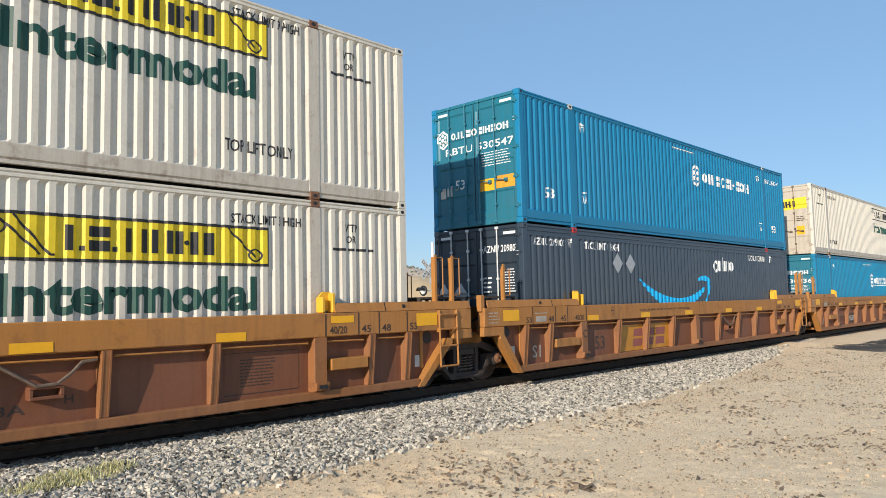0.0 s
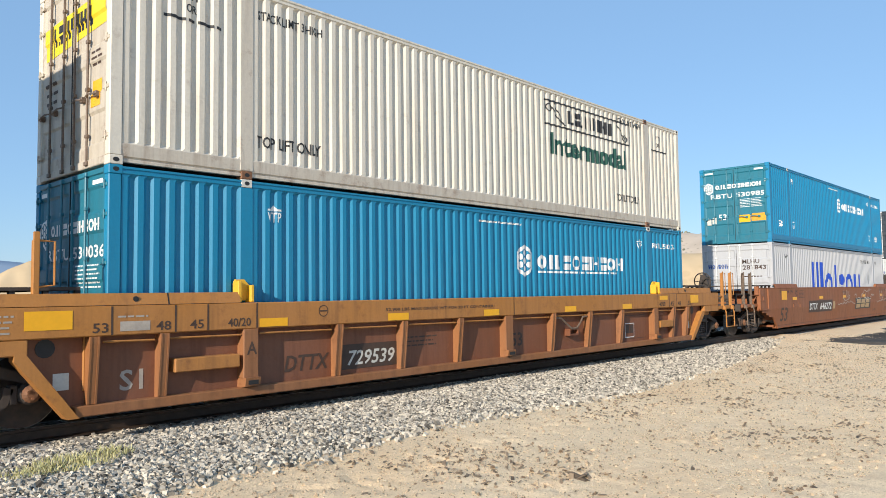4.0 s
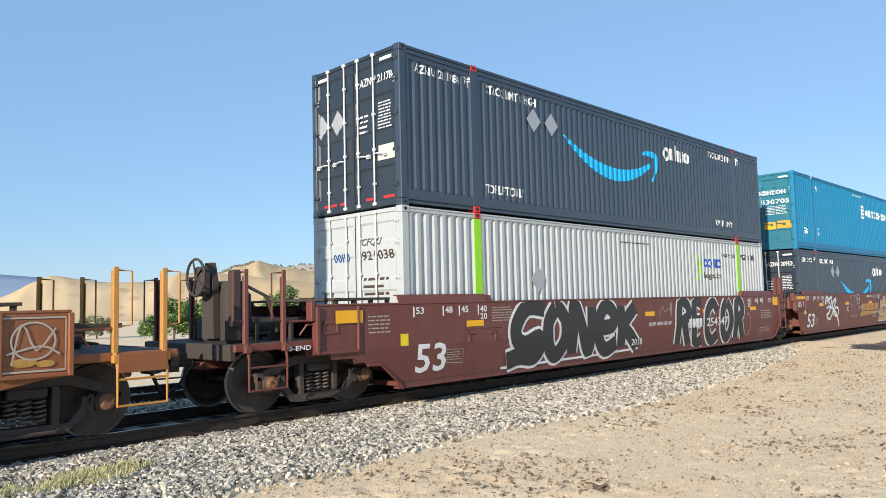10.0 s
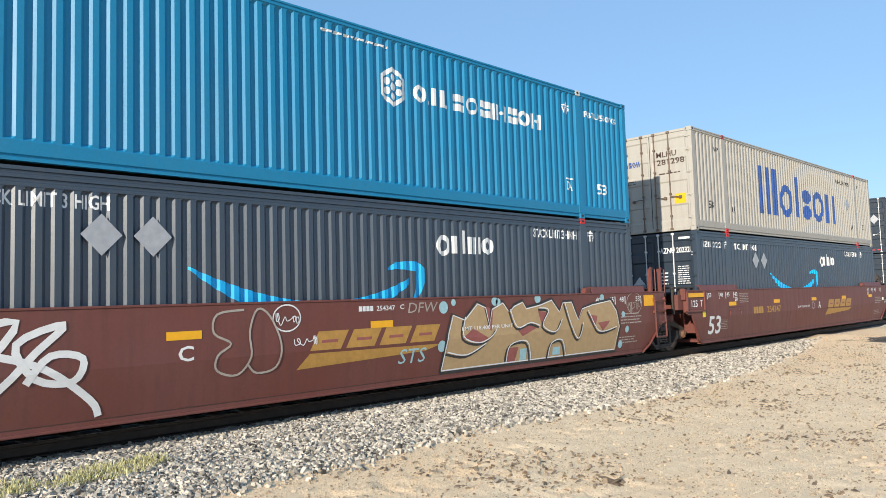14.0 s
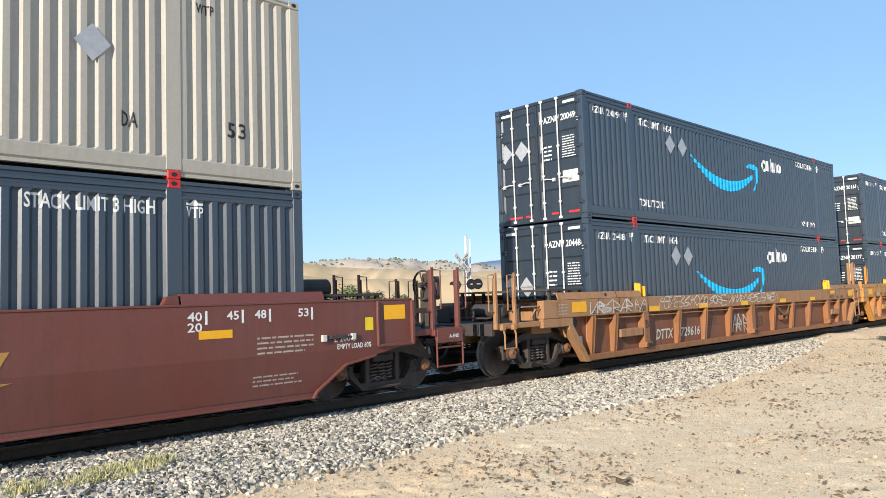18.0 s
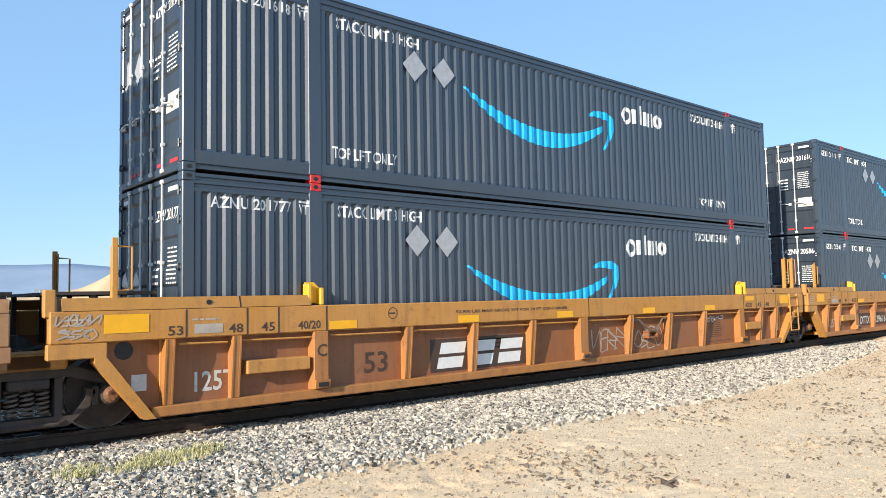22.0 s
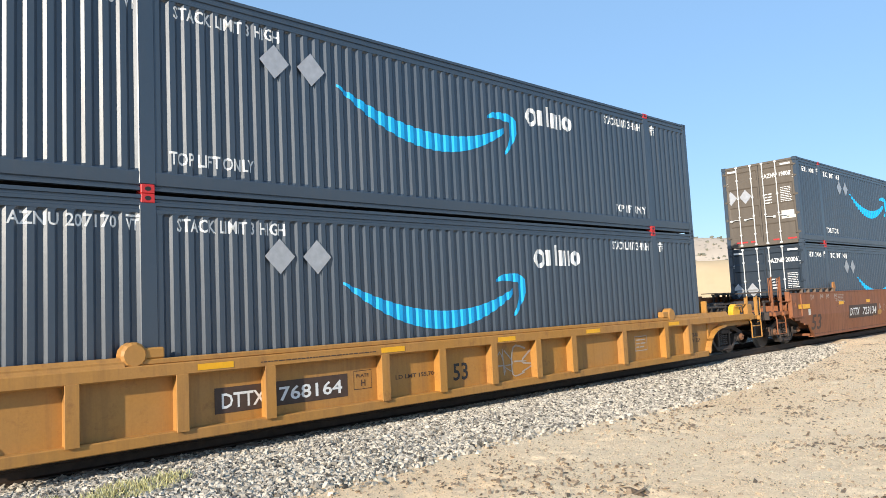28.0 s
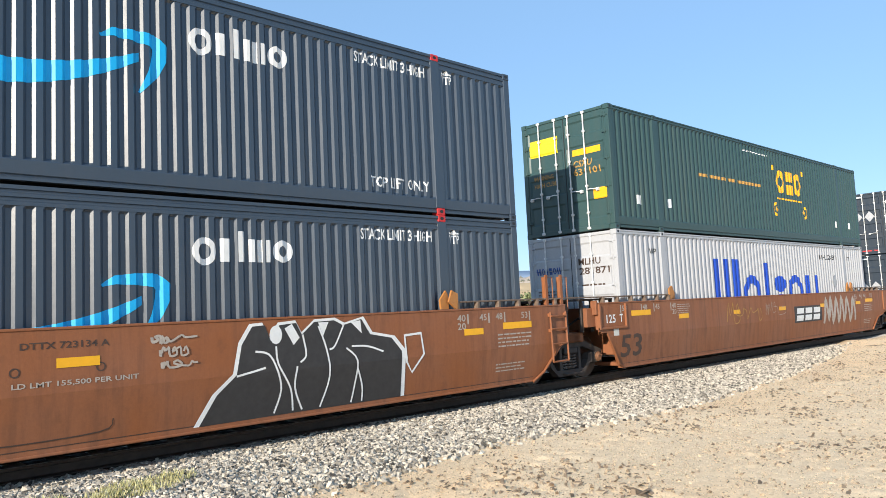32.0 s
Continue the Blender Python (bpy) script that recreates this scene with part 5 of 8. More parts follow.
def arch_car(paint_key, near, far, label=""):
    """A low-sided well car with round wheel arches."""
    m = M[paint_key]
    car = new("well_car")
    tagged(car, label, "well car", "well cars of the train")
    n0, f0 = -2.7, CL + 2.7
    arch = [(CL + 0.05 + 0.95 * (1 - math.cos(a)), 0.17 + 0.62 * math.sin(a)) for a in [math.pi / 2 * k / 6 for k in range(7)]]
    for s in (1, -1):
        def plate(bm):
            pts = [(CL - x, z) for x, z in arch] + [(n0, 0.80), (n0, 1.00), (f0, 1.00), (f0, 0.80)] + arch[::-1]
            prism(bm, pts, -1.335, -1.305)
        o = shared("side_wall", "aplate", plate, m, car)
        c = shared("top_chord", "achord", lambda bm: [box(bm, n0, f0, -1.50, -1.33, 0.93, 1.09, 0.014), box(bm, 0.2, CL - 0.2, -1.46, -1.33, 1.09, 1.16, 0.012)], m, car)
        b = shared("bottom_chord", "abchord", lambda bm: box(bm, 0.0, CL, -1.47, -1.30, 0.10, 0.24, 0.012), m, car)
        for q in (o, c, b):
            q.matrix_basis = FLIP if s < 0 else Matrix()
    for far_end in (False, True):
        both("wheel_arch", "aarch", lambda bm: [prism(bm, [(CL - x0, z0), (CL - x1, z1), (CL - x1 - 0.06, z1 + 0.06), (CL - x0 - 0.06, z0 + 0.06)], -1.49, -1.31) for (x0, z0), (x1, z1) in zip(arch, arch[1:])], m, car, far_end)
        both("corner_guide", "acguide", lambda bm: [disc(bm, 1.72, -1.48, -1.30, 1.22, [(0, 0.13), (0.2, 0.16), (1, 0.16)], 14), box(bm, 1.75, 2.1, -1.46, -1.31, 1.16, 1.30, 0.02)], m, car, far_end)
        both("guide_plate", "aguide", lambda bm: prism_x(bm, [(-1.48, 1.09), (-1.42, 1.20), (-1.34, 1.20), (-1.34, 1.09)], -1.2, 1.6), m, car, far_end)
        both("end_bracket", "aend", lambda bm: box(bm, -2.75, -2.45, -1.44, -1.30, 0.9, 1.36, 0.02), m, car, far_end)
        both("round_housing", "ahou", lambda bm: disc(bm, -1.9, -1.38, -1.24, 1.16, [(0, 0.20), (0.15, 0.22), (1, 0.22)], 18), M["ybright"], car, far_end)
    for x in (1.0, 2.3, 3.55, 5.58, 6.81, 8.09, 9.34, 10.47, 12.31, 14.09, 15.2):
        def rib(bm, x=x):
            prism_x(bm, [(-1.32, 0.95), (-1.50, 0.95), (-1.48, 0.22), (-1.32, 0.20)], x - 0.06, x + 0.06)
            box(bm, x - 0.08, x + 0.08, -1.505, -1.49, 0.22, 0.94, 0.004)
        both("rib", ("arib", x), rib, m, car)
    shared("well_floor", "wfloor", lambda bm: [box(bm, -0.2, CL + 0.2, -1.30, 1.30, 0.20, 0.28, 0.01)], m, car)
    end_gear(car, m, False, near, 1.02, post_top=1.58, plat_z=1.34)
    end_gear(car, m, True, far, 1.02, post_top=1.58, plat_z=1.34)
    for far_end in (False, True):
        o = shared("well_bracket", "awbr", lambda bm: [prism(bm, [(-0.72, 1.0), (-0.20, 1.0), (-0.28, 1.60), (-0.62, 1.60)], -0.5, -0.46), prism(bm, [(-0.72, 1.0), (-0.20, 1.0), (-0.28, 1.60), (-0.62, 1.60)], 0.3, 0.34), box(bm, -0.62, -0.28, -0.5, 0.34, 1.56, 1.60)], M["truck"], car)
        o.matrix_basis = MIRROR if far_end else Matrix()
    return car


# ---- the train: stretch of the door end, base height, car, lower and upper container ----
START = [0.00, 19.56, 39.09, 62.56, 86.13, 105.65, 125.20, 148.74, 168.30, 187.82, 211.32, 234.81, 254.33, 277.87]
R_, S_, A_ = ribbed_car, smooth_car, arch_car
RUST_Y = "faded yellow ribbed steel well car with rust and painted legends"
TRAIN = [
    (R_, ("worn_yellow", "joint", "joint", False, False, RUST_Y, "rib_dark", "plate_dark"), ("panel", "JBHU 232716"), ("panel", "JBHU 245531")),
    (R_, ("worn_yellow", "joint", "joint", False, False, "faded yellow ribbed well car with an orange patch", "rib_dark", "plate_dark"), ("navy", "AZNU 209807"), ("teal", "RBTU 530547")),
    (R_, ("worn_yellow", "joint", "coupler", False, True, RUST_Y, "rib_dark", "plate_dark"), ("blue", "RBTU 530036"), ("white", "JBHU 236195")),
    (S_, ("tan_car", "coupler", "coupler", False, False, "rusty tan smooth-sided well car with pale scrawls"), ("silver", "MLHU 281843"), ("teal", "RBTU 530985")),
    (S_, ("red_car", "coupler", "joint", True, False, "oxide red well car covered in black and white spray paint"), ("pearl", "CFQU 921038"), ("navy", "AZNU 211784")),
    (S_, ("red_car", "joint", "joint", False, False, "oxide red well car with tan spray-painted shapes"), ("navy", "AZNU 209520"), ("teal", "RBTU 530705")),
    (S_, ("red_car", "joint", "coupler", False, True, "clean oxide red smooth-sided well car"), ("navy", "AZNU 202328"), ("beige", "MLHU 281298")),
    (R_, ("dusty_car", "coupler", "joint", False, False, "dusty tan ribbed well car with scrawls along its chord", "rib_dark", "plate_dark"), ("navy", "AZNU 204486"), ("navy", "AZNU 200499")),
    (R_, ("yellow_car", "joint", "joint", False, False, RUST_Y), ("navy", "AZNU 201777"), ("navy", "AZNU 201618")),
    (R_, ("yellow_car", "joint", "coupler", False, False, RUST_Y), ("navy", "AZNU 205864"), ("navy", "AZNU 201610")),
    (A_, ("gold_car", "coupler", "coupler", "bright yellow low-sided well car with round wheel arches"), ("navy", "AZNU 207170"), ("navy", "AZNU 206343")),
    (S_, ("brown_car", "coupler", "joint", False, False, "rusty brown smooth-sided well car with a black sprayed shape"), ("navy", "AZNU 200067"), ("navy", "AZNU 190087")),
    (S_, ("brown_car", "joint", "coupler", False, False, "rusty brown smooth-sided well car with faint scrawls"), ("silver", "MLHU 281871"), ("green", "CSXU 631101")),
    (S_, ("brown_car", "coupler", "joint", False, False, "rusty brown smooth-sided well car"), ("navy", "AZNU 203412"), ("navy", "AZNU 208155")),
]
MOVING = []
CARS = []
for k, (make, spec, low, high) in enumerate(TRAIN):
    if make is A_:
        car = make(spec[0], spec[1], spec[2], spec[3])
    else:
        car = make(*spec)
    CARS.append(car)
    MOVING.append((car, START[k], 0.0))
    if k and spec[1] == "joint":
        truck(car, -1.69)
    low_z = 0.41 if low[0] == "pearl" else 0.36
    for (kind, number), z, upper in ((low, low_z, False), (high, low_z + CH + 0.004, True)):
        MOVING.append((container(kind, number, upper), START[k], z))


# ---- painted marks on the cars ----
def lifted(place, d):
    return lambda u, v: place(u, v) + Vector((0, -d, 0))


SINGLE = {"sprayed_tag", "chalk_ship", "chalk_scrawl", "aqua_dot", "red_shading", "white_line", "black_outline", "white_fill", "rivet_ring", "yellow_rub", "white_outline", "black_letter", "white_swirl", "slanted_block", "block_slit", "speed_line", "plate_crack", "block_mark", "white_edge"}


def on(k, name, shapes, mat, place, lift=0.0, label=""):
    br = (0.86,) if place is smooth_place else ()
    if place is smooth_place:
        shapes = [([(q[0], min(max(q[1], 0.21), 1.565)) + tuple(q[2:]) for q in p], f) for p, f in shapes]
    if name in SINGLE and len(shapes) > 1:
        for i, one in enumerate(shapes):
            marking(name, None, [one], M[mat], CARS[k], lifted(place, lift), br, 1, label)
        return
    marking(name, None, shapes, M[mat], CARS[k], lifted(place, lift), br, 1, label)


def scrawl(u0, v0, u1, v1, n, seed, w=0.025):
    """One quick hand-sprayed line of uneven loops and peaks across a box."""
    r = random.Random(seed)
    k = max(4, n // 2)
    cuts = sorted(r.uniform(0, 1) for _ in range(k - 1))
    edges = [0.0] + cuts + [1.0]
    h, p = v1 - v0, []
    for i in range(k):
        a, step = u0 + (u1 - u0) * edges[i], max(0.12 * h, (u1 - u0) * (edges[i + 1] - edges[i]))
        lo, hi = v0 + h * r.uniform(0, 0.35), v1 - h * r.uniform(0, 0.45)
        if r.random() < 0.5:
            p += [(a, lo), (a + 0.35 * step, hi), (a + 0.5 * step, lo + 0.3 * h), (a + 0.9 * step, hi - 0.15 * h)]
        else:
            p += [(a, hi), (a + 0.1 * step, lo), (a + 0.7 * step, lo + 0.15 * h), (a + 0.5 * step, hi), (a + 0.3 * step, lo + 0.4 * h)]
    return stroke(p, w * 0.75, 3, 0.3)


def tag(u0, v0, u1, v1, n, seed, w):
    """A row of n quick angular sprayed shapes, each of two or three strokes."""
    r = random.Random(seed)
    d, h, o = (u1 - u0) / n, v1 - v0, []
    for i in range(n):
        a, b = u0 + d * (i + r.uniform(-0.12, 0.1)), u0 + d * (i + r.uniform(0.85, 1.25))
        lo, hi = v0 + h * r.uniform(0, 0.12), v1 - h * r.uniform(0, 0.15)
        m = (lo + hi) / 2 + h * r.uniform(-0.12, 0.12)
        kind = r.randrange(6)
        lines = ([[(a, lo), (a, hi)], [(a, hi), (b, m), (a, m), (b, lo)]],
                 [[(b, hi), (a, hi), (a, lo), (b, lo)], [(a, m), (b, m)]],
                 [[(a, lo), ((a + b) / 2, hi), (b, lo)], [(a + 0.2 * d, m), (b - 0.2 * d, m)]],
                 [[(b, hi), (a, m + 0.1 * h), (b, m - 0.1 * h), (a, lo)]],
                 [[(a, hi), (a, lo), (b, hi), (b, lo)]],
                 [[(a, m), ((a + b) / 2, hi), (b, m), ((a + b) / 2, lo), (a, m)]])[kind]
        lean = r.uniform(-0.1, 0.35)
        for j, l in enumerate(lines):
            l = [(x + lean * (z - lo) + d * r.uniform(-0.1, 0.1), z + h * r.uniform(-0.06, 0.06)) for x, z in l]
            o += stroke(l, w * r.uniform(0.55, 1.15), 4, 0.45, 0.0006 * j)
    return o


def strokes(lines, w):
    return [s for i, l in enumerate(lines) for s in stroke(l, w, 4, 0.0, 0.0008 * i)]


def closed_outline(pts, w):
    return stroke(list(pts) + [pts[0], pts[1]], w, 1)


def yellow(k, place, spots, h=(1.12, 1.24)):
    for a, b in spots:
        on(k, "reflector", bar(a, h[0], b, h[1]), "yel", place, 0.0015, "yellow reflective film")


def ribbed_marks(k, letter, board, near=True, far=True, col="kfade"):
    c = chord_place
    if near:
        on(k, "reflector", bar(-1.0, 1.20, -0.48, 1.42), "yel", c, 0.0015, "yellow reflective film")
        for s, a, b in (("53", -0.25, -0.06), ("48", 0.54, 0.74), ("45", 1.0, 1.2), ("40/20", 1.56, 1.92)):
            on(k, "size_legend", words(s, a, 1.14, b, 1.26), col, c)
        for x in (-0.02, 0.80, 1.26, 2.02):
            on(k, "chord_joint", bar(x - 0.012, 1.11, x + 0.012, 1.46), "kfade", c)
        on(k, "reflector", bar(2.06, 1.12, 2.54, 1.24), "yel", c, 0.0015)
        on(k, "notice", small_print(-1.45, 1.15, -1.1, 1.40, 4, k) + small_print(0.05, 1.30, 0.5, 1.36, 1, k + 1), "wfade", c)
        on(k, "inspection_plate", bar(0.08, 1.15, 0.46, 1.27), "wfade", c, 0.0, "pale stencilled plate")
        on(k, "end_sticker", bar(-0.68, 0.48, -0.50, 0.68), "paper", plate_place, 0.0, "pale yellow inspection sticker")
    if far:
        f = CL
        on(k, "reflector", bar(f + 0.0, 1.20, f + 0.52, 1.42), "yel", c, 0.0015, "yellow reflective film")
        for s, a, b in (("53", f - 0.16, f + 0.02), ("48", f - 0.80, f - 0.60), ("45", f - 1.24, f - 1.04), ("40/20", f - 1.88, f - 1.54)):
            on(k, "size_legend", words(s, a, 1.14, b, 1.26), col, c)
        for x in (f - 0.22, f - 0.86, f - 1.30, f - 1.96):
            on(k, "chord_joint", bar(x - 0.012, 1.11, x + 0.012, 1.46), "kfade", c)
        on(k, "reflector", bar(f - 1.86, 1.31, f - 1.40, 1.42), "yel", c, 0.0015)
        on(k, "end_sticker", bar(f + 0.05, 0.48, f + 0.22, 0.68), "paper", plate_place, 0.0, "pale inspection sticker")
    on(k, "unit_letter", words(letter, 1.86, 0.74, 2.02, 0.92), "kfade", c)
    on(k, "weight_legend", words("52,900 LBS MAX GROSS WT FOR 20 FT CONTAINER", 4.5, 1.27, 7.35, 1.33), "kfade", c)
    yellow(k, c, ((4.55, 5.03), (7.05, 7.52), (9.82, 10.28), (12.34, 12.80)))
    on(k, "round_stencil", ring(3.2, 1.32, 0.09, 0.09, 0.012) + small_print(3.13, 1.29, 3.27, 1.35, 1, k), "kfade", c)
    on(k, "chord_joint", bar(7.99, 1.10, 8.01, 1.47), "kfade", c)
    if board:
        a, b = board
        if k == 9:
            on(k, "number_board", bar(2.42, 0.36, 3.44, 0.76), "kfade", plate_place, 0.0, "dark number board")
        on(k, "number_lettering", italic(words(a, 2.54, 0.42, 3.34, 0.66), 0.42), "kfade" if k == 2 else "paper", plate_place, 0.002)
        if k != 7:
            on(k, "number_board", bar(3.64, 0.36, 4.86, 0.76), "kfade", plate_place, 0.0, "dark number board")
        on(k, "number_lettering", italic(words(b, 3.74, 0.42, 4.76, 0.66), 0.42), "paper", plate_place, 0.002)
    if k in (0, 8):
        on(k, "fine_print", small_print(12.75, 0.45, 13.35, 0.86, 9, k + 20), "kfade", plate_place)
    on(k, "placard_frame", closed_outline([(12.5, 0.36), (13.75, 0.36), (13.75, 0.94), (12.5, 0.94)], 0.012), "kfade", plate_place)
    on(k, "fine_print", small_print(5.1, 0.62, 5.9, 0.84, 3, k + 40), "kfade", plate_place)


def block_mark(k, u0, v0, u1, v1, back, fore, place=plate_place):
    """A slanted mark of three plain blocks with speed lines on a dark panel."""
    if back:
        on(k, "mark_panel", bar(u0, v0, u1, v1), back, place, 0.0, "dark panel")
    w, h = u1 - u0, v1 - v0
    o = []
    for i in range(3):
        a = u0 + w * (0.05 + 0.30 * i)
        for q0, q1 in ((0.10, 0.44), (0.54, 0.88)):
            o += flat_poly([(a + 0.06 * w * q0, v0 + q0 * h), (a + 0.06 * w * q0 + 0.24 * w, v0 + q0 * h), (a + 0.06 * w * q1 + 0.24 * w, v0 + q1 * h), (a + 0.06 * w * q1, v0 + q1 * h)])
    on(k, "block_mark", o, fore, place, 0.002, "three plain blocks")


for k, letter, board in ((0, "B", ("GWF", "33A")), (1, "C", None), (2, "A", ("DTTX", "729539")), (7, "B", ("DTTX", "729616")), (8, "C", None), (9, "A", ("DTTX", "729616"))):
    ribbed_marks(k, letter, board if k else None, near=k > 0)
on(0, "side_stencil", words("G33A", 9.35, 0.42, 10.0, 0.54) + words("H", 10.42, 0.50, 10.52, 0.60), "kfade", plate_place)
on(1, "orange_patch", bar(3.62, 0.30, 6.30, 0.94), "opatch", plate_place, 0.0, "fresh orange paint patch")
block_mark(1, 4.2, 0.34, 6.2, 0.90, None, "pink")
for k, u in ((1, 2.55), (8, 2.72), (9, 8.50)):
    on(k, "size_number", words("53", u, 0.42, u + 0.44, 0.74), "kfade", plate_place)
on(2, "size_number", words("53", 8.05, 0.46, 8.42, 0.74), "kfade", plate_place)
on(7, "size_number", words("53", 8.42, 0.44, 8.80, 0.74), "kfade", plate_place)
block_mark(8, 4.02, 0.32, 6.36, 0.86, "kfade", "w")
for k in (1, 2, 8, 9):
    on(k, "load_stencil", words("125T" if k > 7 else "S1", 0.10, 0.40, 0.66 if k > 7 else 0.40, 0.66), "paper" if k == 8 else "wfade", plate_place)
on(8, "sprayed_tag", tag(-1.50, 1.30, -1.08, 1.44, 4, 51, 0.03) + tag(-1.50, 1.14, -1.08, 1.27, 3, 52, 0.03), "wfade", chord_place, 0.002)
on(8, "sprayed_tag", tag(8.25, 0.40, 9.25, 0.88, 4, 5, 0.04), "wfade", plate_place, 0.002)
on(8, "sprayed_tag", tag(9.6, 0.36, 10.7, 0.80, 4, 6, 0.045), "wfade", plate_place, 0.002)
on(8, "sprayed_tag", scrawl(12.5, 0.84, 13.5, 0.98, 12, 7, 0.025), "w", plate_place, 0.002)
on(9, "sprayed_tag", tag(9.6, 1.14, 11.8, 1.42, 9, 8, 0.038), "wfade", chord_place, 0.002)
on(7, "sprayed_tag", tag(-0.35, 1.13, 1.95, 1.45, 8, 9, 0.042), "paper", chord_place, 0.002)
on(7, "sprayed_tag", tag(2.5, 1.16, 6.1, 1.45, 14, 10, 0.036), "paper", chord_place, 0.002)
on(7, "sprayed_tag", tag(6.3, 1.20, 9.6, 1.43, 14, 11, 0.034), "paper", chord_place, 0.002)
on(7, "sprayed_tag", tag(6.72, 0.34, 7.7, 0.90, 4, 12, 0.05), "paper", plate_place, 0.002)
on(9, "white_frame", closed_outline([(12.86, 0.40), (13.3, 0.40), (13.3, 0.72), (12.86, 0.72)], 0.03), "wfade", plate_place, 0.002)
on(2, "white_frame", closed_outline([(12.68, 0.40), (13.12, 0.40), (13.12, 0.74), (12.68, 0.74)], 0.022), "w", plate_place, 0.002, "white stencilled frame")

on(2, "dark_pane", bar(12.72, 0.50, 12.89, 0.71), "kfade", plate_place, 0.002)
on(2, "dark_pane", bar(12.91, 0.50, 13.08, 0.71), "kfade", plate_place, 0.002)

# the low-sided yellow car
on(10, "number_board", bar(2.75, 0.36, 4.90, 0.70), "kfade", plate_place, 0.0, "dark number board")
on(10, "number_lettering", words("DTTX", 2.85, 0.42, 3.5, 0.62), "w", plate_place, 0.002)
on(10, "number_lettering", words("768164", 3.72, 0.42, 4.80, 0.62), "w", plate_place, 0.002)
on(10, "size_number", words("53", 7.14, 0.36, 7.50, 0.66), "k", plate_place)
on(10, "plate_stencil", closed_outline([(5.02, 0.44), (5.36, 0.44), (5.36, 0.72), (5.02, 0.72)], 0.01) + words("PLATE", 5.07, 0.62, 5.31, 0.67) + words("H", 5.16, 0.48, 5.24, 0.58), "kfade", plate_place)
on(10, "load_stencil", words("LD LMT 155,700", 5.85, 0.50, 6.75, 0.58), "kfade", plate_place)
on(10, "side_stencil", words("L-73-02", 15.35, 0.62, 15.85, 0.72) + words("NW13SF", 15.35, 0.48, 15.92, 0.58), "kfade", plate_place)
on(10, "sprayed_tag", tag(8.2, 0.32, 9.25, 0.82, 4, 14, 0.04), "wfade", plate_place, 0.002)
on(10, "white_frame", closed_outline([(12.9, 0.46), (13.4, 0.46), (13.4, 0.78), (12.9, 0.78)], 0.02) + small_print(12.95, 0.5, 13.35, 0.74, 3, 5), "wfade", plate_place)
yellow(10, chord_place, ((5.5, 5.98), (8.2, 8.68), (10.9, 11.4), (2.5, 3.0), (14.2, 14.7)), (0.97, 1.05))
on(10, "weight_legend", small_print(3.4, 0.98, 5.4, 1.02, 1, 4, 1.0), "kfade", chord_place)


# the plain-sided cars
def smooth_marks(k, col, big, near_stripe, unit, print_col):
    s = smooth_place
    brown = k >= 11
    for t, a in (("53", -0.30), ("48", 0.53), ("45", 1.06), ("40", 1.81), ("20", 1.81)) if brown else (("53", 0.06), ("48", 0.78), ("45", 1.20), ("40", 1.72), ("20", 1.72)):
        b = a + 0.19
        z = 1.40 if t != "20" else 1.26
        on(k, "size_legend", words(t, a + 0.05, z, b + 0.05, z + 0.12), col, s)
        if t != "20":
            on(k, "size_mark", bar(a - 0.02, z - 0.05, a + 0.015, z + 0.13), col, s)
    for t, a, b in (("53", 15.72, 15.90), ("48", 15.02, 15.20), ("45", 14.60, 14.78), ("40", 14.05, 14.25), ("20", 14.05, 14.25)):
        z = 1.38 if t != "20" else 1.24
        on(k, "size_legend", words(t, a + 0.2, z, b + 0.2, z + 0.12), col, s)
        if t != "20":
            on(k, "size_mark", bar(b + 0.24, z - 0.05, b + 0.275, z + 0.13), col, s)
    on(k, "size_number", words("53", -0.34 if brown else 0.11, 0.39, 0.50 if brown else 0.86, 0.89), big, s)
    if near_stripe:
        on(k, "reflector", bar(*near_stripe), "yel", lifted(s, 0.018) if near_stripe[0] < -0.5 else s, 0.0015, "yellow reflective film")
    yellow(k, s, ((2.15, 2.62) if brown else (1.38, 1.86), (5.0, 5.4) if brown else (4.60, 5.08), (7.92, 8.39), (11.1, 11.58), (14.4, 14.88)), (1.14, 1.25))
    on(k, "fine_print", small_print(2.1, 1.2, 2.75, 1.5, 6, k), print_col, s)
    on(k, "fine_print", small_print(15.25, 0.86, 16.2, 1.14, 4, k + 9), print_col, s)
    on(k, "fine_print", small_print(15.2, 0.42, 16.0, 0.60, 3, k + 11), print_col, s)
    if k != 3:
        on(k, "inspection_sticker", bar(-0.62 if brown else -0.26, 0.88, -0.42 if brown else -0.08, 1.08), "sign" if k in (4, 5, 6) else "paper", s, 0.0, "yellow inspection sticker" if k in (4, 5, 6) else "pale inspection sticker")
    on(k, "plate_seam", bar(-0.2, 0.255, CL + 0.1, 0.265), "kfade", s)
    if unit:
        on(k, "unit_letter", words(*unit), col, s)


smooth_marks(3, "kfade", "kfade", (0.22, 1.16, 0.78, 1.48), None, "kfade")
smooth_marks(4, "w", "w", (-1.62, 1.30, -1.08, 1.50), None, "wfade")
smooth_marks(5, "w", "w", (-1.06, 1.42, -0.18, 1.53), ("C", 4.76, 0.86, 4.97, 1.06), "wfade")
smooth_marks(6, "w", "w", (-1.06, 1.42, -0.18, 1.53), ("A", 8.55, 0.86, 8.80, 1.10), "wfade")
smooth_marks(11, "wfade", "kfade", (-1.44, 1.10, -0.50, 1.24), ("A", 6.40, 0.84, 6.64, 1.06), "wfade")
smooth_marks(12, "wfade", "kfade", (0.1, 1.28, 0.9, 1.40), None, "wfade")
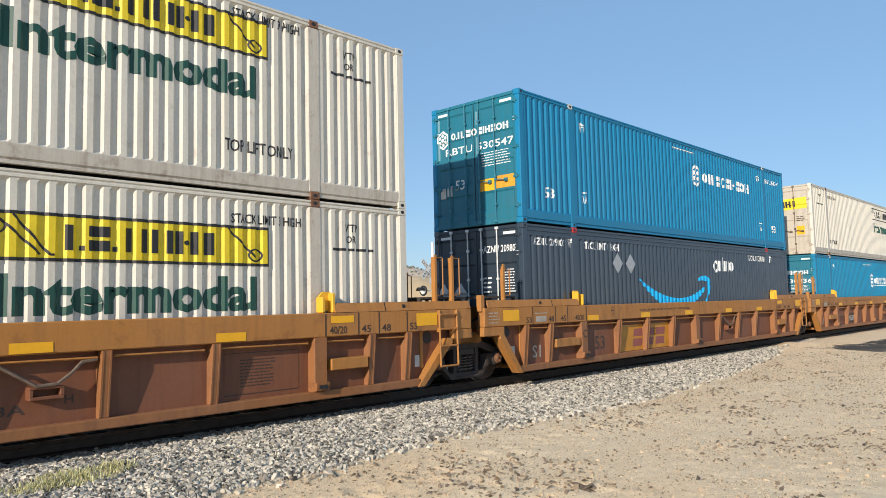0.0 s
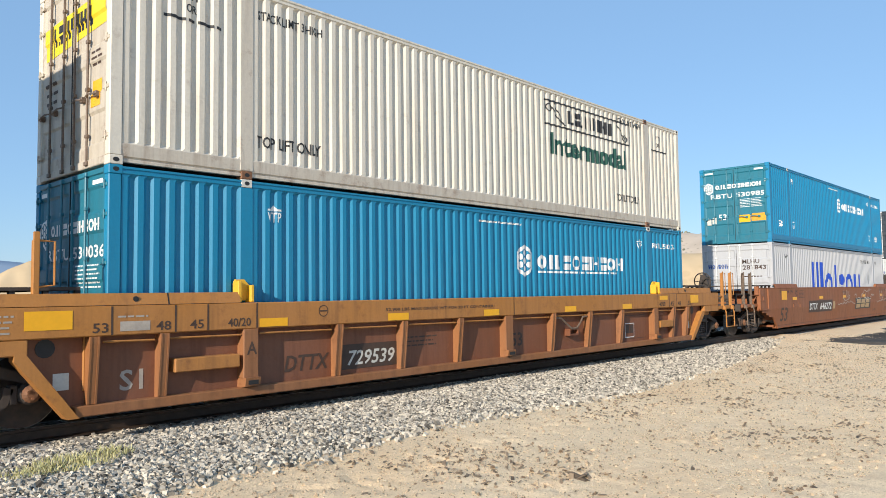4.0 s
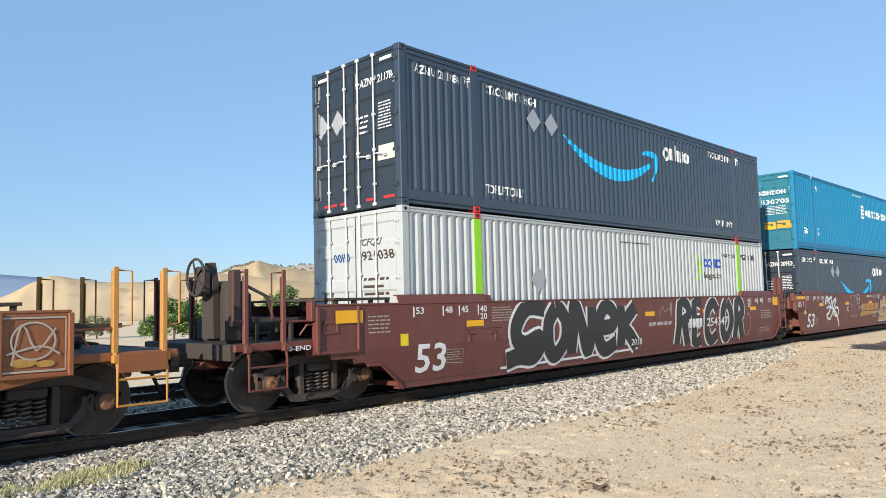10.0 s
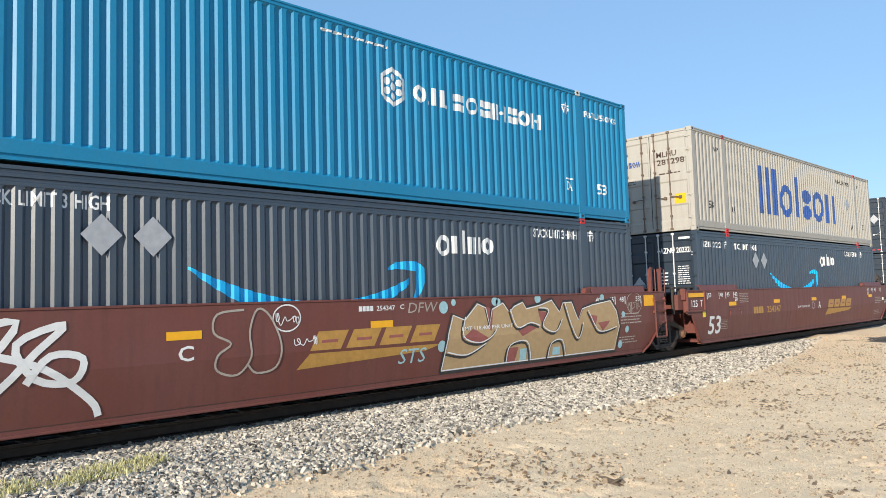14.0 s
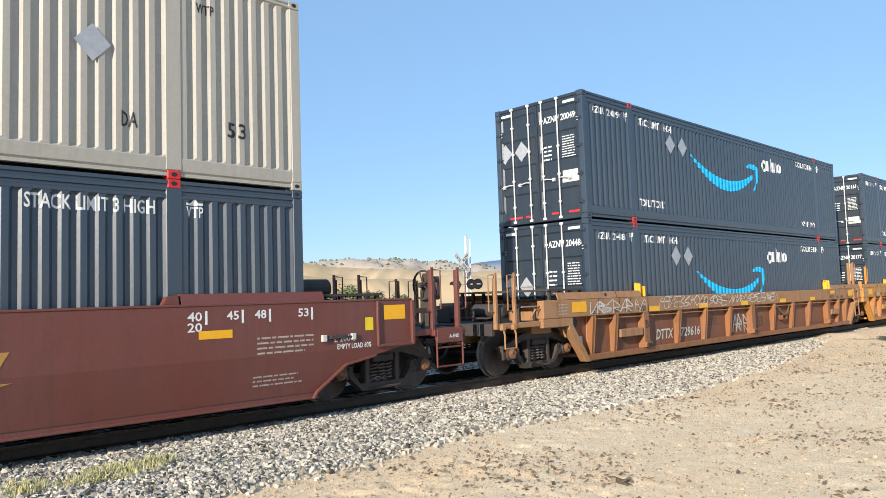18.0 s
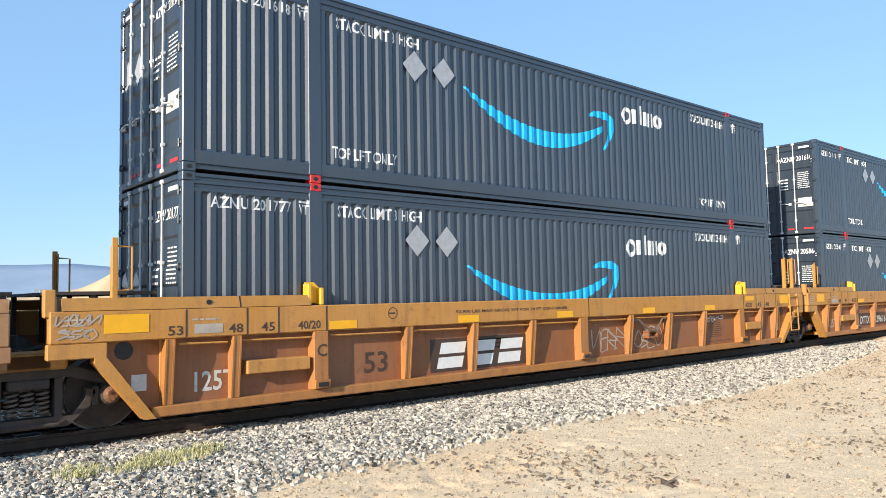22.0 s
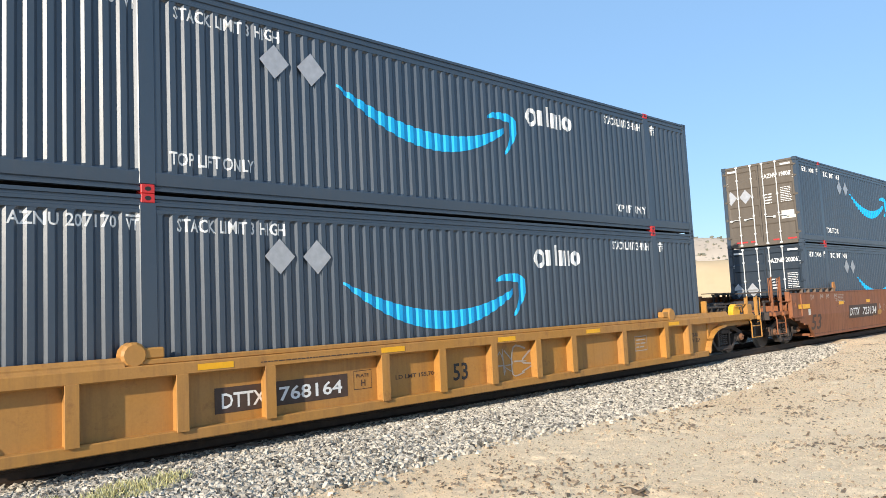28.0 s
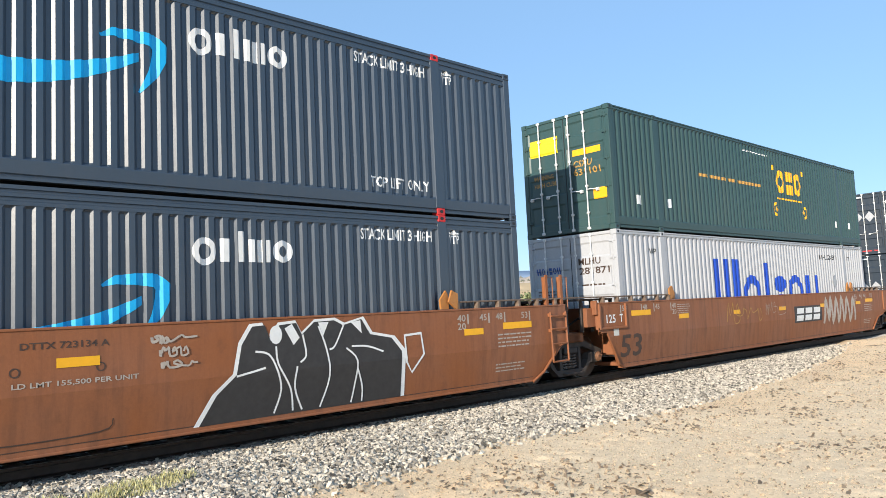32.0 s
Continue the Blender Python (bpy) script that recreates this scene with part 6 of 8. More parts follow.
smooth_marks(13, "wfade", "kfade", (-1.14, 1.12, -0.18, 1.26), None, "wfade")
for k in (4, 5, 6):
    on(k, "reflector", bar(17.52, 1.27, 17.97, 1.50) if k == 6 else bar(16.28, 1.26, 16.74, 1.52), "yel", lifted(smooth_place, 0.002), 0.0015, "yellow reflective film")
    on(k, "wide_frame", closed_outline([(0.82, 0.52), (1.30, 0.50), (1.30, 0.74), (0.82, 0.76)], 0.012) + small_print(0.87, 0.55, 1.26, 0.72, 4, k), "wfade", smooth_place)
for k in (5, 6, 12):
    on(k, "load_panel", words("125", -0.86, 1.16, -0.52, 1.34) + words("T", -0.36, 1.16, -0.24, 1.34), "w", smooth_place, 0.002)
for k in (11, 12):
    on(k, "reflector", bar(15.4, 1.20, 16.2, 1.32), "yel", smooth_place, 0.0015, "yellow reflective film")

# the tan car's scrawls
SP = smooth_place
on(6, "load_stencil", words("L 200-5", 16.55, 0.97, 16.95, 1.07) + words("EMPTY LOAD 60%", 16.6, 0.86, 17.25, 0.94), "w", SP)
on(6, "inspection_sticker", bar(17.14, 1.12, 17.30, 1.32), "sign", SP, 0.0, "yellow inspection sticker")
on(6, "end_stencil", words("A-END", CL + 2.78, 0.90, CL + 3.02, 0.96), "w", lambda u, v: Vector((u, -1.525, v)))
for k, a, b, u in ((3, "DTTX", "646272", 3.25), (11, "DTTX", "723134", 3.10)):
    on(k, "number_board", bar(u, 0.62, u + 3.1, 1.08), "kfade", SP, 0.0, "dark number board")
    on(k, "number_lettering", italic(words(a, u + 0.10, 0.72, u + 1.05, 0.98), 0.72), "w", SP, 0.002)
    on(k, "number_lettering", italic(words(b, u + 1.40, 0.70, u + 2.93, 0.98), 0.70), "w", SP, 0.002)
on(3, "pale_patch", bar(6.42, 0.70, 6.72, 1.0), "tan", SP)
on(3, "chalk_ship", strokes([[(7.1, 0.92), (7.25, 0.84), (7.55, 0.90), (7.8, 0.86), (8.05, 0.92), (8.3, 0.88), (8.55, 0.96), (8.8, 0.92), (9.1, 0.98), (9.4, 0.90), (9.75, 0.84)],
   [(7.88, 1.08), (7.9, 0.92), (8.1, 0.92), (8.1, 1.05), (7.9, 1.12), (8.05, 1.10), (8.2, 1.02), (8.6, 1.04), (8.9, 1.12), (9.0, 1.22), (8.8, 1.2)], [(8.05, 1.02), (8.05, 1.46), (8.12, 1.36), (8.0, 1.3), (8.14, 1.2)], [(8.5, 1.02), (8.48, 1.44), (8.6, 1.36), (8.5, 1.28), (8.62, 1.16)], [(8.74, 1.06), (8.76, 1.4)]], 0.028), "wfade", SP, 0.002, "chalk drawing of a small ship")
block_mark(3, 9.88, 0.60, 12.48, 1.10, "smoke", "tan", SP)
on(3, "speed_line", bar(9.95, 0.72, 12.3, 0.735) + bar(9.95, 0.79, 12.3, 0.805) + bar(9.95, 0.86, 12.3, 0.875), "tan", SP, 0.004)
LOOPS = [(9.75 + 0.21 * i + 0.10 * math.sin(2.1 * i), 1.06 + 0.07 * math.sin(2.4 * i) + (0.16 if i in (0, 1, 6, 7) else 0.0)) for i in range(14)]
on(3, "chalk_scrawl", strokes([LOOPS, [(11.3, 1.30), (11.45, 1.45), (11.9, 1.38), (12.4, 1.50)], [(11.62, 1.38), (11.55, 0.95)], [(12.5, 1.10), (12.75, 1.24), (13.1, 1.22)]], 0.026), "paper", SP, 0.006)
on(3, "chalk_scrawl", strokes([[(12.1, 1.25), (12.3, 1.42), (12.7, 1.46)], [(12.6, 1.12), (12.9, 1.18), (13.1, 1.16)]], 0.02), "wfade", SP, 0.006)
on(3, "chalk_ship", strokes([[(13.7, 0.92), (13.9, 0.84), (14.2, 0.92), (14.5, 0.88), (14.8, 0.96), (15.1, 0.92), (15.4, 1.0), (15.7, 0.96)], [(14.3, 1.0), (14.3, 1.45), (14.5, 1.0), (14.8, 1.02), (15.1, 1.22)], [(14.6, 1.05), (14.7, 1.4), (14.8, 1.05)]], 0.028), "wfade", SP, 0.002)
on(3, "chalk_square", closed_outline([(15.55, 1.16), (16.0, 1.16), (16.0, 1.46), (15.55, 1.46)], 0.03), "wfade", SP, 0.002)
on(3, "chalk_scrawl", tag(16.15, 1.0, 16.9, 1.42, 4, 22, 0.03), "wfade", SP, 0.002)
PANEL3 = lifted(SP, 0.006)
on(3, "panel_frame_scrawl", closed_outline([(17.36, 0.92), (18.06, 0.92), (18.06, 1.52), (17.36, 1.52)], 0.025), "wfade", PANEL3, 0.002)
on(3, "chalk_scrawl", ring(17.72, 1.26, 0.24, 0.22, 0.022) + stroke([(17.5, 1.0), (17.6, 1.45), (17.75, 1.15), (17.95, 1.4)], 0.022, 3) + stroke([(17.45, 1.12), (17.8, 1.2), (18.0, 1.1)], 0.022, 3), "wfade", PANEL3, 0.004)
on(3, "yellow_rub", oval(17.62, 1.02, 0.14, 0.05) + oval(17.85, 1.0, 0.10, 0.04), "gold", PANEL3, 0.003)
on(3, "side_stencil", words("GWF13", 13.05, 0.44, 13.6, 0.54), "kfade", SP)
on(3, "chord_stencil", words("DTTX 646272", 7.76, 1.34, 8.40, 1.42), "kfade", SP)
on(3, "round_stencil", ring(6.95, 0.9, 0.11, 0.11, 0.01) + ring(13.3, 1.24, 0.2, 0.16, 0.012), "kfade", SP)

# the red car under black bubble shapes
BUBBLE = [
    [(3.75, 1.42), (3.20, 1.46), (2.85, 1.15), (2.82, 0.86), (3.10, 0.72), (3.55, 0.84), (3.62, 0.66), (3.40, 0.46), (2.95, 0.50), (2.55, 0.42)],
    [(4.15, 1.42), (3.88, 1.10), (3.90, 0.66), (4.15, 0.44), (4.45, 0.70), (4.50, 1.12), (4.28, 1.40), (4.15, 1.42)],
    [(4.75, 0.44), (4.80, 1.40), (4.95, 1.36), (5.28, 0.60), (5.45, 0.54), (5.52, 1.42)],
    [(5.75, 0.94), (6.35, 0.98), (6.42, 1.26), (6.10, 1.42), (5.82, 1.15), (5.80, 0.72), (6.08, 0.44), (6.55, 0.58)],
    [(6.75, 1.42), (6.78, 0.48)], [(7.40, 1.38), (6.88, 0.98), (7.15, 0.72), (7.50, 0.44)],
]
on(4, "white_outline", strokes(BUBBLE, 0.47), "w", SP, 0.002, "white sprayed outline")
on(4, "black_letter", strokes(BUBBLE, 0.35), "smoke", SP, 0.012, "fat black sprayed shapes")
on(4, "white_line", strokes([[(2.4, 0.30), (4.2, 0.32), (6.0, 0.34), (7.6, 0.38)]], 0.05), "w", SP, 0.003)
on(4, "sprayed_tag", words("2018", 7.25, 0.46, 7.75, 0.62), "w", SP, 0.020)
ROUND = [
    [(9.62, 0.36), (9.75, 1.42), (10.15, 1.38), (10.22, 1.10), (9.80, 0.92)], [(9.95, 0.92), (10.22, 0.36)],
    [(10.98, 1.42), (10.58, 1.42), (10.62, 0.38), (11.02, 0.42)], [(10.60, 0.92), (10.92, 0.94)],
    [(12.0, 1.20), (11.75, 1.42), (11.38, 1.15), (11.35, 0.66), (11.65, 0.36), (12.02, 0.52)],
    [(12.62, 1.42), (12.38, 1.12), (12.38, 0.66), (12.66, 0.38), (12.92, 0.66), (12.94, 1.12), (12.70, 1.42)],
    [(13.30, 0.36), (13.38, 1.42), (13.72, 1.36), (13.74, 1.08), (13.42, 0.92)], [(13.55, 0.92), (13.82, 0.36)],
]
on(4, "white_outline", strokes(ROUND, 0.42), "w", SP, 0.002, "white sprayed outline")
on(4, "black_letter", strokes(ROUND, 0.31), "smoke", SP, 0.012, "fat black sprayed shapes")
on(4, "number_lettering", sum(blocks(solid([1, -.2, 1, -.2, 1, -.2, 1]), 10.22, 0.76, 11.0, 1.0), []), "w", SP, 0.022)
on(4, "number_lettering", words("254347", 11.30, 0.76, 12.70, 1.0), "w", SP, 0.022)
on(4, "sprayed_tag", scrawl(8.6, 1.1, 9.3, 1.48, 9, 23, 0.025), "wfade", SP, 0.002)
on(4, "load_stencil", words("LD LMT 118,500 PER UNIT", 8.1, 0.88, 9.3, 0.98), "w", SP)
on(4, "sprayed_ring", ring(14.2, 0.72, 0.26, 0.34, 0.03, -100, 100), "wfade", SP, 0.002)
on(4, "end_stencil", words("B-END", -2.45, 0.93, -2.05, 1.0), "w", lambda u, v: Vector((u, -1.464, v)))
on(4, "side_stencil", small_print(-0.95, 1.1, -0.4, 1.42, 5, 31), "wfade", SP)

# the red car under tan shapes
on(5, "white_swirl", strokes([[(2.25, 1.30), (2.9, 1.45), (2.5, 0.9), (2.2, 0.8), (2.6, 0.62), (3.1, 1.1), (3.4, 1.4), (2.9, 1.2), (3.1, 0.8), (3.5, 0.74), (3.6, 1.0), (3.25, 1.05), (3.0, 0.75)], [(2.2, 1.05), (2.6, 1.1), (3.2, 0.9), (3.7, 0.5), (3.8, 0.3)], [(2.05, 1.2), (2.3, 1.5), (2.6, 1.2)]], 0.085), "w", SP, 0.002, "white sprayed swirl")
on(5, "white_loop", strokes([[(5.7, 1.5), (5.3, 1.45), (5.25, 1.2), (5.5, 1.05), (5.3, 0.9), (5.3, 0.7), (5.6, 0.62), (5.8, 0.85), (5.78, 1.2), (5.9, 1.5), (6.1, 1.4), (6.28, 1.0), (6.2, 0.68), (5.9, 0.62), (5.75, 0.75)]], 0.03), "wfade", SP, 0.002)
on(5, "sprayed_tag", ring(6.38, 1.36, 0.24, 0.2, 0.02) + scrawl(6.2, 1.25, 6.6, 1.45, 8, 24, 0.02) + scrawl(6.5, 0.95, 6.9, 1.12, 7, 25, 0.02), "w", SP, 0.002)
on(5, "number_lettering", sum(blocks(solid([1, -.2, 1, -.2, 1, -.2, 1]), 7.69, 1.41, 7.98, 1.49), []) + words("254347", 8.05, 1.41, 8.44, 1.49) + words("C", 8.55, 1.42, 8.64, 1.50), "w", SP)


def winged_mark(k, u0, mat):
    """Four slanted plain blocks over a tapering wing."""
    o = []
    for i in range(4):
        a = u0 + 0.22 + 0.66 * i
        o += flat_poly([(a, 0.86), (a + 0.56, 0.86), (a + 0.72, 1.14), (a + 0.16, 1.14)])
    on(k, "slanted_block", o, mat, SP, 0.0, "four slanted gold blocks")
    on(k, "wing_mark", flat_poly([(u0, 0.60), (u0 + 2.55, 0.70), (u0 + 2.95, 0.80), (u0 + 0.22, 0.82)]), mat, SP, 0.0, "tapering gold wing")
    on(k, "block_slit", [s for i in range(4) for s in flat_poly([(u0 + 0.42 + 0.66 * i, 0.965), (u0 + 0.72 + 0.66 * i, 0.965), (u0 + 0.74 + 0.66 * i, 1.01), (u0 + 0.44 + 0.66 * i, 1.01)])], "pink", SP, 0.002)


winged_mark(5, 6.55, "gold")
winged_mark(6, 9.3, "gold")
on(6, "number_lettering", sum(blocks(solid([1, -.2, 1, -.2, 1, -.2, 1]), 3.05, 0.86, 3.75, 1.06), []), "gold", SP)
on(6, "number_lettering", words("254347", 4.05, 0.86, 5.15, 1.06), "gold", SP)
on(6, "load_stencil", words("LD LMT 118,500 PER UNIT", 6.6, 0.92, 7.7, 1.0) + ring(8.05, 0.98, 0.12, 0.12, 0.014), "w", SP)
PIECE = [(9.48, 0.28), (9.62, 0.95), (9.75, 1.30), (10.05, 1.20), (10.40, 1.50), (10.62, 1.42), (10.72, 1.05), (10.80, 1.38), (11.12, 1.50), (11.30, 1.30), (11.45, 1.42), (11.72, 1.50), (11.82, 1.36), (12.25, 1.42), (12.66, 1.52), (12.92, 1.25), (13.05, 1.45), (13.36, 1.46), (13.58, 1.05), (13.75, 1.30), (14.15, 1.38), (14.85, 1.46), (15.10, 1.20), (15.20, 0.82), (15.05, 0.28)]
on(5, "tan_shape", flat_poly(PIECE), "tan", SP, 0.002, "large tan sprayed shape")
on(5, "black_outline", closed_outline(PIECE, 0.05), "smoke", SP, 0.004)
INNER = [[(10.05, 1.2), (10.0, 0.85), (10.4, 0.72), (10.72, 0.80), (10.9, 0.95)], [(9.6, 0.6), (10.1, 0.52), (10.6, 0.70)], [(11.3, 1.3), (11.5, 0.95), (11.9, 1.02), (12.2, 0.95)], [(11.2, 0.30), (11.3, 0.62), (11.8, 0.66), (11.95, 0.30)], [(12.2, 1.3), (12.5, 1.25), (12.3, 0.95), (12.7, 0.8), (12.95, 1.05)], [(13.05, 1.4), (13.3, 0.85), (13.55, 0.62), (13.7, 0.95)], [(13.9, 1.2), (14.2, 0.8), (14.5, 0.72), (15.0, 0.8)], [(12.5, 0.30), (12.6, 0.58), (12.95, 0.62), (13.1, 0.30)]]
on(5, "black_outline", strokes(INNER, 0.045), "smoke", SP, 0.004)
on(5, "white_edge", strokes([[(u + 0.05, v + 0.035) for u, v in l] for l in INNER], 0.022), "w", SP, 0.0045)
on(5, "white_edge", closed_outline([(12.3 + (u - 12.3) * 0.985, 0.9 + (v - 0.9) * 0.93) for u, v in PIECE], 0.022), "w", SP, 0.0045)
on(5, "red_shading", flat_poly([(10.02, 0.86), (10.4, 0.74), (10.72, 0.82), (10.3, 1.02)]) + flat_poly([(11.5, 0.96), (12.1, 1.02), (12.2, 0.96), (11.7, 0.80)]) + flat_poly([(12.2, 1.28), (12.48, 1.24), (12.3, 1.0)]) + flat_poly([(13.9, 1.15), (14.3, 1.1), (14.2, 0.86)]) + flat_poly([(10.66, 1.4), (10.85, 1.36), (10.8, 0.95), (10.7, 1.0)]) + flat_poly([(14.3, 0.95), (14.8, 0.98), (14.5, 0.76)]) + flat_poly([(11.22, 0.32), (11.32, 0.6), (11.6, 0.6), (11.5, 0.32)]), "pink", SP, 0.003)
on(5, "aqua_dot", [s for u, v, r in ((9.55, 1.42, 0.11), (9.5, 0.75, 0.10), (9.8, 1.5, 0.06), (10.9, 1.5, 0.09), (12.2, 1.52, 0.10), (11.0, 1.48, 0.07), (15.35, 1.1, 0.07), (15.5, 0.75, 0.08), (15.25, 0.42, 0.09), (14.5, 1.5, 0.08)) for s in oval(u, v, r, r, 12)] + bar(11.65, 0.34, 11.85, 0.56) + bar(12.7, 0.36, 12.95, 0.52), "aqua", SP, 0.005, "pale aqua sprayed dots")
on(5, "sprayed_tag", scrawl(15.6, 1.14, 16.15, 1.48, 10, 26, 0.022) + ring(15.85, 1.34, 0.34, 0.26, 0.02), "wfade", SP, 0.002)
on(5, "load_stencil", words("LMT 118,400 PER UNIT", 10.0, 0.98, 11.4, 1.06), "w", SP, 0.006)
on(5, "sprayed_tag", italic(words("STS", 8.5, 0.52, 9.1, 0.76, 0.0), 0.52), "aqua", SP, 0.002)
on(5, "sprayed_tag", italic(words("DFW", 8.72, 1.35, 9.38, 1.52, 0.0), 1.35), "wfade", SP, 0.002)

# the brown cars
BLOB = [(9.62, 0.24), (9.85, 0.62), (10.12, 0.86), (10.20, 1.25), (10.36, 1.49), (10.55, 1.50), (10.64, 1.28), (10.78, 1.49), (11.05, 1.51), (11.14, 1.34), (11.35, 1.51), (11.70, 1.52), (11.86, 1.44), (12.20, 1.52), (12.36, 1.28), (12.78, 1.20), (12.98, 0.98), (12.98, 0.26)]
cx, cz = 11.3, 0.3
on(11, "white_outline", flat_poly([(cx + (u - cx) * 1.045, 0.215 + (v - 0.215) * 1.03) for u, v in BLOB]), "w", SP, 0.002, "white sprayed outline")
on(11, "black_shape", flat_poly(BLOB), "smoke", SP, 0.004, "large black sprayed shape")
on(11, "white_line", strokes([[(10.12, 0.84), (10.35, 0.88), (10.55, 0.92)], [(10.4, 1.15), (10.6, 1.10), (10.72, 0.9), (10.80, 0.6), (10.7, 0.28)], [(10.72, 1.2), (10.75, 0.95), (10.95, 0.6), (11.0, 0.28)], [(11.05, 0.9), (11.02, 0.6), (11.15, 0.28)], [(11.15, 1.34), (11.2, 1.05), (11.1, 0.95)], [(11.42, 1.45), (11.55, 1.1), (11.6, 0.7), (11.45, 0.28)], [(11.86, 1.44), (11.7, 1.15), (11.6, 1.1)], [(11.9, 1.1), (12.1, 0.9), (12.05, 0.5), (12.0, 0.28)], [(12.0, 1.12), (12.3, 1.1), (12.6, 1.0)], [(12.1, 0.8), (12.2, 0.5), (12.2, 0.28)]], 0.028), "w", SP, 0.006)
on(11, "white_fill", oval(10.72, 1.36, 0.10, 0.13, 12) + flat_poly([(10.86, 1.44), (10.98, 1.5), (11.1, 1.3), (11.0, 1.2)]) + flat_poly([(12.0, 1.48), (12.18, 1.5), (12.2, 1.3)]) + flat_poly([(11.42, 1.5), (11.6, 1.5), (11.5, 1.3)]), "w", SP, 0.005)
on(11, "sprayed_tag", scrawl(9.0, 1.32, 9.62, 1.46, 9, 41, 0.05) + scrawl(9.1, 1.18, 9.5, 1.30, 6, 42, 0.045) + scrawl(9.12, 1.02, 9.6, 1.14, 8, 43, 0.045), "wfade", SP, 0.002)
on(11, "white_shield", closed_outline([(13.05, 1.22), (13.4, 1.24), (13.45, 0.9), (13.2, 0.62), (13.08, 0.8)], 0.04), "w", SP, 0.003)
on(11, "load_stencil", words("LD LMT 155,500 PER UNIT", 7.47, 0.93, 8.84, 1.0) + ring(7.03, 0.9, 0.13, 0.13, 0.012), "wfade", SP)
on(11, "chord_stencil", words("DTTX 723134 A", 7.55, 1.36, 8.5, 1.44), "kfade", SP)
on(11, "yellow_rub", oval(6.5, 0.74, 0.22, 0.10) + oval(5.9, 0.68, 0.25, 0.07), "gold", SP)
on(11, "plate_crack", strokes([[(7.2, 0.44), (7.25, 0.34), (8.4, 0.36), (8.55, 0.5)], [(2.9, 0.5), (2.95, 0.72), (3.5, 0.72), (3.45, 0.5)]], 0.015), "kfade", SP)
on(11, "rivet_ring", [s for u in (7.5, 8.4, 2.0) for s in ring(u, 1.12, 0.055, 0.055, 0.015)], "kfade", SP)
block_mark(12, 9.0, 0.72, 11.2, 1.22, "smoke", "w", SP)
on(12, "sprayed_tag", strokes([[(11.4, 0.6), (11.6, 1.4), (11.8, 0.7), (12.0, 1.45), (12.2, 0.6), (12.5, 1.4), (12.7, 0.6), (13.0, 1.45), (13.2, 0.6), (13.5, 1.4), (13.8, 0.6), (14.1, 1.4), (14.3, 0.6)]], 0.16), "wfade", SP, 0.002, "pale grey sprayed shapes")
on(12, "sprayed_tag", scrawl(4.6, 0.9, 6.8, 1.45, 10, 44, 0.035), "gold", SP, 0.002)
on(12, "sprayed_tag", scrawl(7.0, 1.0, 8.6, 1.4, 9, 45, 0.02), "wfade", SP, 0.002)


# ---- track ----
def rail_profile(bm, y, x0, x1):
    p = [(-0.07, -0.172), (0.07, -0.172), (0.07, -0.158), (0.012, -0.140), (0.010, -0.045), (0.036, -0.034), (0.036, -0.006), (0.028, 0), (-0.028, 0), (-0.036, -0.006), (-0.036, -0.034), (-0.010, -0.045), (-0.012, -0.140), (-0.07, -0.158)]
    prism_x(bm, [(y + a, b) for a, b in p], x0, x1)


def track(yc, x0, x1, label, z=0.0):
    t = new("railway_track")
    t.location.z = z
    tagged(t, label, "railway track", kind="structure")
    for s in (1, -1):
        bm = bmesh.new()
        rail_profile(bm, yc + s * 0.753, x0, x1)
        rl = part("rail", bm, M["rail"], t)
        bm = bmesh.new()
        box(bm, x0, x1, yc + s * 0.753 - 0.026, yc + s * 0.753 + 0.026, 0.0, 0.002)
        part("running_surface", bm, M["tread"], rl, "bright polished rail top")
    n = int((x1 - x0) / 0.55)
    bm = bmesh.new()
    box(bm, -0.115, 0.115, -1.30, 1.30, -0.36, -0.176, 0.012)
    tie = finish(bm, "sleeper")
    tie.materials.append(M["tie"])
    for i in range(n):
        o = new("sleeper", tie)
        o.parent = t
        o.location = (x0 + 0.55 * (i + 0.5), yc, 0)
        o.rotation_euler.z = random.uniform(-0.015, 0.015)


track(YC, -6, 120, "rusty steel rails with bright tops on pale concrete sleepers")
track(YC + 4.6, -2, 140, "farther steel rails on concrete sleepers", -0.06)

# ---- ground ----
EDGE_X = [-12, 0, 3, 3.9, 4.5, 5.1, 6, 6.9, 7.6, 8.4, 9.6, 10.5, 11.5, 12.6, 14.8, 17, 20, 23, 26, 28, 400]
EDGE_Y = [5.9, 6.3, 6.75, 6.9, 6.92, 6.84, 7.02, 7.08, 7.16, 7.05, 6.92, 6.82, 6.80, 6.75, 6.85, 7.1, 7.6, 8.1, 8.8, 9.2, 9.2]


def edge(x):
    return float(np.interp(x, EDGE_X, EDGE_Y))


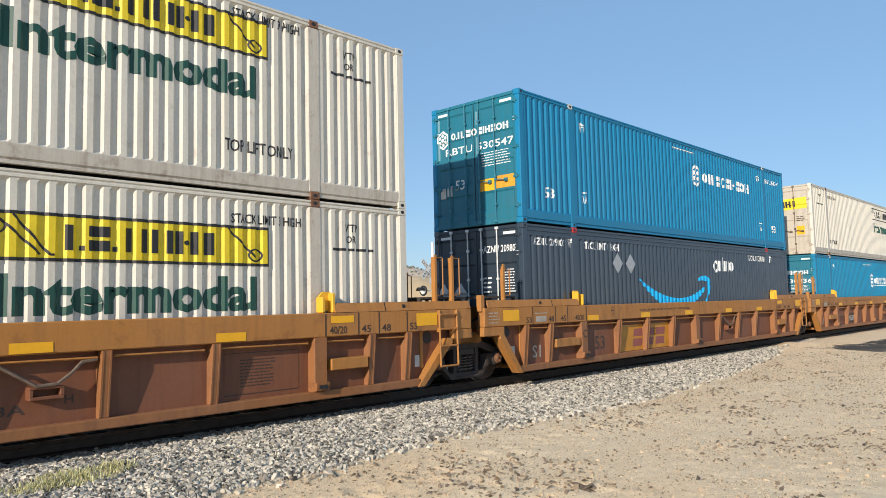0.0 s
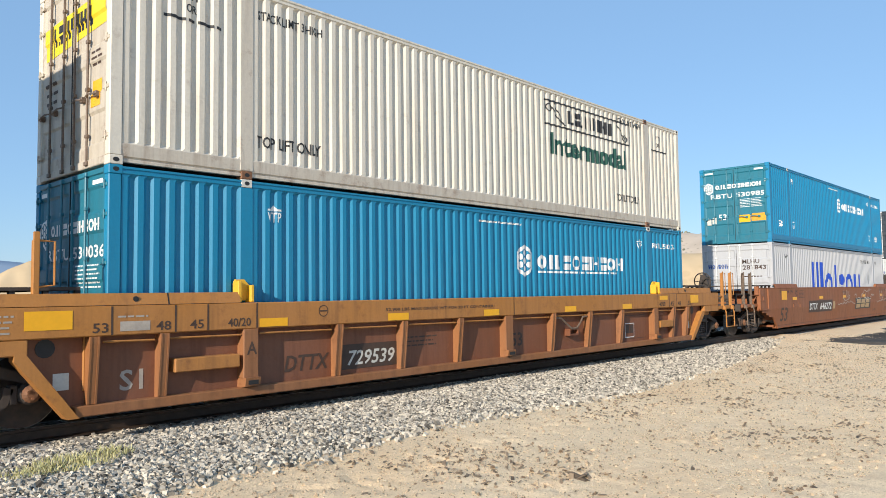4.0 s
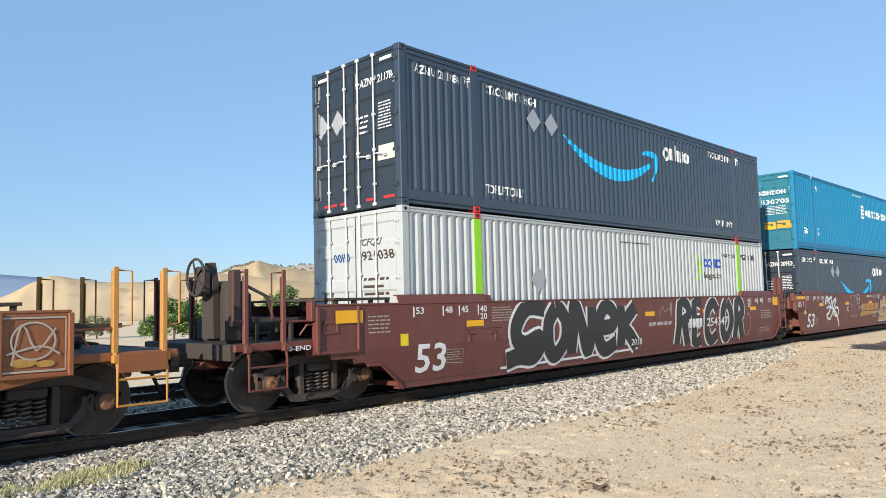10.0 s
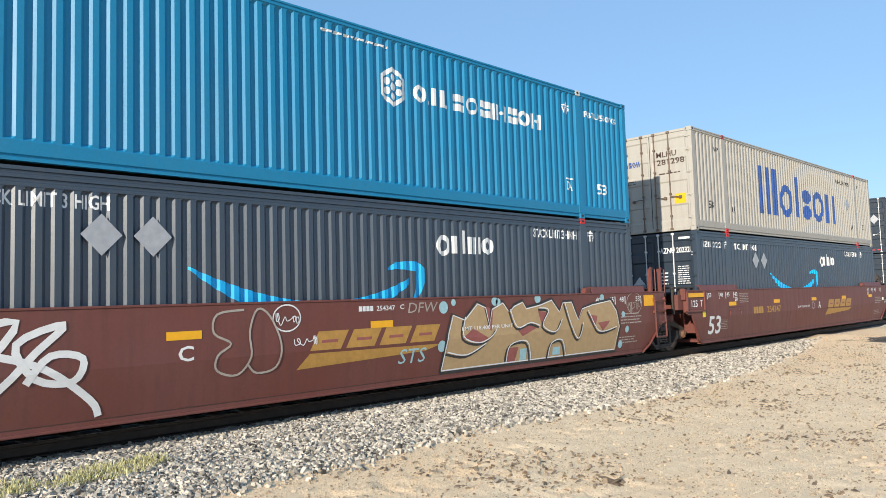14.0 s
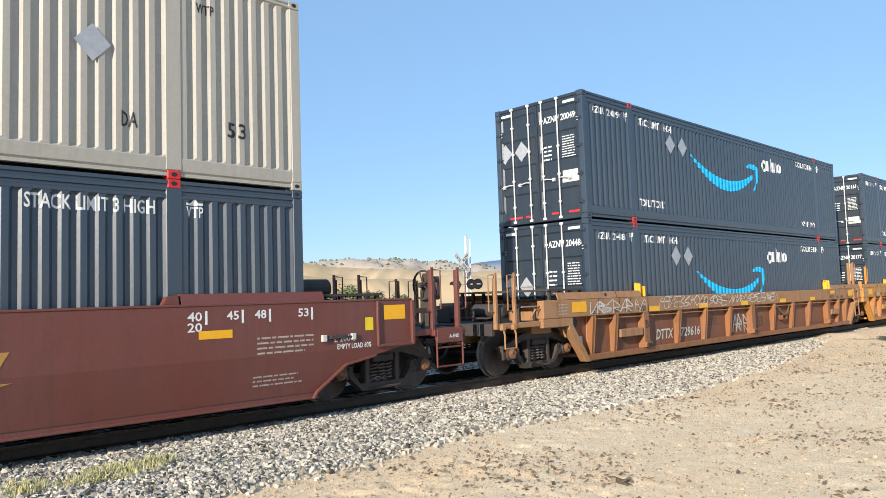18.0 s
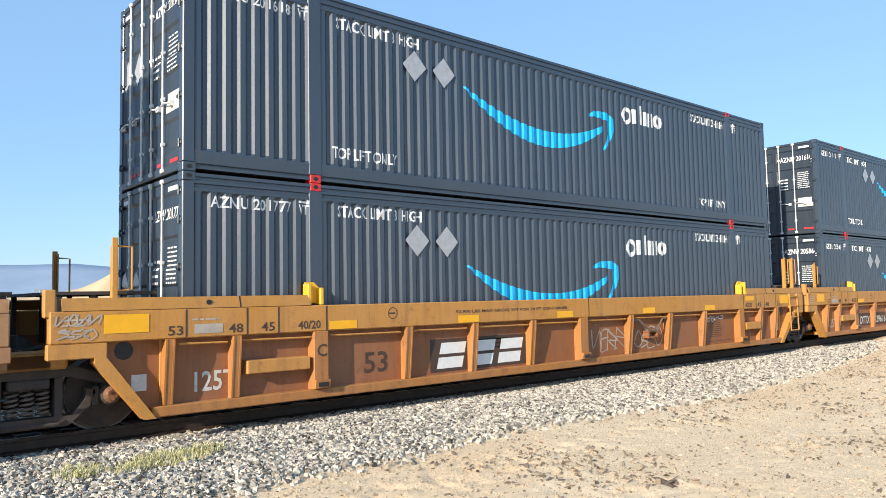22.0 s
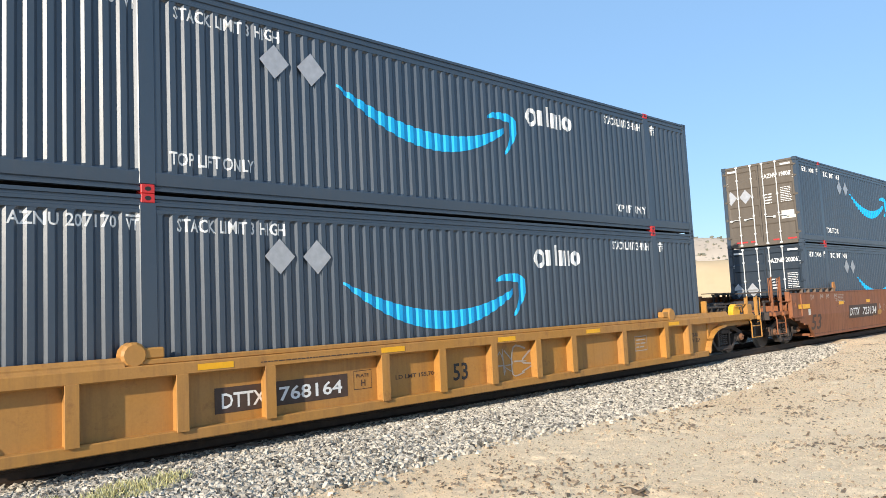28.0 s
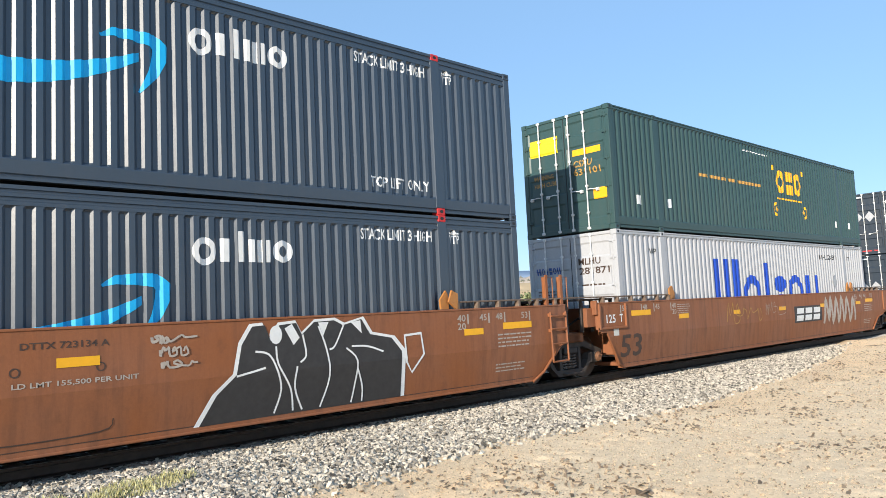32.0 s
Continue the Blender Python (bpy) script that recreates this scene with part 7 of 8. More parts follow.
def ground_height(x, y):
    """Height of the bare soil."""
    n = noise.noise(Vector((x * 0.35, y * 0.35, 3))) * 0.035 + noise.noise(Vector((x * 1.7, y * 1.7, 9))) * 0.012
    if 0 < x < 36 and y < 9.6:
        # rough trodden patches between smoother sandy ones
        patch = min(1.0, max(0.0, 0.45 + 1.5 * noise.noise(Vector((x * 0.42, y * 0.75, 21)))))
        near_stone = min(1.0, max(0.0, (edge(x) - 0.35 - y) / 0.6))
        n += patch * near_stone * (0.026 * noise.noise(Vector((x * 4.5, y * 4.5, 4))) + 0.019 * noise.noise(Vector((x * 10, y * 10, 6))))
    h = -0.30 + n
    if x > 22 and y > 4:
        k = min(1, (x - 22) / 7) * min(1, (y - 4) / 4)
        h += 0.13 * k
    if 26.4 < x < 29.5 and 8.4 < y < 9.5:
        h += 0.10 * (1 - abs(x - 28) / 1.6) if abs(x - 28) < 1.6 else 0
    if y > 30:
        h -= min(2.0, (y - 30) * 0.03)
    if y > 9.5:
        h -= 0.15
    return h


def ballast_height(x, y):
    e = edge(x)
    n = noise.noise(Vector((x * 0.9, y * 0.9, 1))) * 0.03 + noise.noise(Vector((x * 3, y * 3, 5))) * 0.015
    if y < 8.9:
        k = max(0.0, (y - e) / (8.9 - e))
        return -0.37 + 0.175 * min(1, k * 1.25) ** 0.7 + n * min(1, 3 * k)
    if y > 17.6:
        return -0.2 - (y - 17.6) * 0.35
    if y < 12.2:
        return -0.205 + n * 0.5
    return -0.24 + n


def soil(name, a, b, c, scale, spots, relief=0.7, grain=0.28):
    m, n, l, p = mat_base(name)
    co = n.new("ShaderNodeTexCoord").outputs["Object"]
    big, mid, fine = noise_node(n, l, co, 0.22 * scale, 5), noise_node(n, l, co, 2.4 * scale, 6, 0.7), noise_node(n, l, co, 38 * scale, 5, 0.75)
    col = mixc(n, l, ramp(n, l, big, 0.35, 0.68), a, b)
    col = mixc(n, l, mul(n, l, ramp(n, l, mid, 0.46, 0.74), 0.55), col, c)
    # brown speckles: the little shadows of dirt clumps, painted into the colour
    sp = noise_node(n, l, co, 26 * scale, 4, 0.6)
    col = mixc(n, l, mul(n, l, ramp(n, l, sp, 0.58, 0.70), spots), col, (0.34, 0.235, 0.14))
    col = mixc(n, l, grain, col, mixc(n, l, ramp(n, l, fine, 0.25, 0.6), (0.25, 0.22, 0.18), (1.0, 1.0, 1.0)), "MULTIPLY")
    l.new(col, p.inputs["Base Color"])
    p.inputs["Roughness"].default_value = 0.95
    p.inputs["Specular IOR Level"].default_value = 0.1
    bu = n.new("ShaderNodeBump")
    bu.inputs["Strength"].default_value, bu.inputs["Distance"].default_value = relief, 0.03
    l.new(mixc(n, l, 0.45, mid, fine), bu.inputs["Height"])
    l.new(bu.outputs[0], p.inputs["Normal"])
    return m


DIRT = soil("dry_sandy_dirt", (0.87, 0.655, 0.42), (0.89, 0.72, 0.50), (0.80, 0.565, 0.345), 1.0, 0.5, 0.9, 0.24)
# grit coloured very dark, so the shade in gaps between stones is painted in
GRIT = soil("gap_shade_grit", (0.070, 0.064, 0.058), (0.12, 0.11, 0.10), (0.05, 0.045, 0.04), 2.5, 0.6)


def grid_mesh(name, xs, ys, fn, mat):
    verts = [(x, y, fn(x, y)) for y in ys for x in xs]
    w = len(xs)
    faces = [(j * w + i, j * w + i + 1, (j + 1) * w + i + 1, (j + 1) * w + i) for j in range(len(ys) - 1) for i in range(w - 1)]
    me = bpy.data.meshes.new(name)
    me.from_pydata(verts, [], faces)
    me.polygons.foreach_set("use_smooth", [True] * len(faces))
    me.materials.append(mat)
    return new(name, me)


def steps(*spans):
    out = []
    for a, b, d in spans:
        n = max(1, round((b - a) / d))
        out += [a + (b - a) * i / n for i in range(n)]
    return out + [spans[-1][1]]


ground = grid_mesh("ground", steps((-3000, -200, 400), (-200, -20, 20), (-20, 0, 1.5), (0, 1.5, 0.3), (1.5, 12, 0.045), (12, 22, 0.09), (22, 36, 0.22), (36, 80, 2), (80, 300, 20), (300, 3500, 400)),
                   steps((-3000, -200, 400), (-200, -20, 20), (-20, 2, 1.5), (2, 7.3, 0.045), (7.3, 9.6, 0.22), (9.6, 40, 2), (40, 200, 15), (200, 3600, 300)), ground_height, DIRT)
tagged(ground, "dry sandy dirt beside the track", "ground", kind="structure")
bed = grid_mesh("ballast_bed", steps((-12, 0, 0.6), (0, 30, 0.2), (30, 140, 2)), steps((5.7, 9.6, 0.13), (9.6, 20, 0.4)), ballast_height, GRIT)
tagged(bed, "crushed stone bed under the rails, coloured dark as the shade between stones", "ballast", kind="structure")


def stone_mat(name, lo, hi):
    m, n, l, p = mat_base(name)
    g = n.new("ShaderNodeNewGeometry").outputs["Random Per Island"]
    co = n.new("ShaderNodeTexCoord").outputs["Object"]
    r = n.new("ShaderNodeValToRGB")
    r.color_ramp.elements[0].color, r.color_ramp.elements[1].color = (*lo, 1), (*hi, 1)
    e = r.color_ramp.elements.new(0.35)
    e.color = tuple(0.55 * a + 0.45 * b for a, b in zip(lo, hi)) + (1,)
    l.new(g, r.inputs[0])
    c = mixc(n, l, 0.35, r.outputs[0], mixc(n, l, ramp(n, l, noise_node(n, l, co, 30, 4), 0.3, 0.7), (0.4, 0.4, 0.4), (1.0, 1.0, 1.0)), "MULTIPLY")
    l.new(c, p.inputs["Base Color"])
    p.inputs["Roughness"].default_value = 0.85
    return m


STONE = stone_mat("crushed_grey_stone", (0.050, 0.045, 0.038), (0.72, 0.645, 0.53))
PEBBLE = stone_mat("sandy_pebbles", (0.15, 0.10, 0.06), (0.64, 0.49, 0.33))
CLOD = stone_mat("dark_twigs", (0.075, 0.055, 0.038), (0.30, 0.22, 0.145))


def scatter(name, pts, sizes, mat, seed, flat=0.9, long=1.0):
    """Many angular stones in one mesh; each is a jittered eight-cornered lump."""
    r = np.random.RandomState(seed)
    n = len(pts)
    base = np.array([(-1, -1, -1), (1, -1, -1), (1, 1, -1), (-1, 1, -1), (-1, -1, 1), (1, -1, 1), (1, 1, 1), (-1, 1, 1)], float)
    base[4:, :2] *= 0.68
    quads = np.array([(3, 2, 1, 0), (4, 5, 6, 7), (0, 1, 5, 4), (1, 2, 6, 5), (2, 3, 7, 6), (3, 0, 4, 7)])
    v = base[None] * (1 + 0.5 * r.uniform(-1, 1, (n, 8, 3)))
    v = v * (np.array(sizes)[:, None] * r.uniform(0.7, 1.2, (n, 3)) * np.array((long, 1, flat)))[:, None]
    ang, tilt = r.uniform(0, 2 * np.pi, n), r.uniform(-0.9, 0.9, n)
    ct, st = np.cos(tilt)[:, None], np.sin(tilt)[:, None]
    x, z = v[..., 0] * ct - v[..., 2] * st, v[..., 0] * st + v[..., 2] * ct
    ca, sa = np.cos(ang)[:, None], np.sin(ang)[:, None]
    w = np.stack([x * ca - v[..., 1] * sa, x * sa + v[..., 1] * ca, z], -1) + np.array(pts)[:, None]
    f = (quads[None] + 8 * np.arange(n)[:, None, None]).reshape(-1)
    me = bpy.data.meshes.new(name)
    me.vertices.add(8 * n)
    me.vertices.foreach_set("co", w.reshape(-1))
    me.loops.add(24 * n)
    me.loops.foreach_set("vertex_index", f.astype(np.int32))
    me.polygons.add(6 * n)
    me.polygons.foreach_set("loop_start", np.arange(0, 24 * n, 4, dtype=np.int32))
    me.update(calc_edges=True)
    me.validate()
    me.shade_flat()
    me.materials.append(mat)
    return new(name, me)


rng = np.random.RandomState(7)
pts, sizes = [], []
for x0, x1, dens, sz in ((-1, 13, 950, 0.0245), (13, 30, 640, 0.023), (30, 60, 40, 0.05)):
    for yy0, yy1 in ((6.0, 9.75), (13.0, 17.5)):
        n = int((x1 - x0) * (yy1 - yy0) * dens * (1.0 if yy0 < 10 else 0.25))
        xs, ys = rng.uniform(x0, x1, n), rng.uniform(yy0, yy1, n)
        for x, y in zip(xs, ys):
            e = edge(x)
            over = y - e
            if over < (-0.3 if x < 12 else -0.12) or (over < 0.2 and rng.uniform() > 0.03 + (over + 0.3) ** 2 * 2.6) or (x > 28.5 and y < 10):
                continue
            z = max(ballast_height(x, y), ground_height(x, y) if y < 9 else -9)
            pts.append((x, y, z + 0.008))
            sizes.append(sz * rng.uniform(0.55, 1.35))
ballast = scatter("ballast_stones", pts, sizes, STONE, 3)
tagged(ballast, "crushed light grey ballast stones heaped beside the rails", "ballast", kind="stuff")

pts, sizes = [], []
for _ in range(42000):
    x, y = rng.uniform(1.5, 30) ** 1.0, rng.uniform(2.0, 9.0)
    if y < edge(x) + 0.2 and rng.uniform() < 0.75 + 0.5 * noise.noise(Vector((x * 0.8, y * 0.8, 2))):
        pts.append((x, y, ground_height(x, y) + 0.002))
        sizes.append(rng.choice([0.005, 0.007, 0.011, 0.017], p=[0.34, 0.36, 0.25, 0.05]))
pebbles = scatter("pebbles", pts, sizes, PEBBLE, 4)
tagged(pebbles, "small sandy pebbles strewn over the dirt", "pebbles", kind="stuff")
pts, sizes = [], []
for _ in range(22000):
    x, y = rng.uniform(2, 26), rng.uniform(2.2, 8.0)
    k = noise.noise(Vector((x * 0.55, y * 0.9, 7))) + 0.6 * noise.noise(Vector((x * 2.1, y * 2.6, 17)))
    if y < edge(x) - 0.25 and rng.uniform() < 0.16 + 1.2 * k:
        pts.append((x, y, ground_height(x, y) + 0.004))
        sizes.append(0.004 + 0.018 * rng.uniform() ** 2.2)
pts += [(6.33 + dx, 4.08 + dy, -0.285) for dx, dy in ((0, 0), (0.05, 0.03), (-0.05, 0.02), (0.1, -0.02))]
sizes += [0.045, 0.035, 0.03, 0.025]
litter = scatter("plant_litter", pts, sizes, CLOD, 5, 0.35, 2.2)
tagged(litter, "dark dry twigs and plant litter on the dirt", "plant litter", kind="stuff")


# ---- weeds and trees ----
def leaf_mat(name, lo, hi):
    m, n, l, p = mat_base(name)
    g = n.new("ShaderNodeNewGeometry").outputs["Random Per Island"]
    c = mixc(n, l, g, lo, hi)
    l.new(c, p.inputs["Base Color"])
    p.inputs["Roughness"].default_value = 0.7
    return m


WEED = leaf_mat("dry_green_blades", (0.36, 0.34, 0.13), (0.72, 0.66, 0.36))
LEAF = leaf_mat("green_leaves", (0.045, 0.10, 0.02), (0.17, 0.27, 0.07))
OLIVE = leaf_mat("olive_leaves", (0.09, 0.12, 0.05), (0.24, 0.26, 0.12))
BARK = plain("grey_bark", (0.16, 0.12, 0.09), 0.9, 0.0, 0.4)


def blades(name, cx, cy, rx, ry, n, hmax, seed):
    r = np.random.RandomState(seed)
    v, f = [], []
    for i in range(n):
        a, q = r.uniform(0, 2 * np.pi), r.uniform(0, 1) ** 0.6
        x, y = cx + rx * q * math.cos(a), cy + ry * q * math.sin(a)
        z = ballast_height(x, y) - 0.01
        h, d, w = hmax * r.uniform(0.3, 1), r.uniform(0, 2 * np.pi), r.uniform(0.004, 0.009)
        lean = r.uniform(0.2, 0.9) * h
        dx, dy = math.cos(d), math.sin(d)
        k = len(v)
        v += [(x - dy * w, y + dx * w, z), (x + dy * w, y - dx * w, z), (x + dx * lean * .5 + dy * w * .6, y + dy * lean * .5 - dx * w * .6, z + h * .7), (x + dx * lean * .5 - dy * w * .6, y + dy * lean * .5 + dx * w * .6, z + h * .7), (x + dx * lean, y + dy * lean, z + h)]
        f += [(k, k + 1, k + 2, k + 3), (k + 3, k + 2, k + 4)]
    me = bpy.data.meshes.new(name)
    me.from_pydata(v, [], f)
    me.materials.append(WEED)
    return new(name, me)


for i, (cx, cy, rx, ry, n) in enumerate(((3.10, 8.28, 0.46, 0.30, 1100), (3.55, 8.4, 0.20, 0.20, 300), (2.6, 8.15, 0.25, 0.18, 330), (2.15, 8.3, 0.26, 0.26, 480))):
    tagged(blades("weed_patch", cx, cy, rx, ry, n, 0.12, 11 + i), "patch of pale green weeds growing through the stones", "weeds", kind="stuff")


def tree(x, y, h, spread, seed, mat, label, z0=-0.6):
    r = np.random.RandomState(seed)
    t = new("tree")
    t.location = (x, y, z0)
    tagged(t, label, "tree", "trees beyond the track")
    bm = bmesh.new()
    tips = []
    tube(bm, [(0, 0, -0.3), (0.05 * h * .3, 0, 0.22 * h), (0.0, 0.03 * h, 0.42 * h)], 0.03 * h, 7)
    for i in range(9):
        a, b = r.uniform(0, 6.28), r.uniform(0.15, 0.4) * h
        tip = (spread * r.uniform(0.35, 0.85) * math.cos(a), spread * r.uniform(0.35, 0.85) * math.sin(a), h * r.uniform(0.45, 0.9))
        tube(bm, [(0, 0, b), (tip[0] * 0.5, tip[1] * 0.5, b + (tip[2] - b) * 0.6), tip], 0.011 * h, 5)
        tips.append(tip)
    part("trunk", bm, BARK, t)
    v = []
    for i in range(46):
        if i < len(tips):
            c = tips[i]
        else:
            a, q = r.uniform(0, 6.28), r.uniform(0.1, 1) ** 0.5
            c = (spread * q * math.cos(a), spread * q * math.sin(a), h * (0.2 + 0.72 * r.uniform(0, 1) * (1 - 0.45 * q * q)))
        cr = h * r.uniform(0.10, 0.19)
        d = r.normal(size=(105, 3))
        d /= np.linalg.norm(d, axis=1)[:, None]
        p = np.array(c) + d * (cr * r.uniform(0.5, 1.05, 105))[:, None]
        u = np.cross(d + r.normal(size=(105, 3)) * 0.6, (0, 0, 1.0))
        u /= np.linalg.norm(u, axis=1)[:, None] + 1e-6
        sz = (h * r.uniform(0.022, 0.042, 105))[:, None]
        w = np.cross(d, u) * 0.6 * sz
        v.append(np.stack([p - u * sz, p + w, p + u * sz, p - w], 1).reshape(-1, 3))
    v = np.concatenate(v)
    f = np.arange(len(v)).reshape(-1, 4).tolist()
    me = bpy.data.meshes.new("crown")
    me.from_pydata(v.tolist(), [], f)
    link_mesh("crown", me, mat, t)


def polar(az, dist):
    return dist * math.sin(radians(az)), dist * math.cos(radians(az))


for i, (az, dist, el, sp, mat) in enumerate(((25.6, 95, 0.85, 2.3, LEAF), (27.0, 97, 1.08, 2.6, LEAF), (28.3, 96, 0.80, 2.2, LEAF), (24.2, 99, -0.25, 1.6, LEAF), (33.6, 105, 1.70, 1.5, LEAF), (32.7, 107, 1.20, 1.3, LEAF), (30.4, 110, 0.55, 2.0, OLIVE), (36.5, 112, 1.25, 1.9, OLIVE), (35.2, 112, 0.8, 1.8, OLIVE), (38.6, 115, 0.75, 2.2, OLIVE), (20.5, 120, -0.2, 2.4, OLIVE), (12.0, 108, 0.2, 3.2, OLIVE), (15.8, 112, -0.45, 2.4, OLIVE), (17.4, 115, -0.7, 2.0, OLIVE), (40.6, 120, 0.6, 2.4, OLIVE), (50.5, 105, 1.6, 3.6, OLIVE), (53.0, 100, 1.4, 3.4, OLIVE), (51.6, 108, 1.0, 3.0, LEAF))):
    x, y = polar(az, dist)
    z = ground_height(x, y)
    tree(x, y, (1.56 + dist * math.tan(radians(el)) - z) / 0.96, sp, 30 + i, mat, "leafy green roadside tree" if mat is LEAF else "dusty olive green roadside tree", z)

# ---- hills ----
HAZ = [-60, 0, 8, 11.9, 15, 18.3, 22.5, 24.5, 26.6, 29, 31.7, 33.7, 35.2, 40, 44, 46.5, 50, 52.4, 54.2, 57, 60.5, 66, 75, 120]
HEL = [0.6, 0.4, 0.2, 0.2, 0.5, 1.0, 1.2, 1.5, 2.0, 2.4, 3.1, 3.05, 3.2, 3.25, 2.8, 2.45, 2.5, 2.85, 3.6, 4.25, 4.55, 4.2, 3.6, 2.0]


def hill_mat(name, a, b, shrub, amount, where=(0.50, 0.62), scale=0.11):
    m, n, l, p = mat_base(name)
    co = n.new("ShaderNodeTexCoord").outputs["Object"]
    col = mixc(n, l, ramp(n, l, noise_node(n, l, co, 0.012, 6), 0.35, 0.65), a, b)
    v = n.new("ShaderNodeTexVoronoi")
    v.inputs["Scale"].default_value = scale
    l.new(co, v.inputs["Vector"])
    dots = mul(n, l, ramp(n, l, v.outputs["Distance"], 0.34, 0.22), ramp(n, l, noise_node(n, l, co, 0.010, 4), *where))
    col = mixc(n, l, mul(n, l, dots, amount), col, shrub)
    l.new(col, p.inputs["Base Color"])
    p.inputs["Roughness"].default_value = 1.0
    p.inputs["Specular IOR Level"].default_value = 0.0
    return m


def hill_range(name, mat, label, azs, rads, crest_r, crest, amp, seed, scale):
    def height(az, rr):
        x, y = polar(az, rr)
        top = math.tan(radians(crest(az))) * crest_r + EYE[2]
        k = (rr - rads[0]) / (crest_r - rads[0])
        s = k * k * (3 - 2 * k) if k < 1 else max(0.0, 1 - (rr - crest_r) / (rads[-1] - crest_r))
        # spurs run down towards the eye, with steep gullies between them
        a = az + 2.2 * noise.noise(Vector((x * scale * 0.6, y * scale * 0.6, seed + 9)))
        spur = 1.0 - 2.0 * abs(noise.noise(Vector((radians(a) * crest_r * scale, rr * scale * 0.28, seed))))
        fine = 1.0 - 2.0 * abs(noise.noise(Vector((radians(a) * crest_r * scale * 2.7, rr * scale * 0.8, seed + 4))))
        z = -2.5 + (top + 2.5) * s + amp * s * (1 - s * 0.90) * (spur * 1.1 + fine * 0.45 - 0.55) * 2
        return x, y, z
    verts = [height(az, rr) for rr in rads for az in azs]
    w = len(azs)
    faces = [(j * w + i, j * w + i + 1, (j + 1) * w + i + 1, (j + 1) * w + i) for j in range(len(rads) - 1) for i in range(w - 1)]
    me = bpy.data.meshes.new(name)
    me.from_pydata(verts, [], faces)
    me.polygons.foreach_set("use_smooth", [True] * len(faces))
    me.materials.append(mat)
    tagged(new(name, me), label, "hills", kind="structure")
    return height


GOLD = hill_mat("dry_golden_grass", (0.50, 0.365, 0.215), (0.59, 0.45, 0.285), (0.22, 0.17, 0.09), 0.35)
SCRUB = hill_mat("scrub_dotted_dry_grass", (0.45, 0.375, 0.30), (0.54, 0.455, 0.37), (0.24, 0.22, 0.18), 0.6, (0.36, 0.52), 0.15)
# the blue of the far ridge is air haze painted into its base colour
FAR = hill_mat("haze_tinted_slopes", (0.27, 0.345, 0.44), (0.30, 0.375, 0.47), (0.25, 0.31, 0.40), 0.3)
FAZ = [-60, 8, 11.9, 14.5, 16, 17.5, 18.5, 19.8, 22.1, 23.8, 26.2, 28, 29.1, 31.2, 33, 37, 40.9, 42.2, 43.5, 45, 47.8, 51.2, 53.5, 55.5, 60, 70, 120]
FEL = [0.4, 0.3, 0.45, 1.1, 1.76, 2.56, 2.5, 2.24, 2.03, 2.07, 2.69, 2.72, 2.6, 2.4, 2.1, 1.75, 1.7, 1.5, 1.75, 1.9, 1.45, 1.35, 2.15, 2.55, 2.9, 2.4, 1.0]
MAZ = [-60, 20, 26, 28.5, 29.7, 30.6, 31.6, 32.5, 33.1, 36, 40, 44, 50, 60, 120]
MEL = [0.0, 0.5, 1.6, 2.5, 2.96, 3.20, 3.5, 3.27, 3.0, 2.6, 2.4, 2.1, 1.8, 2.2, 0.8]
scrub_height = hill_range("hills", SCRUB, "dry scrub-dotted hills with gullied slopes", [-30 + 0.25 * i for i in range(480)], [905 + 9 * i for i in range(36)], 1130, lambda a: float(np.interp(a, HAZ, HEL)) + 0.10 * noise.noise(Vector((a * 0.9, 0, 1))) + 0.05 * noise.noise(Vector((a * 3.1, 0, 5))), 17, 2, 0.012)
peak_height = hill_range("golden_hill", GOLD, "golden dry grass hill with a rounded peak", [10 + 0.2 * i for i in range(300)], [560 + 6 * i for i in range(34)], 700, lambda a: float(np.interp(a, MAZ, MEL)), 10, 12, 0.016)
hill_range("foothills", GOLD, "smooth golden dry grass foothills", [-30 + 0.22 * i for i in range(540)], [335 + 2.5 * i for i in range(34)], 390, lambda a: float(np.interp(a, FAZ, FEL)), 4.2, 8, 0.030)
hill_range("distant_ridge", FAR, "distant mountain ridge with blue haze painted into its colour", [-60 + 1.0 * i for i in range(170)], [2300, 2500, 2700, 2900, 3100], 2900, lambda a: 2.35 + 0.35 * math.sin(radians(a * 9 + 20)) + 0.15 * math.sin(radians(a * 31)), 30, 5, 0.002)

# oaks and brush dotted over the slopes
pts, sizes = [], []
for _ in range(120):
    az = rng.uniform(28.6, 31.3)
    x, y, z = peak_height(az, rng.uniform(684, 703))
    pts.append((x, y, z + 0.5))
    sizes.append(rng.uniform(0.6, 1.5))
for _ in range(1500):
    az, rr = rng.uniform(8, 66), rng.uniform(1010, 1150)
    if noise.noise(Vector((az * 0.55, rr * 0.012, 3))) > rng.uniform(-0.35, 0.45) or (rr > 1118 and rng.uniform() < 0.5):
        x, y, z = scrub_height(az, rr)
        pts.append((x, y, z + 0.8))
        sizes.append(rng.uniform(0.9, 2.4))
brush = scatter("hillside_brush", pts, sizes, leaf_mat("far_oak_leaves", (0.13, 0.13, 0.09), (0.22, 0.21, 0.16)), 8, 0.8)
tagged(brush, "dark oaks and brush dotted over the dry hills", "brush", kind="stuff")

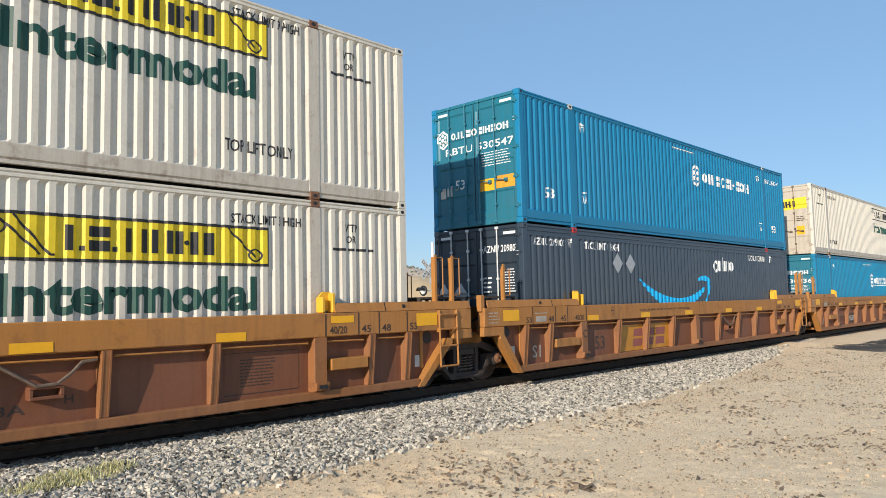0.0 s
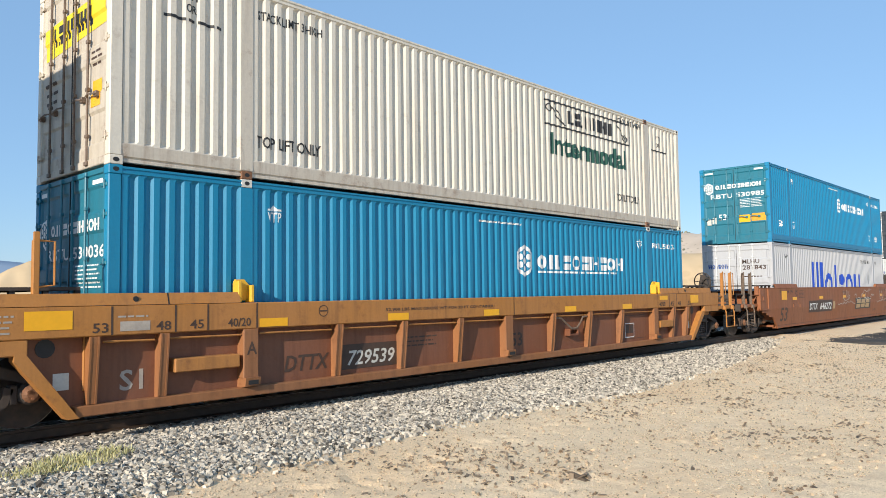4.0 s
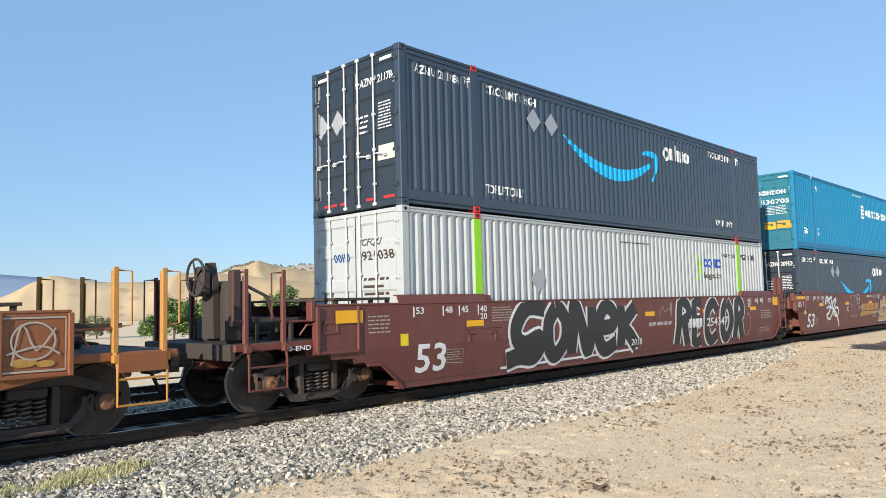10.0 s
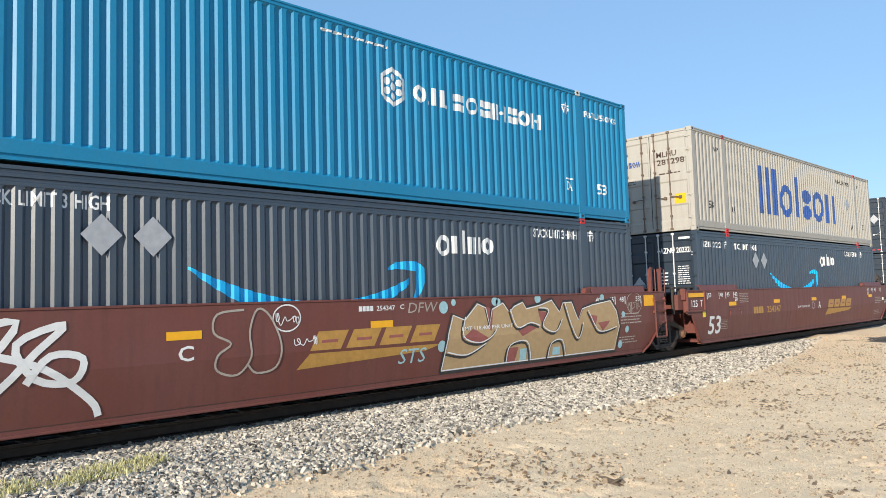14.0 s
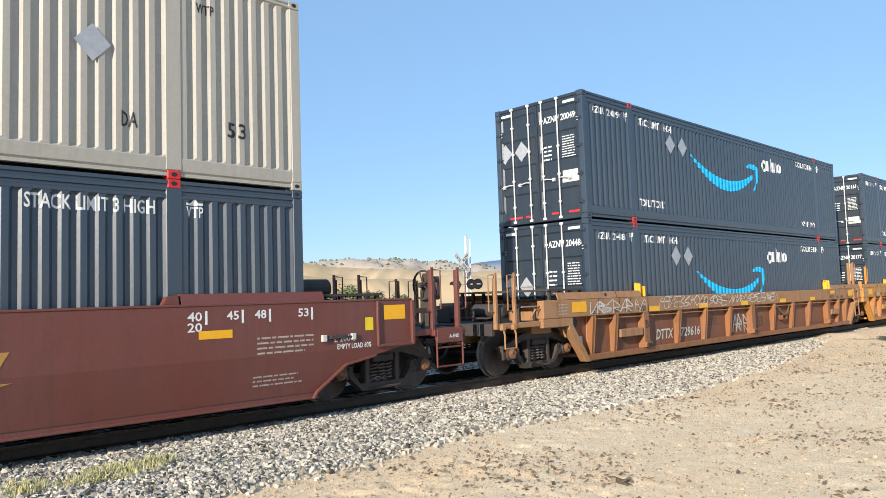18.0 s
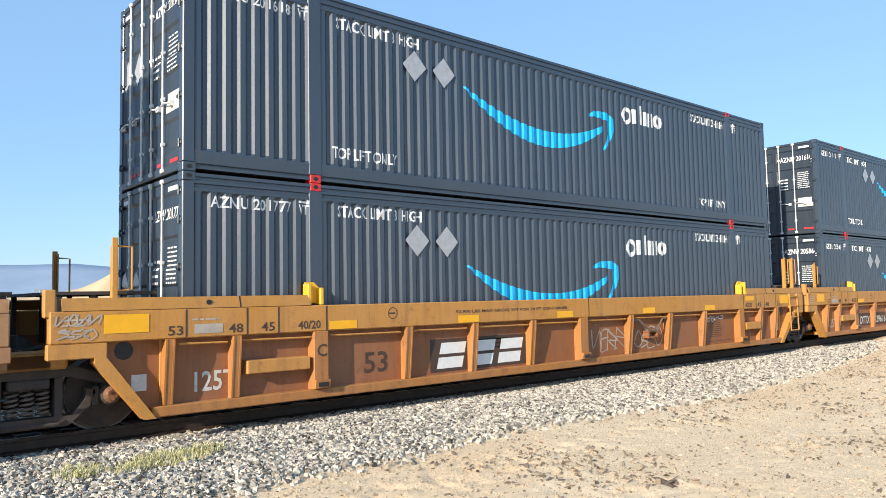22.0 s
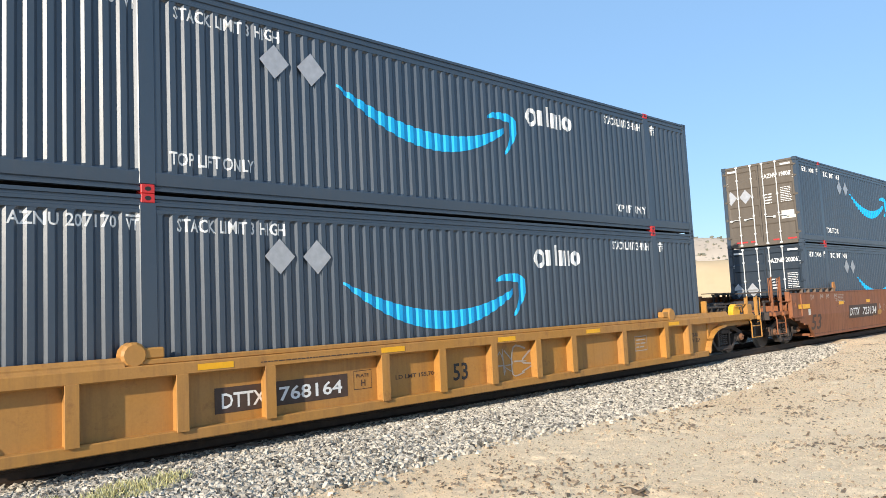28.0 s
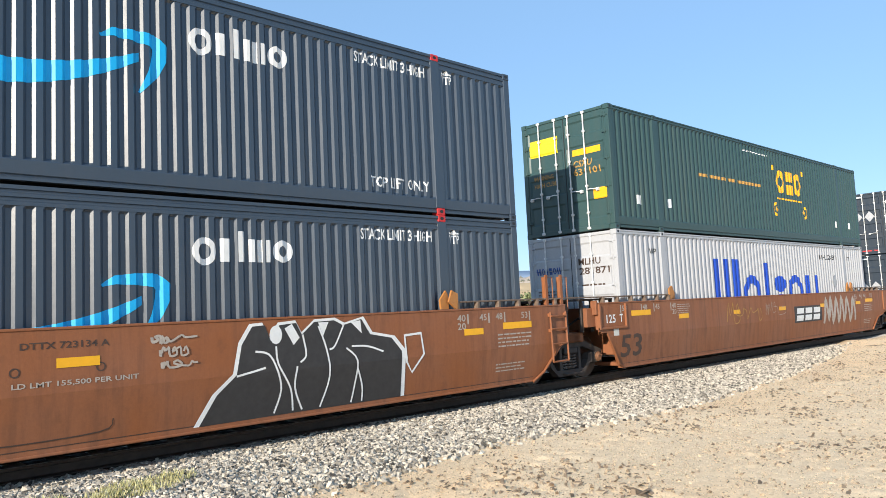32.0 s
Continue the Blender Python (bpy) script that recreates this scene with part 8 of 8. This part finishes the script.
# ---- masts ----
def mast(az, dist, h, arms):
    x, y = polar(az, dist)
    m = new("light_mast")
    m.location = (x, y, -2.3)
    tagged(m, "slender grey steel mast standing beyond the track", "mast")
    bm = bmesh.new()
    tube(bm, [(0, 0, 0), (0, 0, h)], 0.10, 8)
    part("pole", bm, M["rod"], m)
    for z, w in arms:
        bm = bmesh.new()
        box(bm, -w, w, -0.06, 0.06, h * z - 0.12, h * z + 0.12, 0.02)
        part("cross_arm", bm, M["rod"], m)


mast(11.9, 105, 5.6, ((0.99, 0.7),))


# ---- level crossing signal ----
def crossing_signal(x, y, top):
    z0 = ground_height(x, y)
    g = new("crossing_signal")
    g.location = (x, y, z0)
    tagged(g, "white level crossing signal with a crossbuck and dark round lamps", "crossing signal")
    h = top - z0
    bm = bmesh.new()
    tube(bm, [(0, 0, 0), (0, 0, h)], 0.075, 10)
    part("mast", bm, M["rod_w"], g)
    bm = bmesh.new()
    tube(bm, [(0.12, -0.10, 1.4), (0.16, -0.13, h - 0.15)], 0.035, 6)
    part("gate_arm", bm, M["w"], g, "raised white gate arm")
    bm = bmesh.new()
    box(bm, -0.40, 0.22, -0.28, 0.28, 1.35, 1.95, 0.06)
    part("gate_housing", bm, M["rod"], g)
    bm = bmesh.new()
    box(bm, -0.35, 0.35, -0.35, 0.35, -0.2, 0.25, 0.03)
    part("base", bm, M["rod"], g)
    zc = h - 1.30
    for i, (tilt, text) in enumerate(((1, "RAILROAD"), (-1, "CROSSING"))):
        bm = bmesh.new()
        box(bm, -0.62, 0.62, -0.006, 0.006, -0.115, 0.115, 0)
        d = Vector((0, -1, tilt)).normalized()
        e = Vector((0, tilt, 1)).normalized()
        off = -0.30 - 0.016 * i
        for v in bm.verts:
            v.co = Vector((off - v.co.y, 0, zc)) + d * v.co.x + e * v.co.z
        bmesh.ops.recalc_face_normals(bm, faces=bm.faces)
        # grey instead of white: the blades' shaded look is put into their colour
        blade = part("crossbuck_blade", bm, M["rod"], g)
        for s0, s1, tt in ((-0.56, -0.12, text[:4]), (0.12, 0.56, text[4:])):
            marking("lettering", None, words(tt, s0, -0.075, s1, 0.075), M["k"], blade, lambda u, v, d=d, e=e, off=off: Vector((off - 0.009, 0, zc)) + d * u + e * v)
    bm = bmesh.new()
    tube(bm, [(-0.05, 0.62, 2.62), (-0.05, -0.95, 2.62)], 0.035, 6)
    part("cross_arm", bm, M["rod"], g)
    bm = bmesh.new()
    box(bm, -0.16, 0.12, -0.14, 0.14, h - 2.05, h - 1.75, 0.03)
    part("bell", bm, M["rod"], g)
    for y0, (dx, dy) in ((0.52, (-1, 0)), (-0.42, (0.35, 0.94)), (-0.85, (0.35, 0.94))):
        f, sd = Vector((dx, dy, 0)), Vector((-dy, dx, 0))
        c = Vector((-0.05, y0, 2.62)) + f * 0.12
        lamp = None
        for nm, r0, r1, a, b, mt in (("backboard", 0.0, 0.26, 0.0, 0.03, "black"), ("lens", 0.0, 0.17, 0.03, 0.06, "rod_w")):
            bm = bmesh.new()
            disc(bm, 0, a, b, 0, [(0, r1), (1, r1)], 20)
            for v in bm.verts:
                v.co = c + f * v.co.y + sd * v.co.x + Vector((0, 0, v.co.z))
            bmesh.ops.recalc_face_normals(bm, faces=bm.faces)
            ob = part(nm, bm, M[mt], lamp or g)
            lamp = lamp or ob
        bm = bmesh.new()
        n = 12
        for q0, q1 in ((0.03, 0.36),):
            ro = [[bm.verts.new(c + f * q + sd * (rr * math.cos(math.pi * k / n)) + Vector((0, 0, rr * math.sin(math.pi * k / n)))) for k in range(n + 1)] for rr, q in ((0.17, q0), (0.17, q1), (0.155, q1), (0.155, q0))]
            for p0, p1 in zip(ro, ro[1:] + ro[:1]):
                for k in range(n):
                    bm.faces.new((p0[k], p0[k + 1], p1[k + 1], p1[k]))
        bmesh.ops.recalc_face_normals(bm, faces=bm.faces)
        part("visor", bm, M["black"], lamp)


crossing_signal(*polar(46.0, 36), EYE[2] + 36 * math.tan(radians(4.85)))


# ---- movement ----
def motions():
    for thing, start, z in MOVING:
        walk(thing, [(t, pose(start - run, YC, z)) for t, run in RUN])
    # wheels roll without slipping
    ts = [i * 0.08 for i in range(int(32 / 0.08) + 1)]
    runs = np.interp(ts, [a for a, b in RUN], [b for a, b in RUN])
    for w, ax in WHEELSETS:
        walk(w, [(t, pose(ax, 0, WHEEL_R, 0, -math.degrees(r / WHEEL_R) % 360, 0)) for t, r in zip(ts, runs)])


motions()
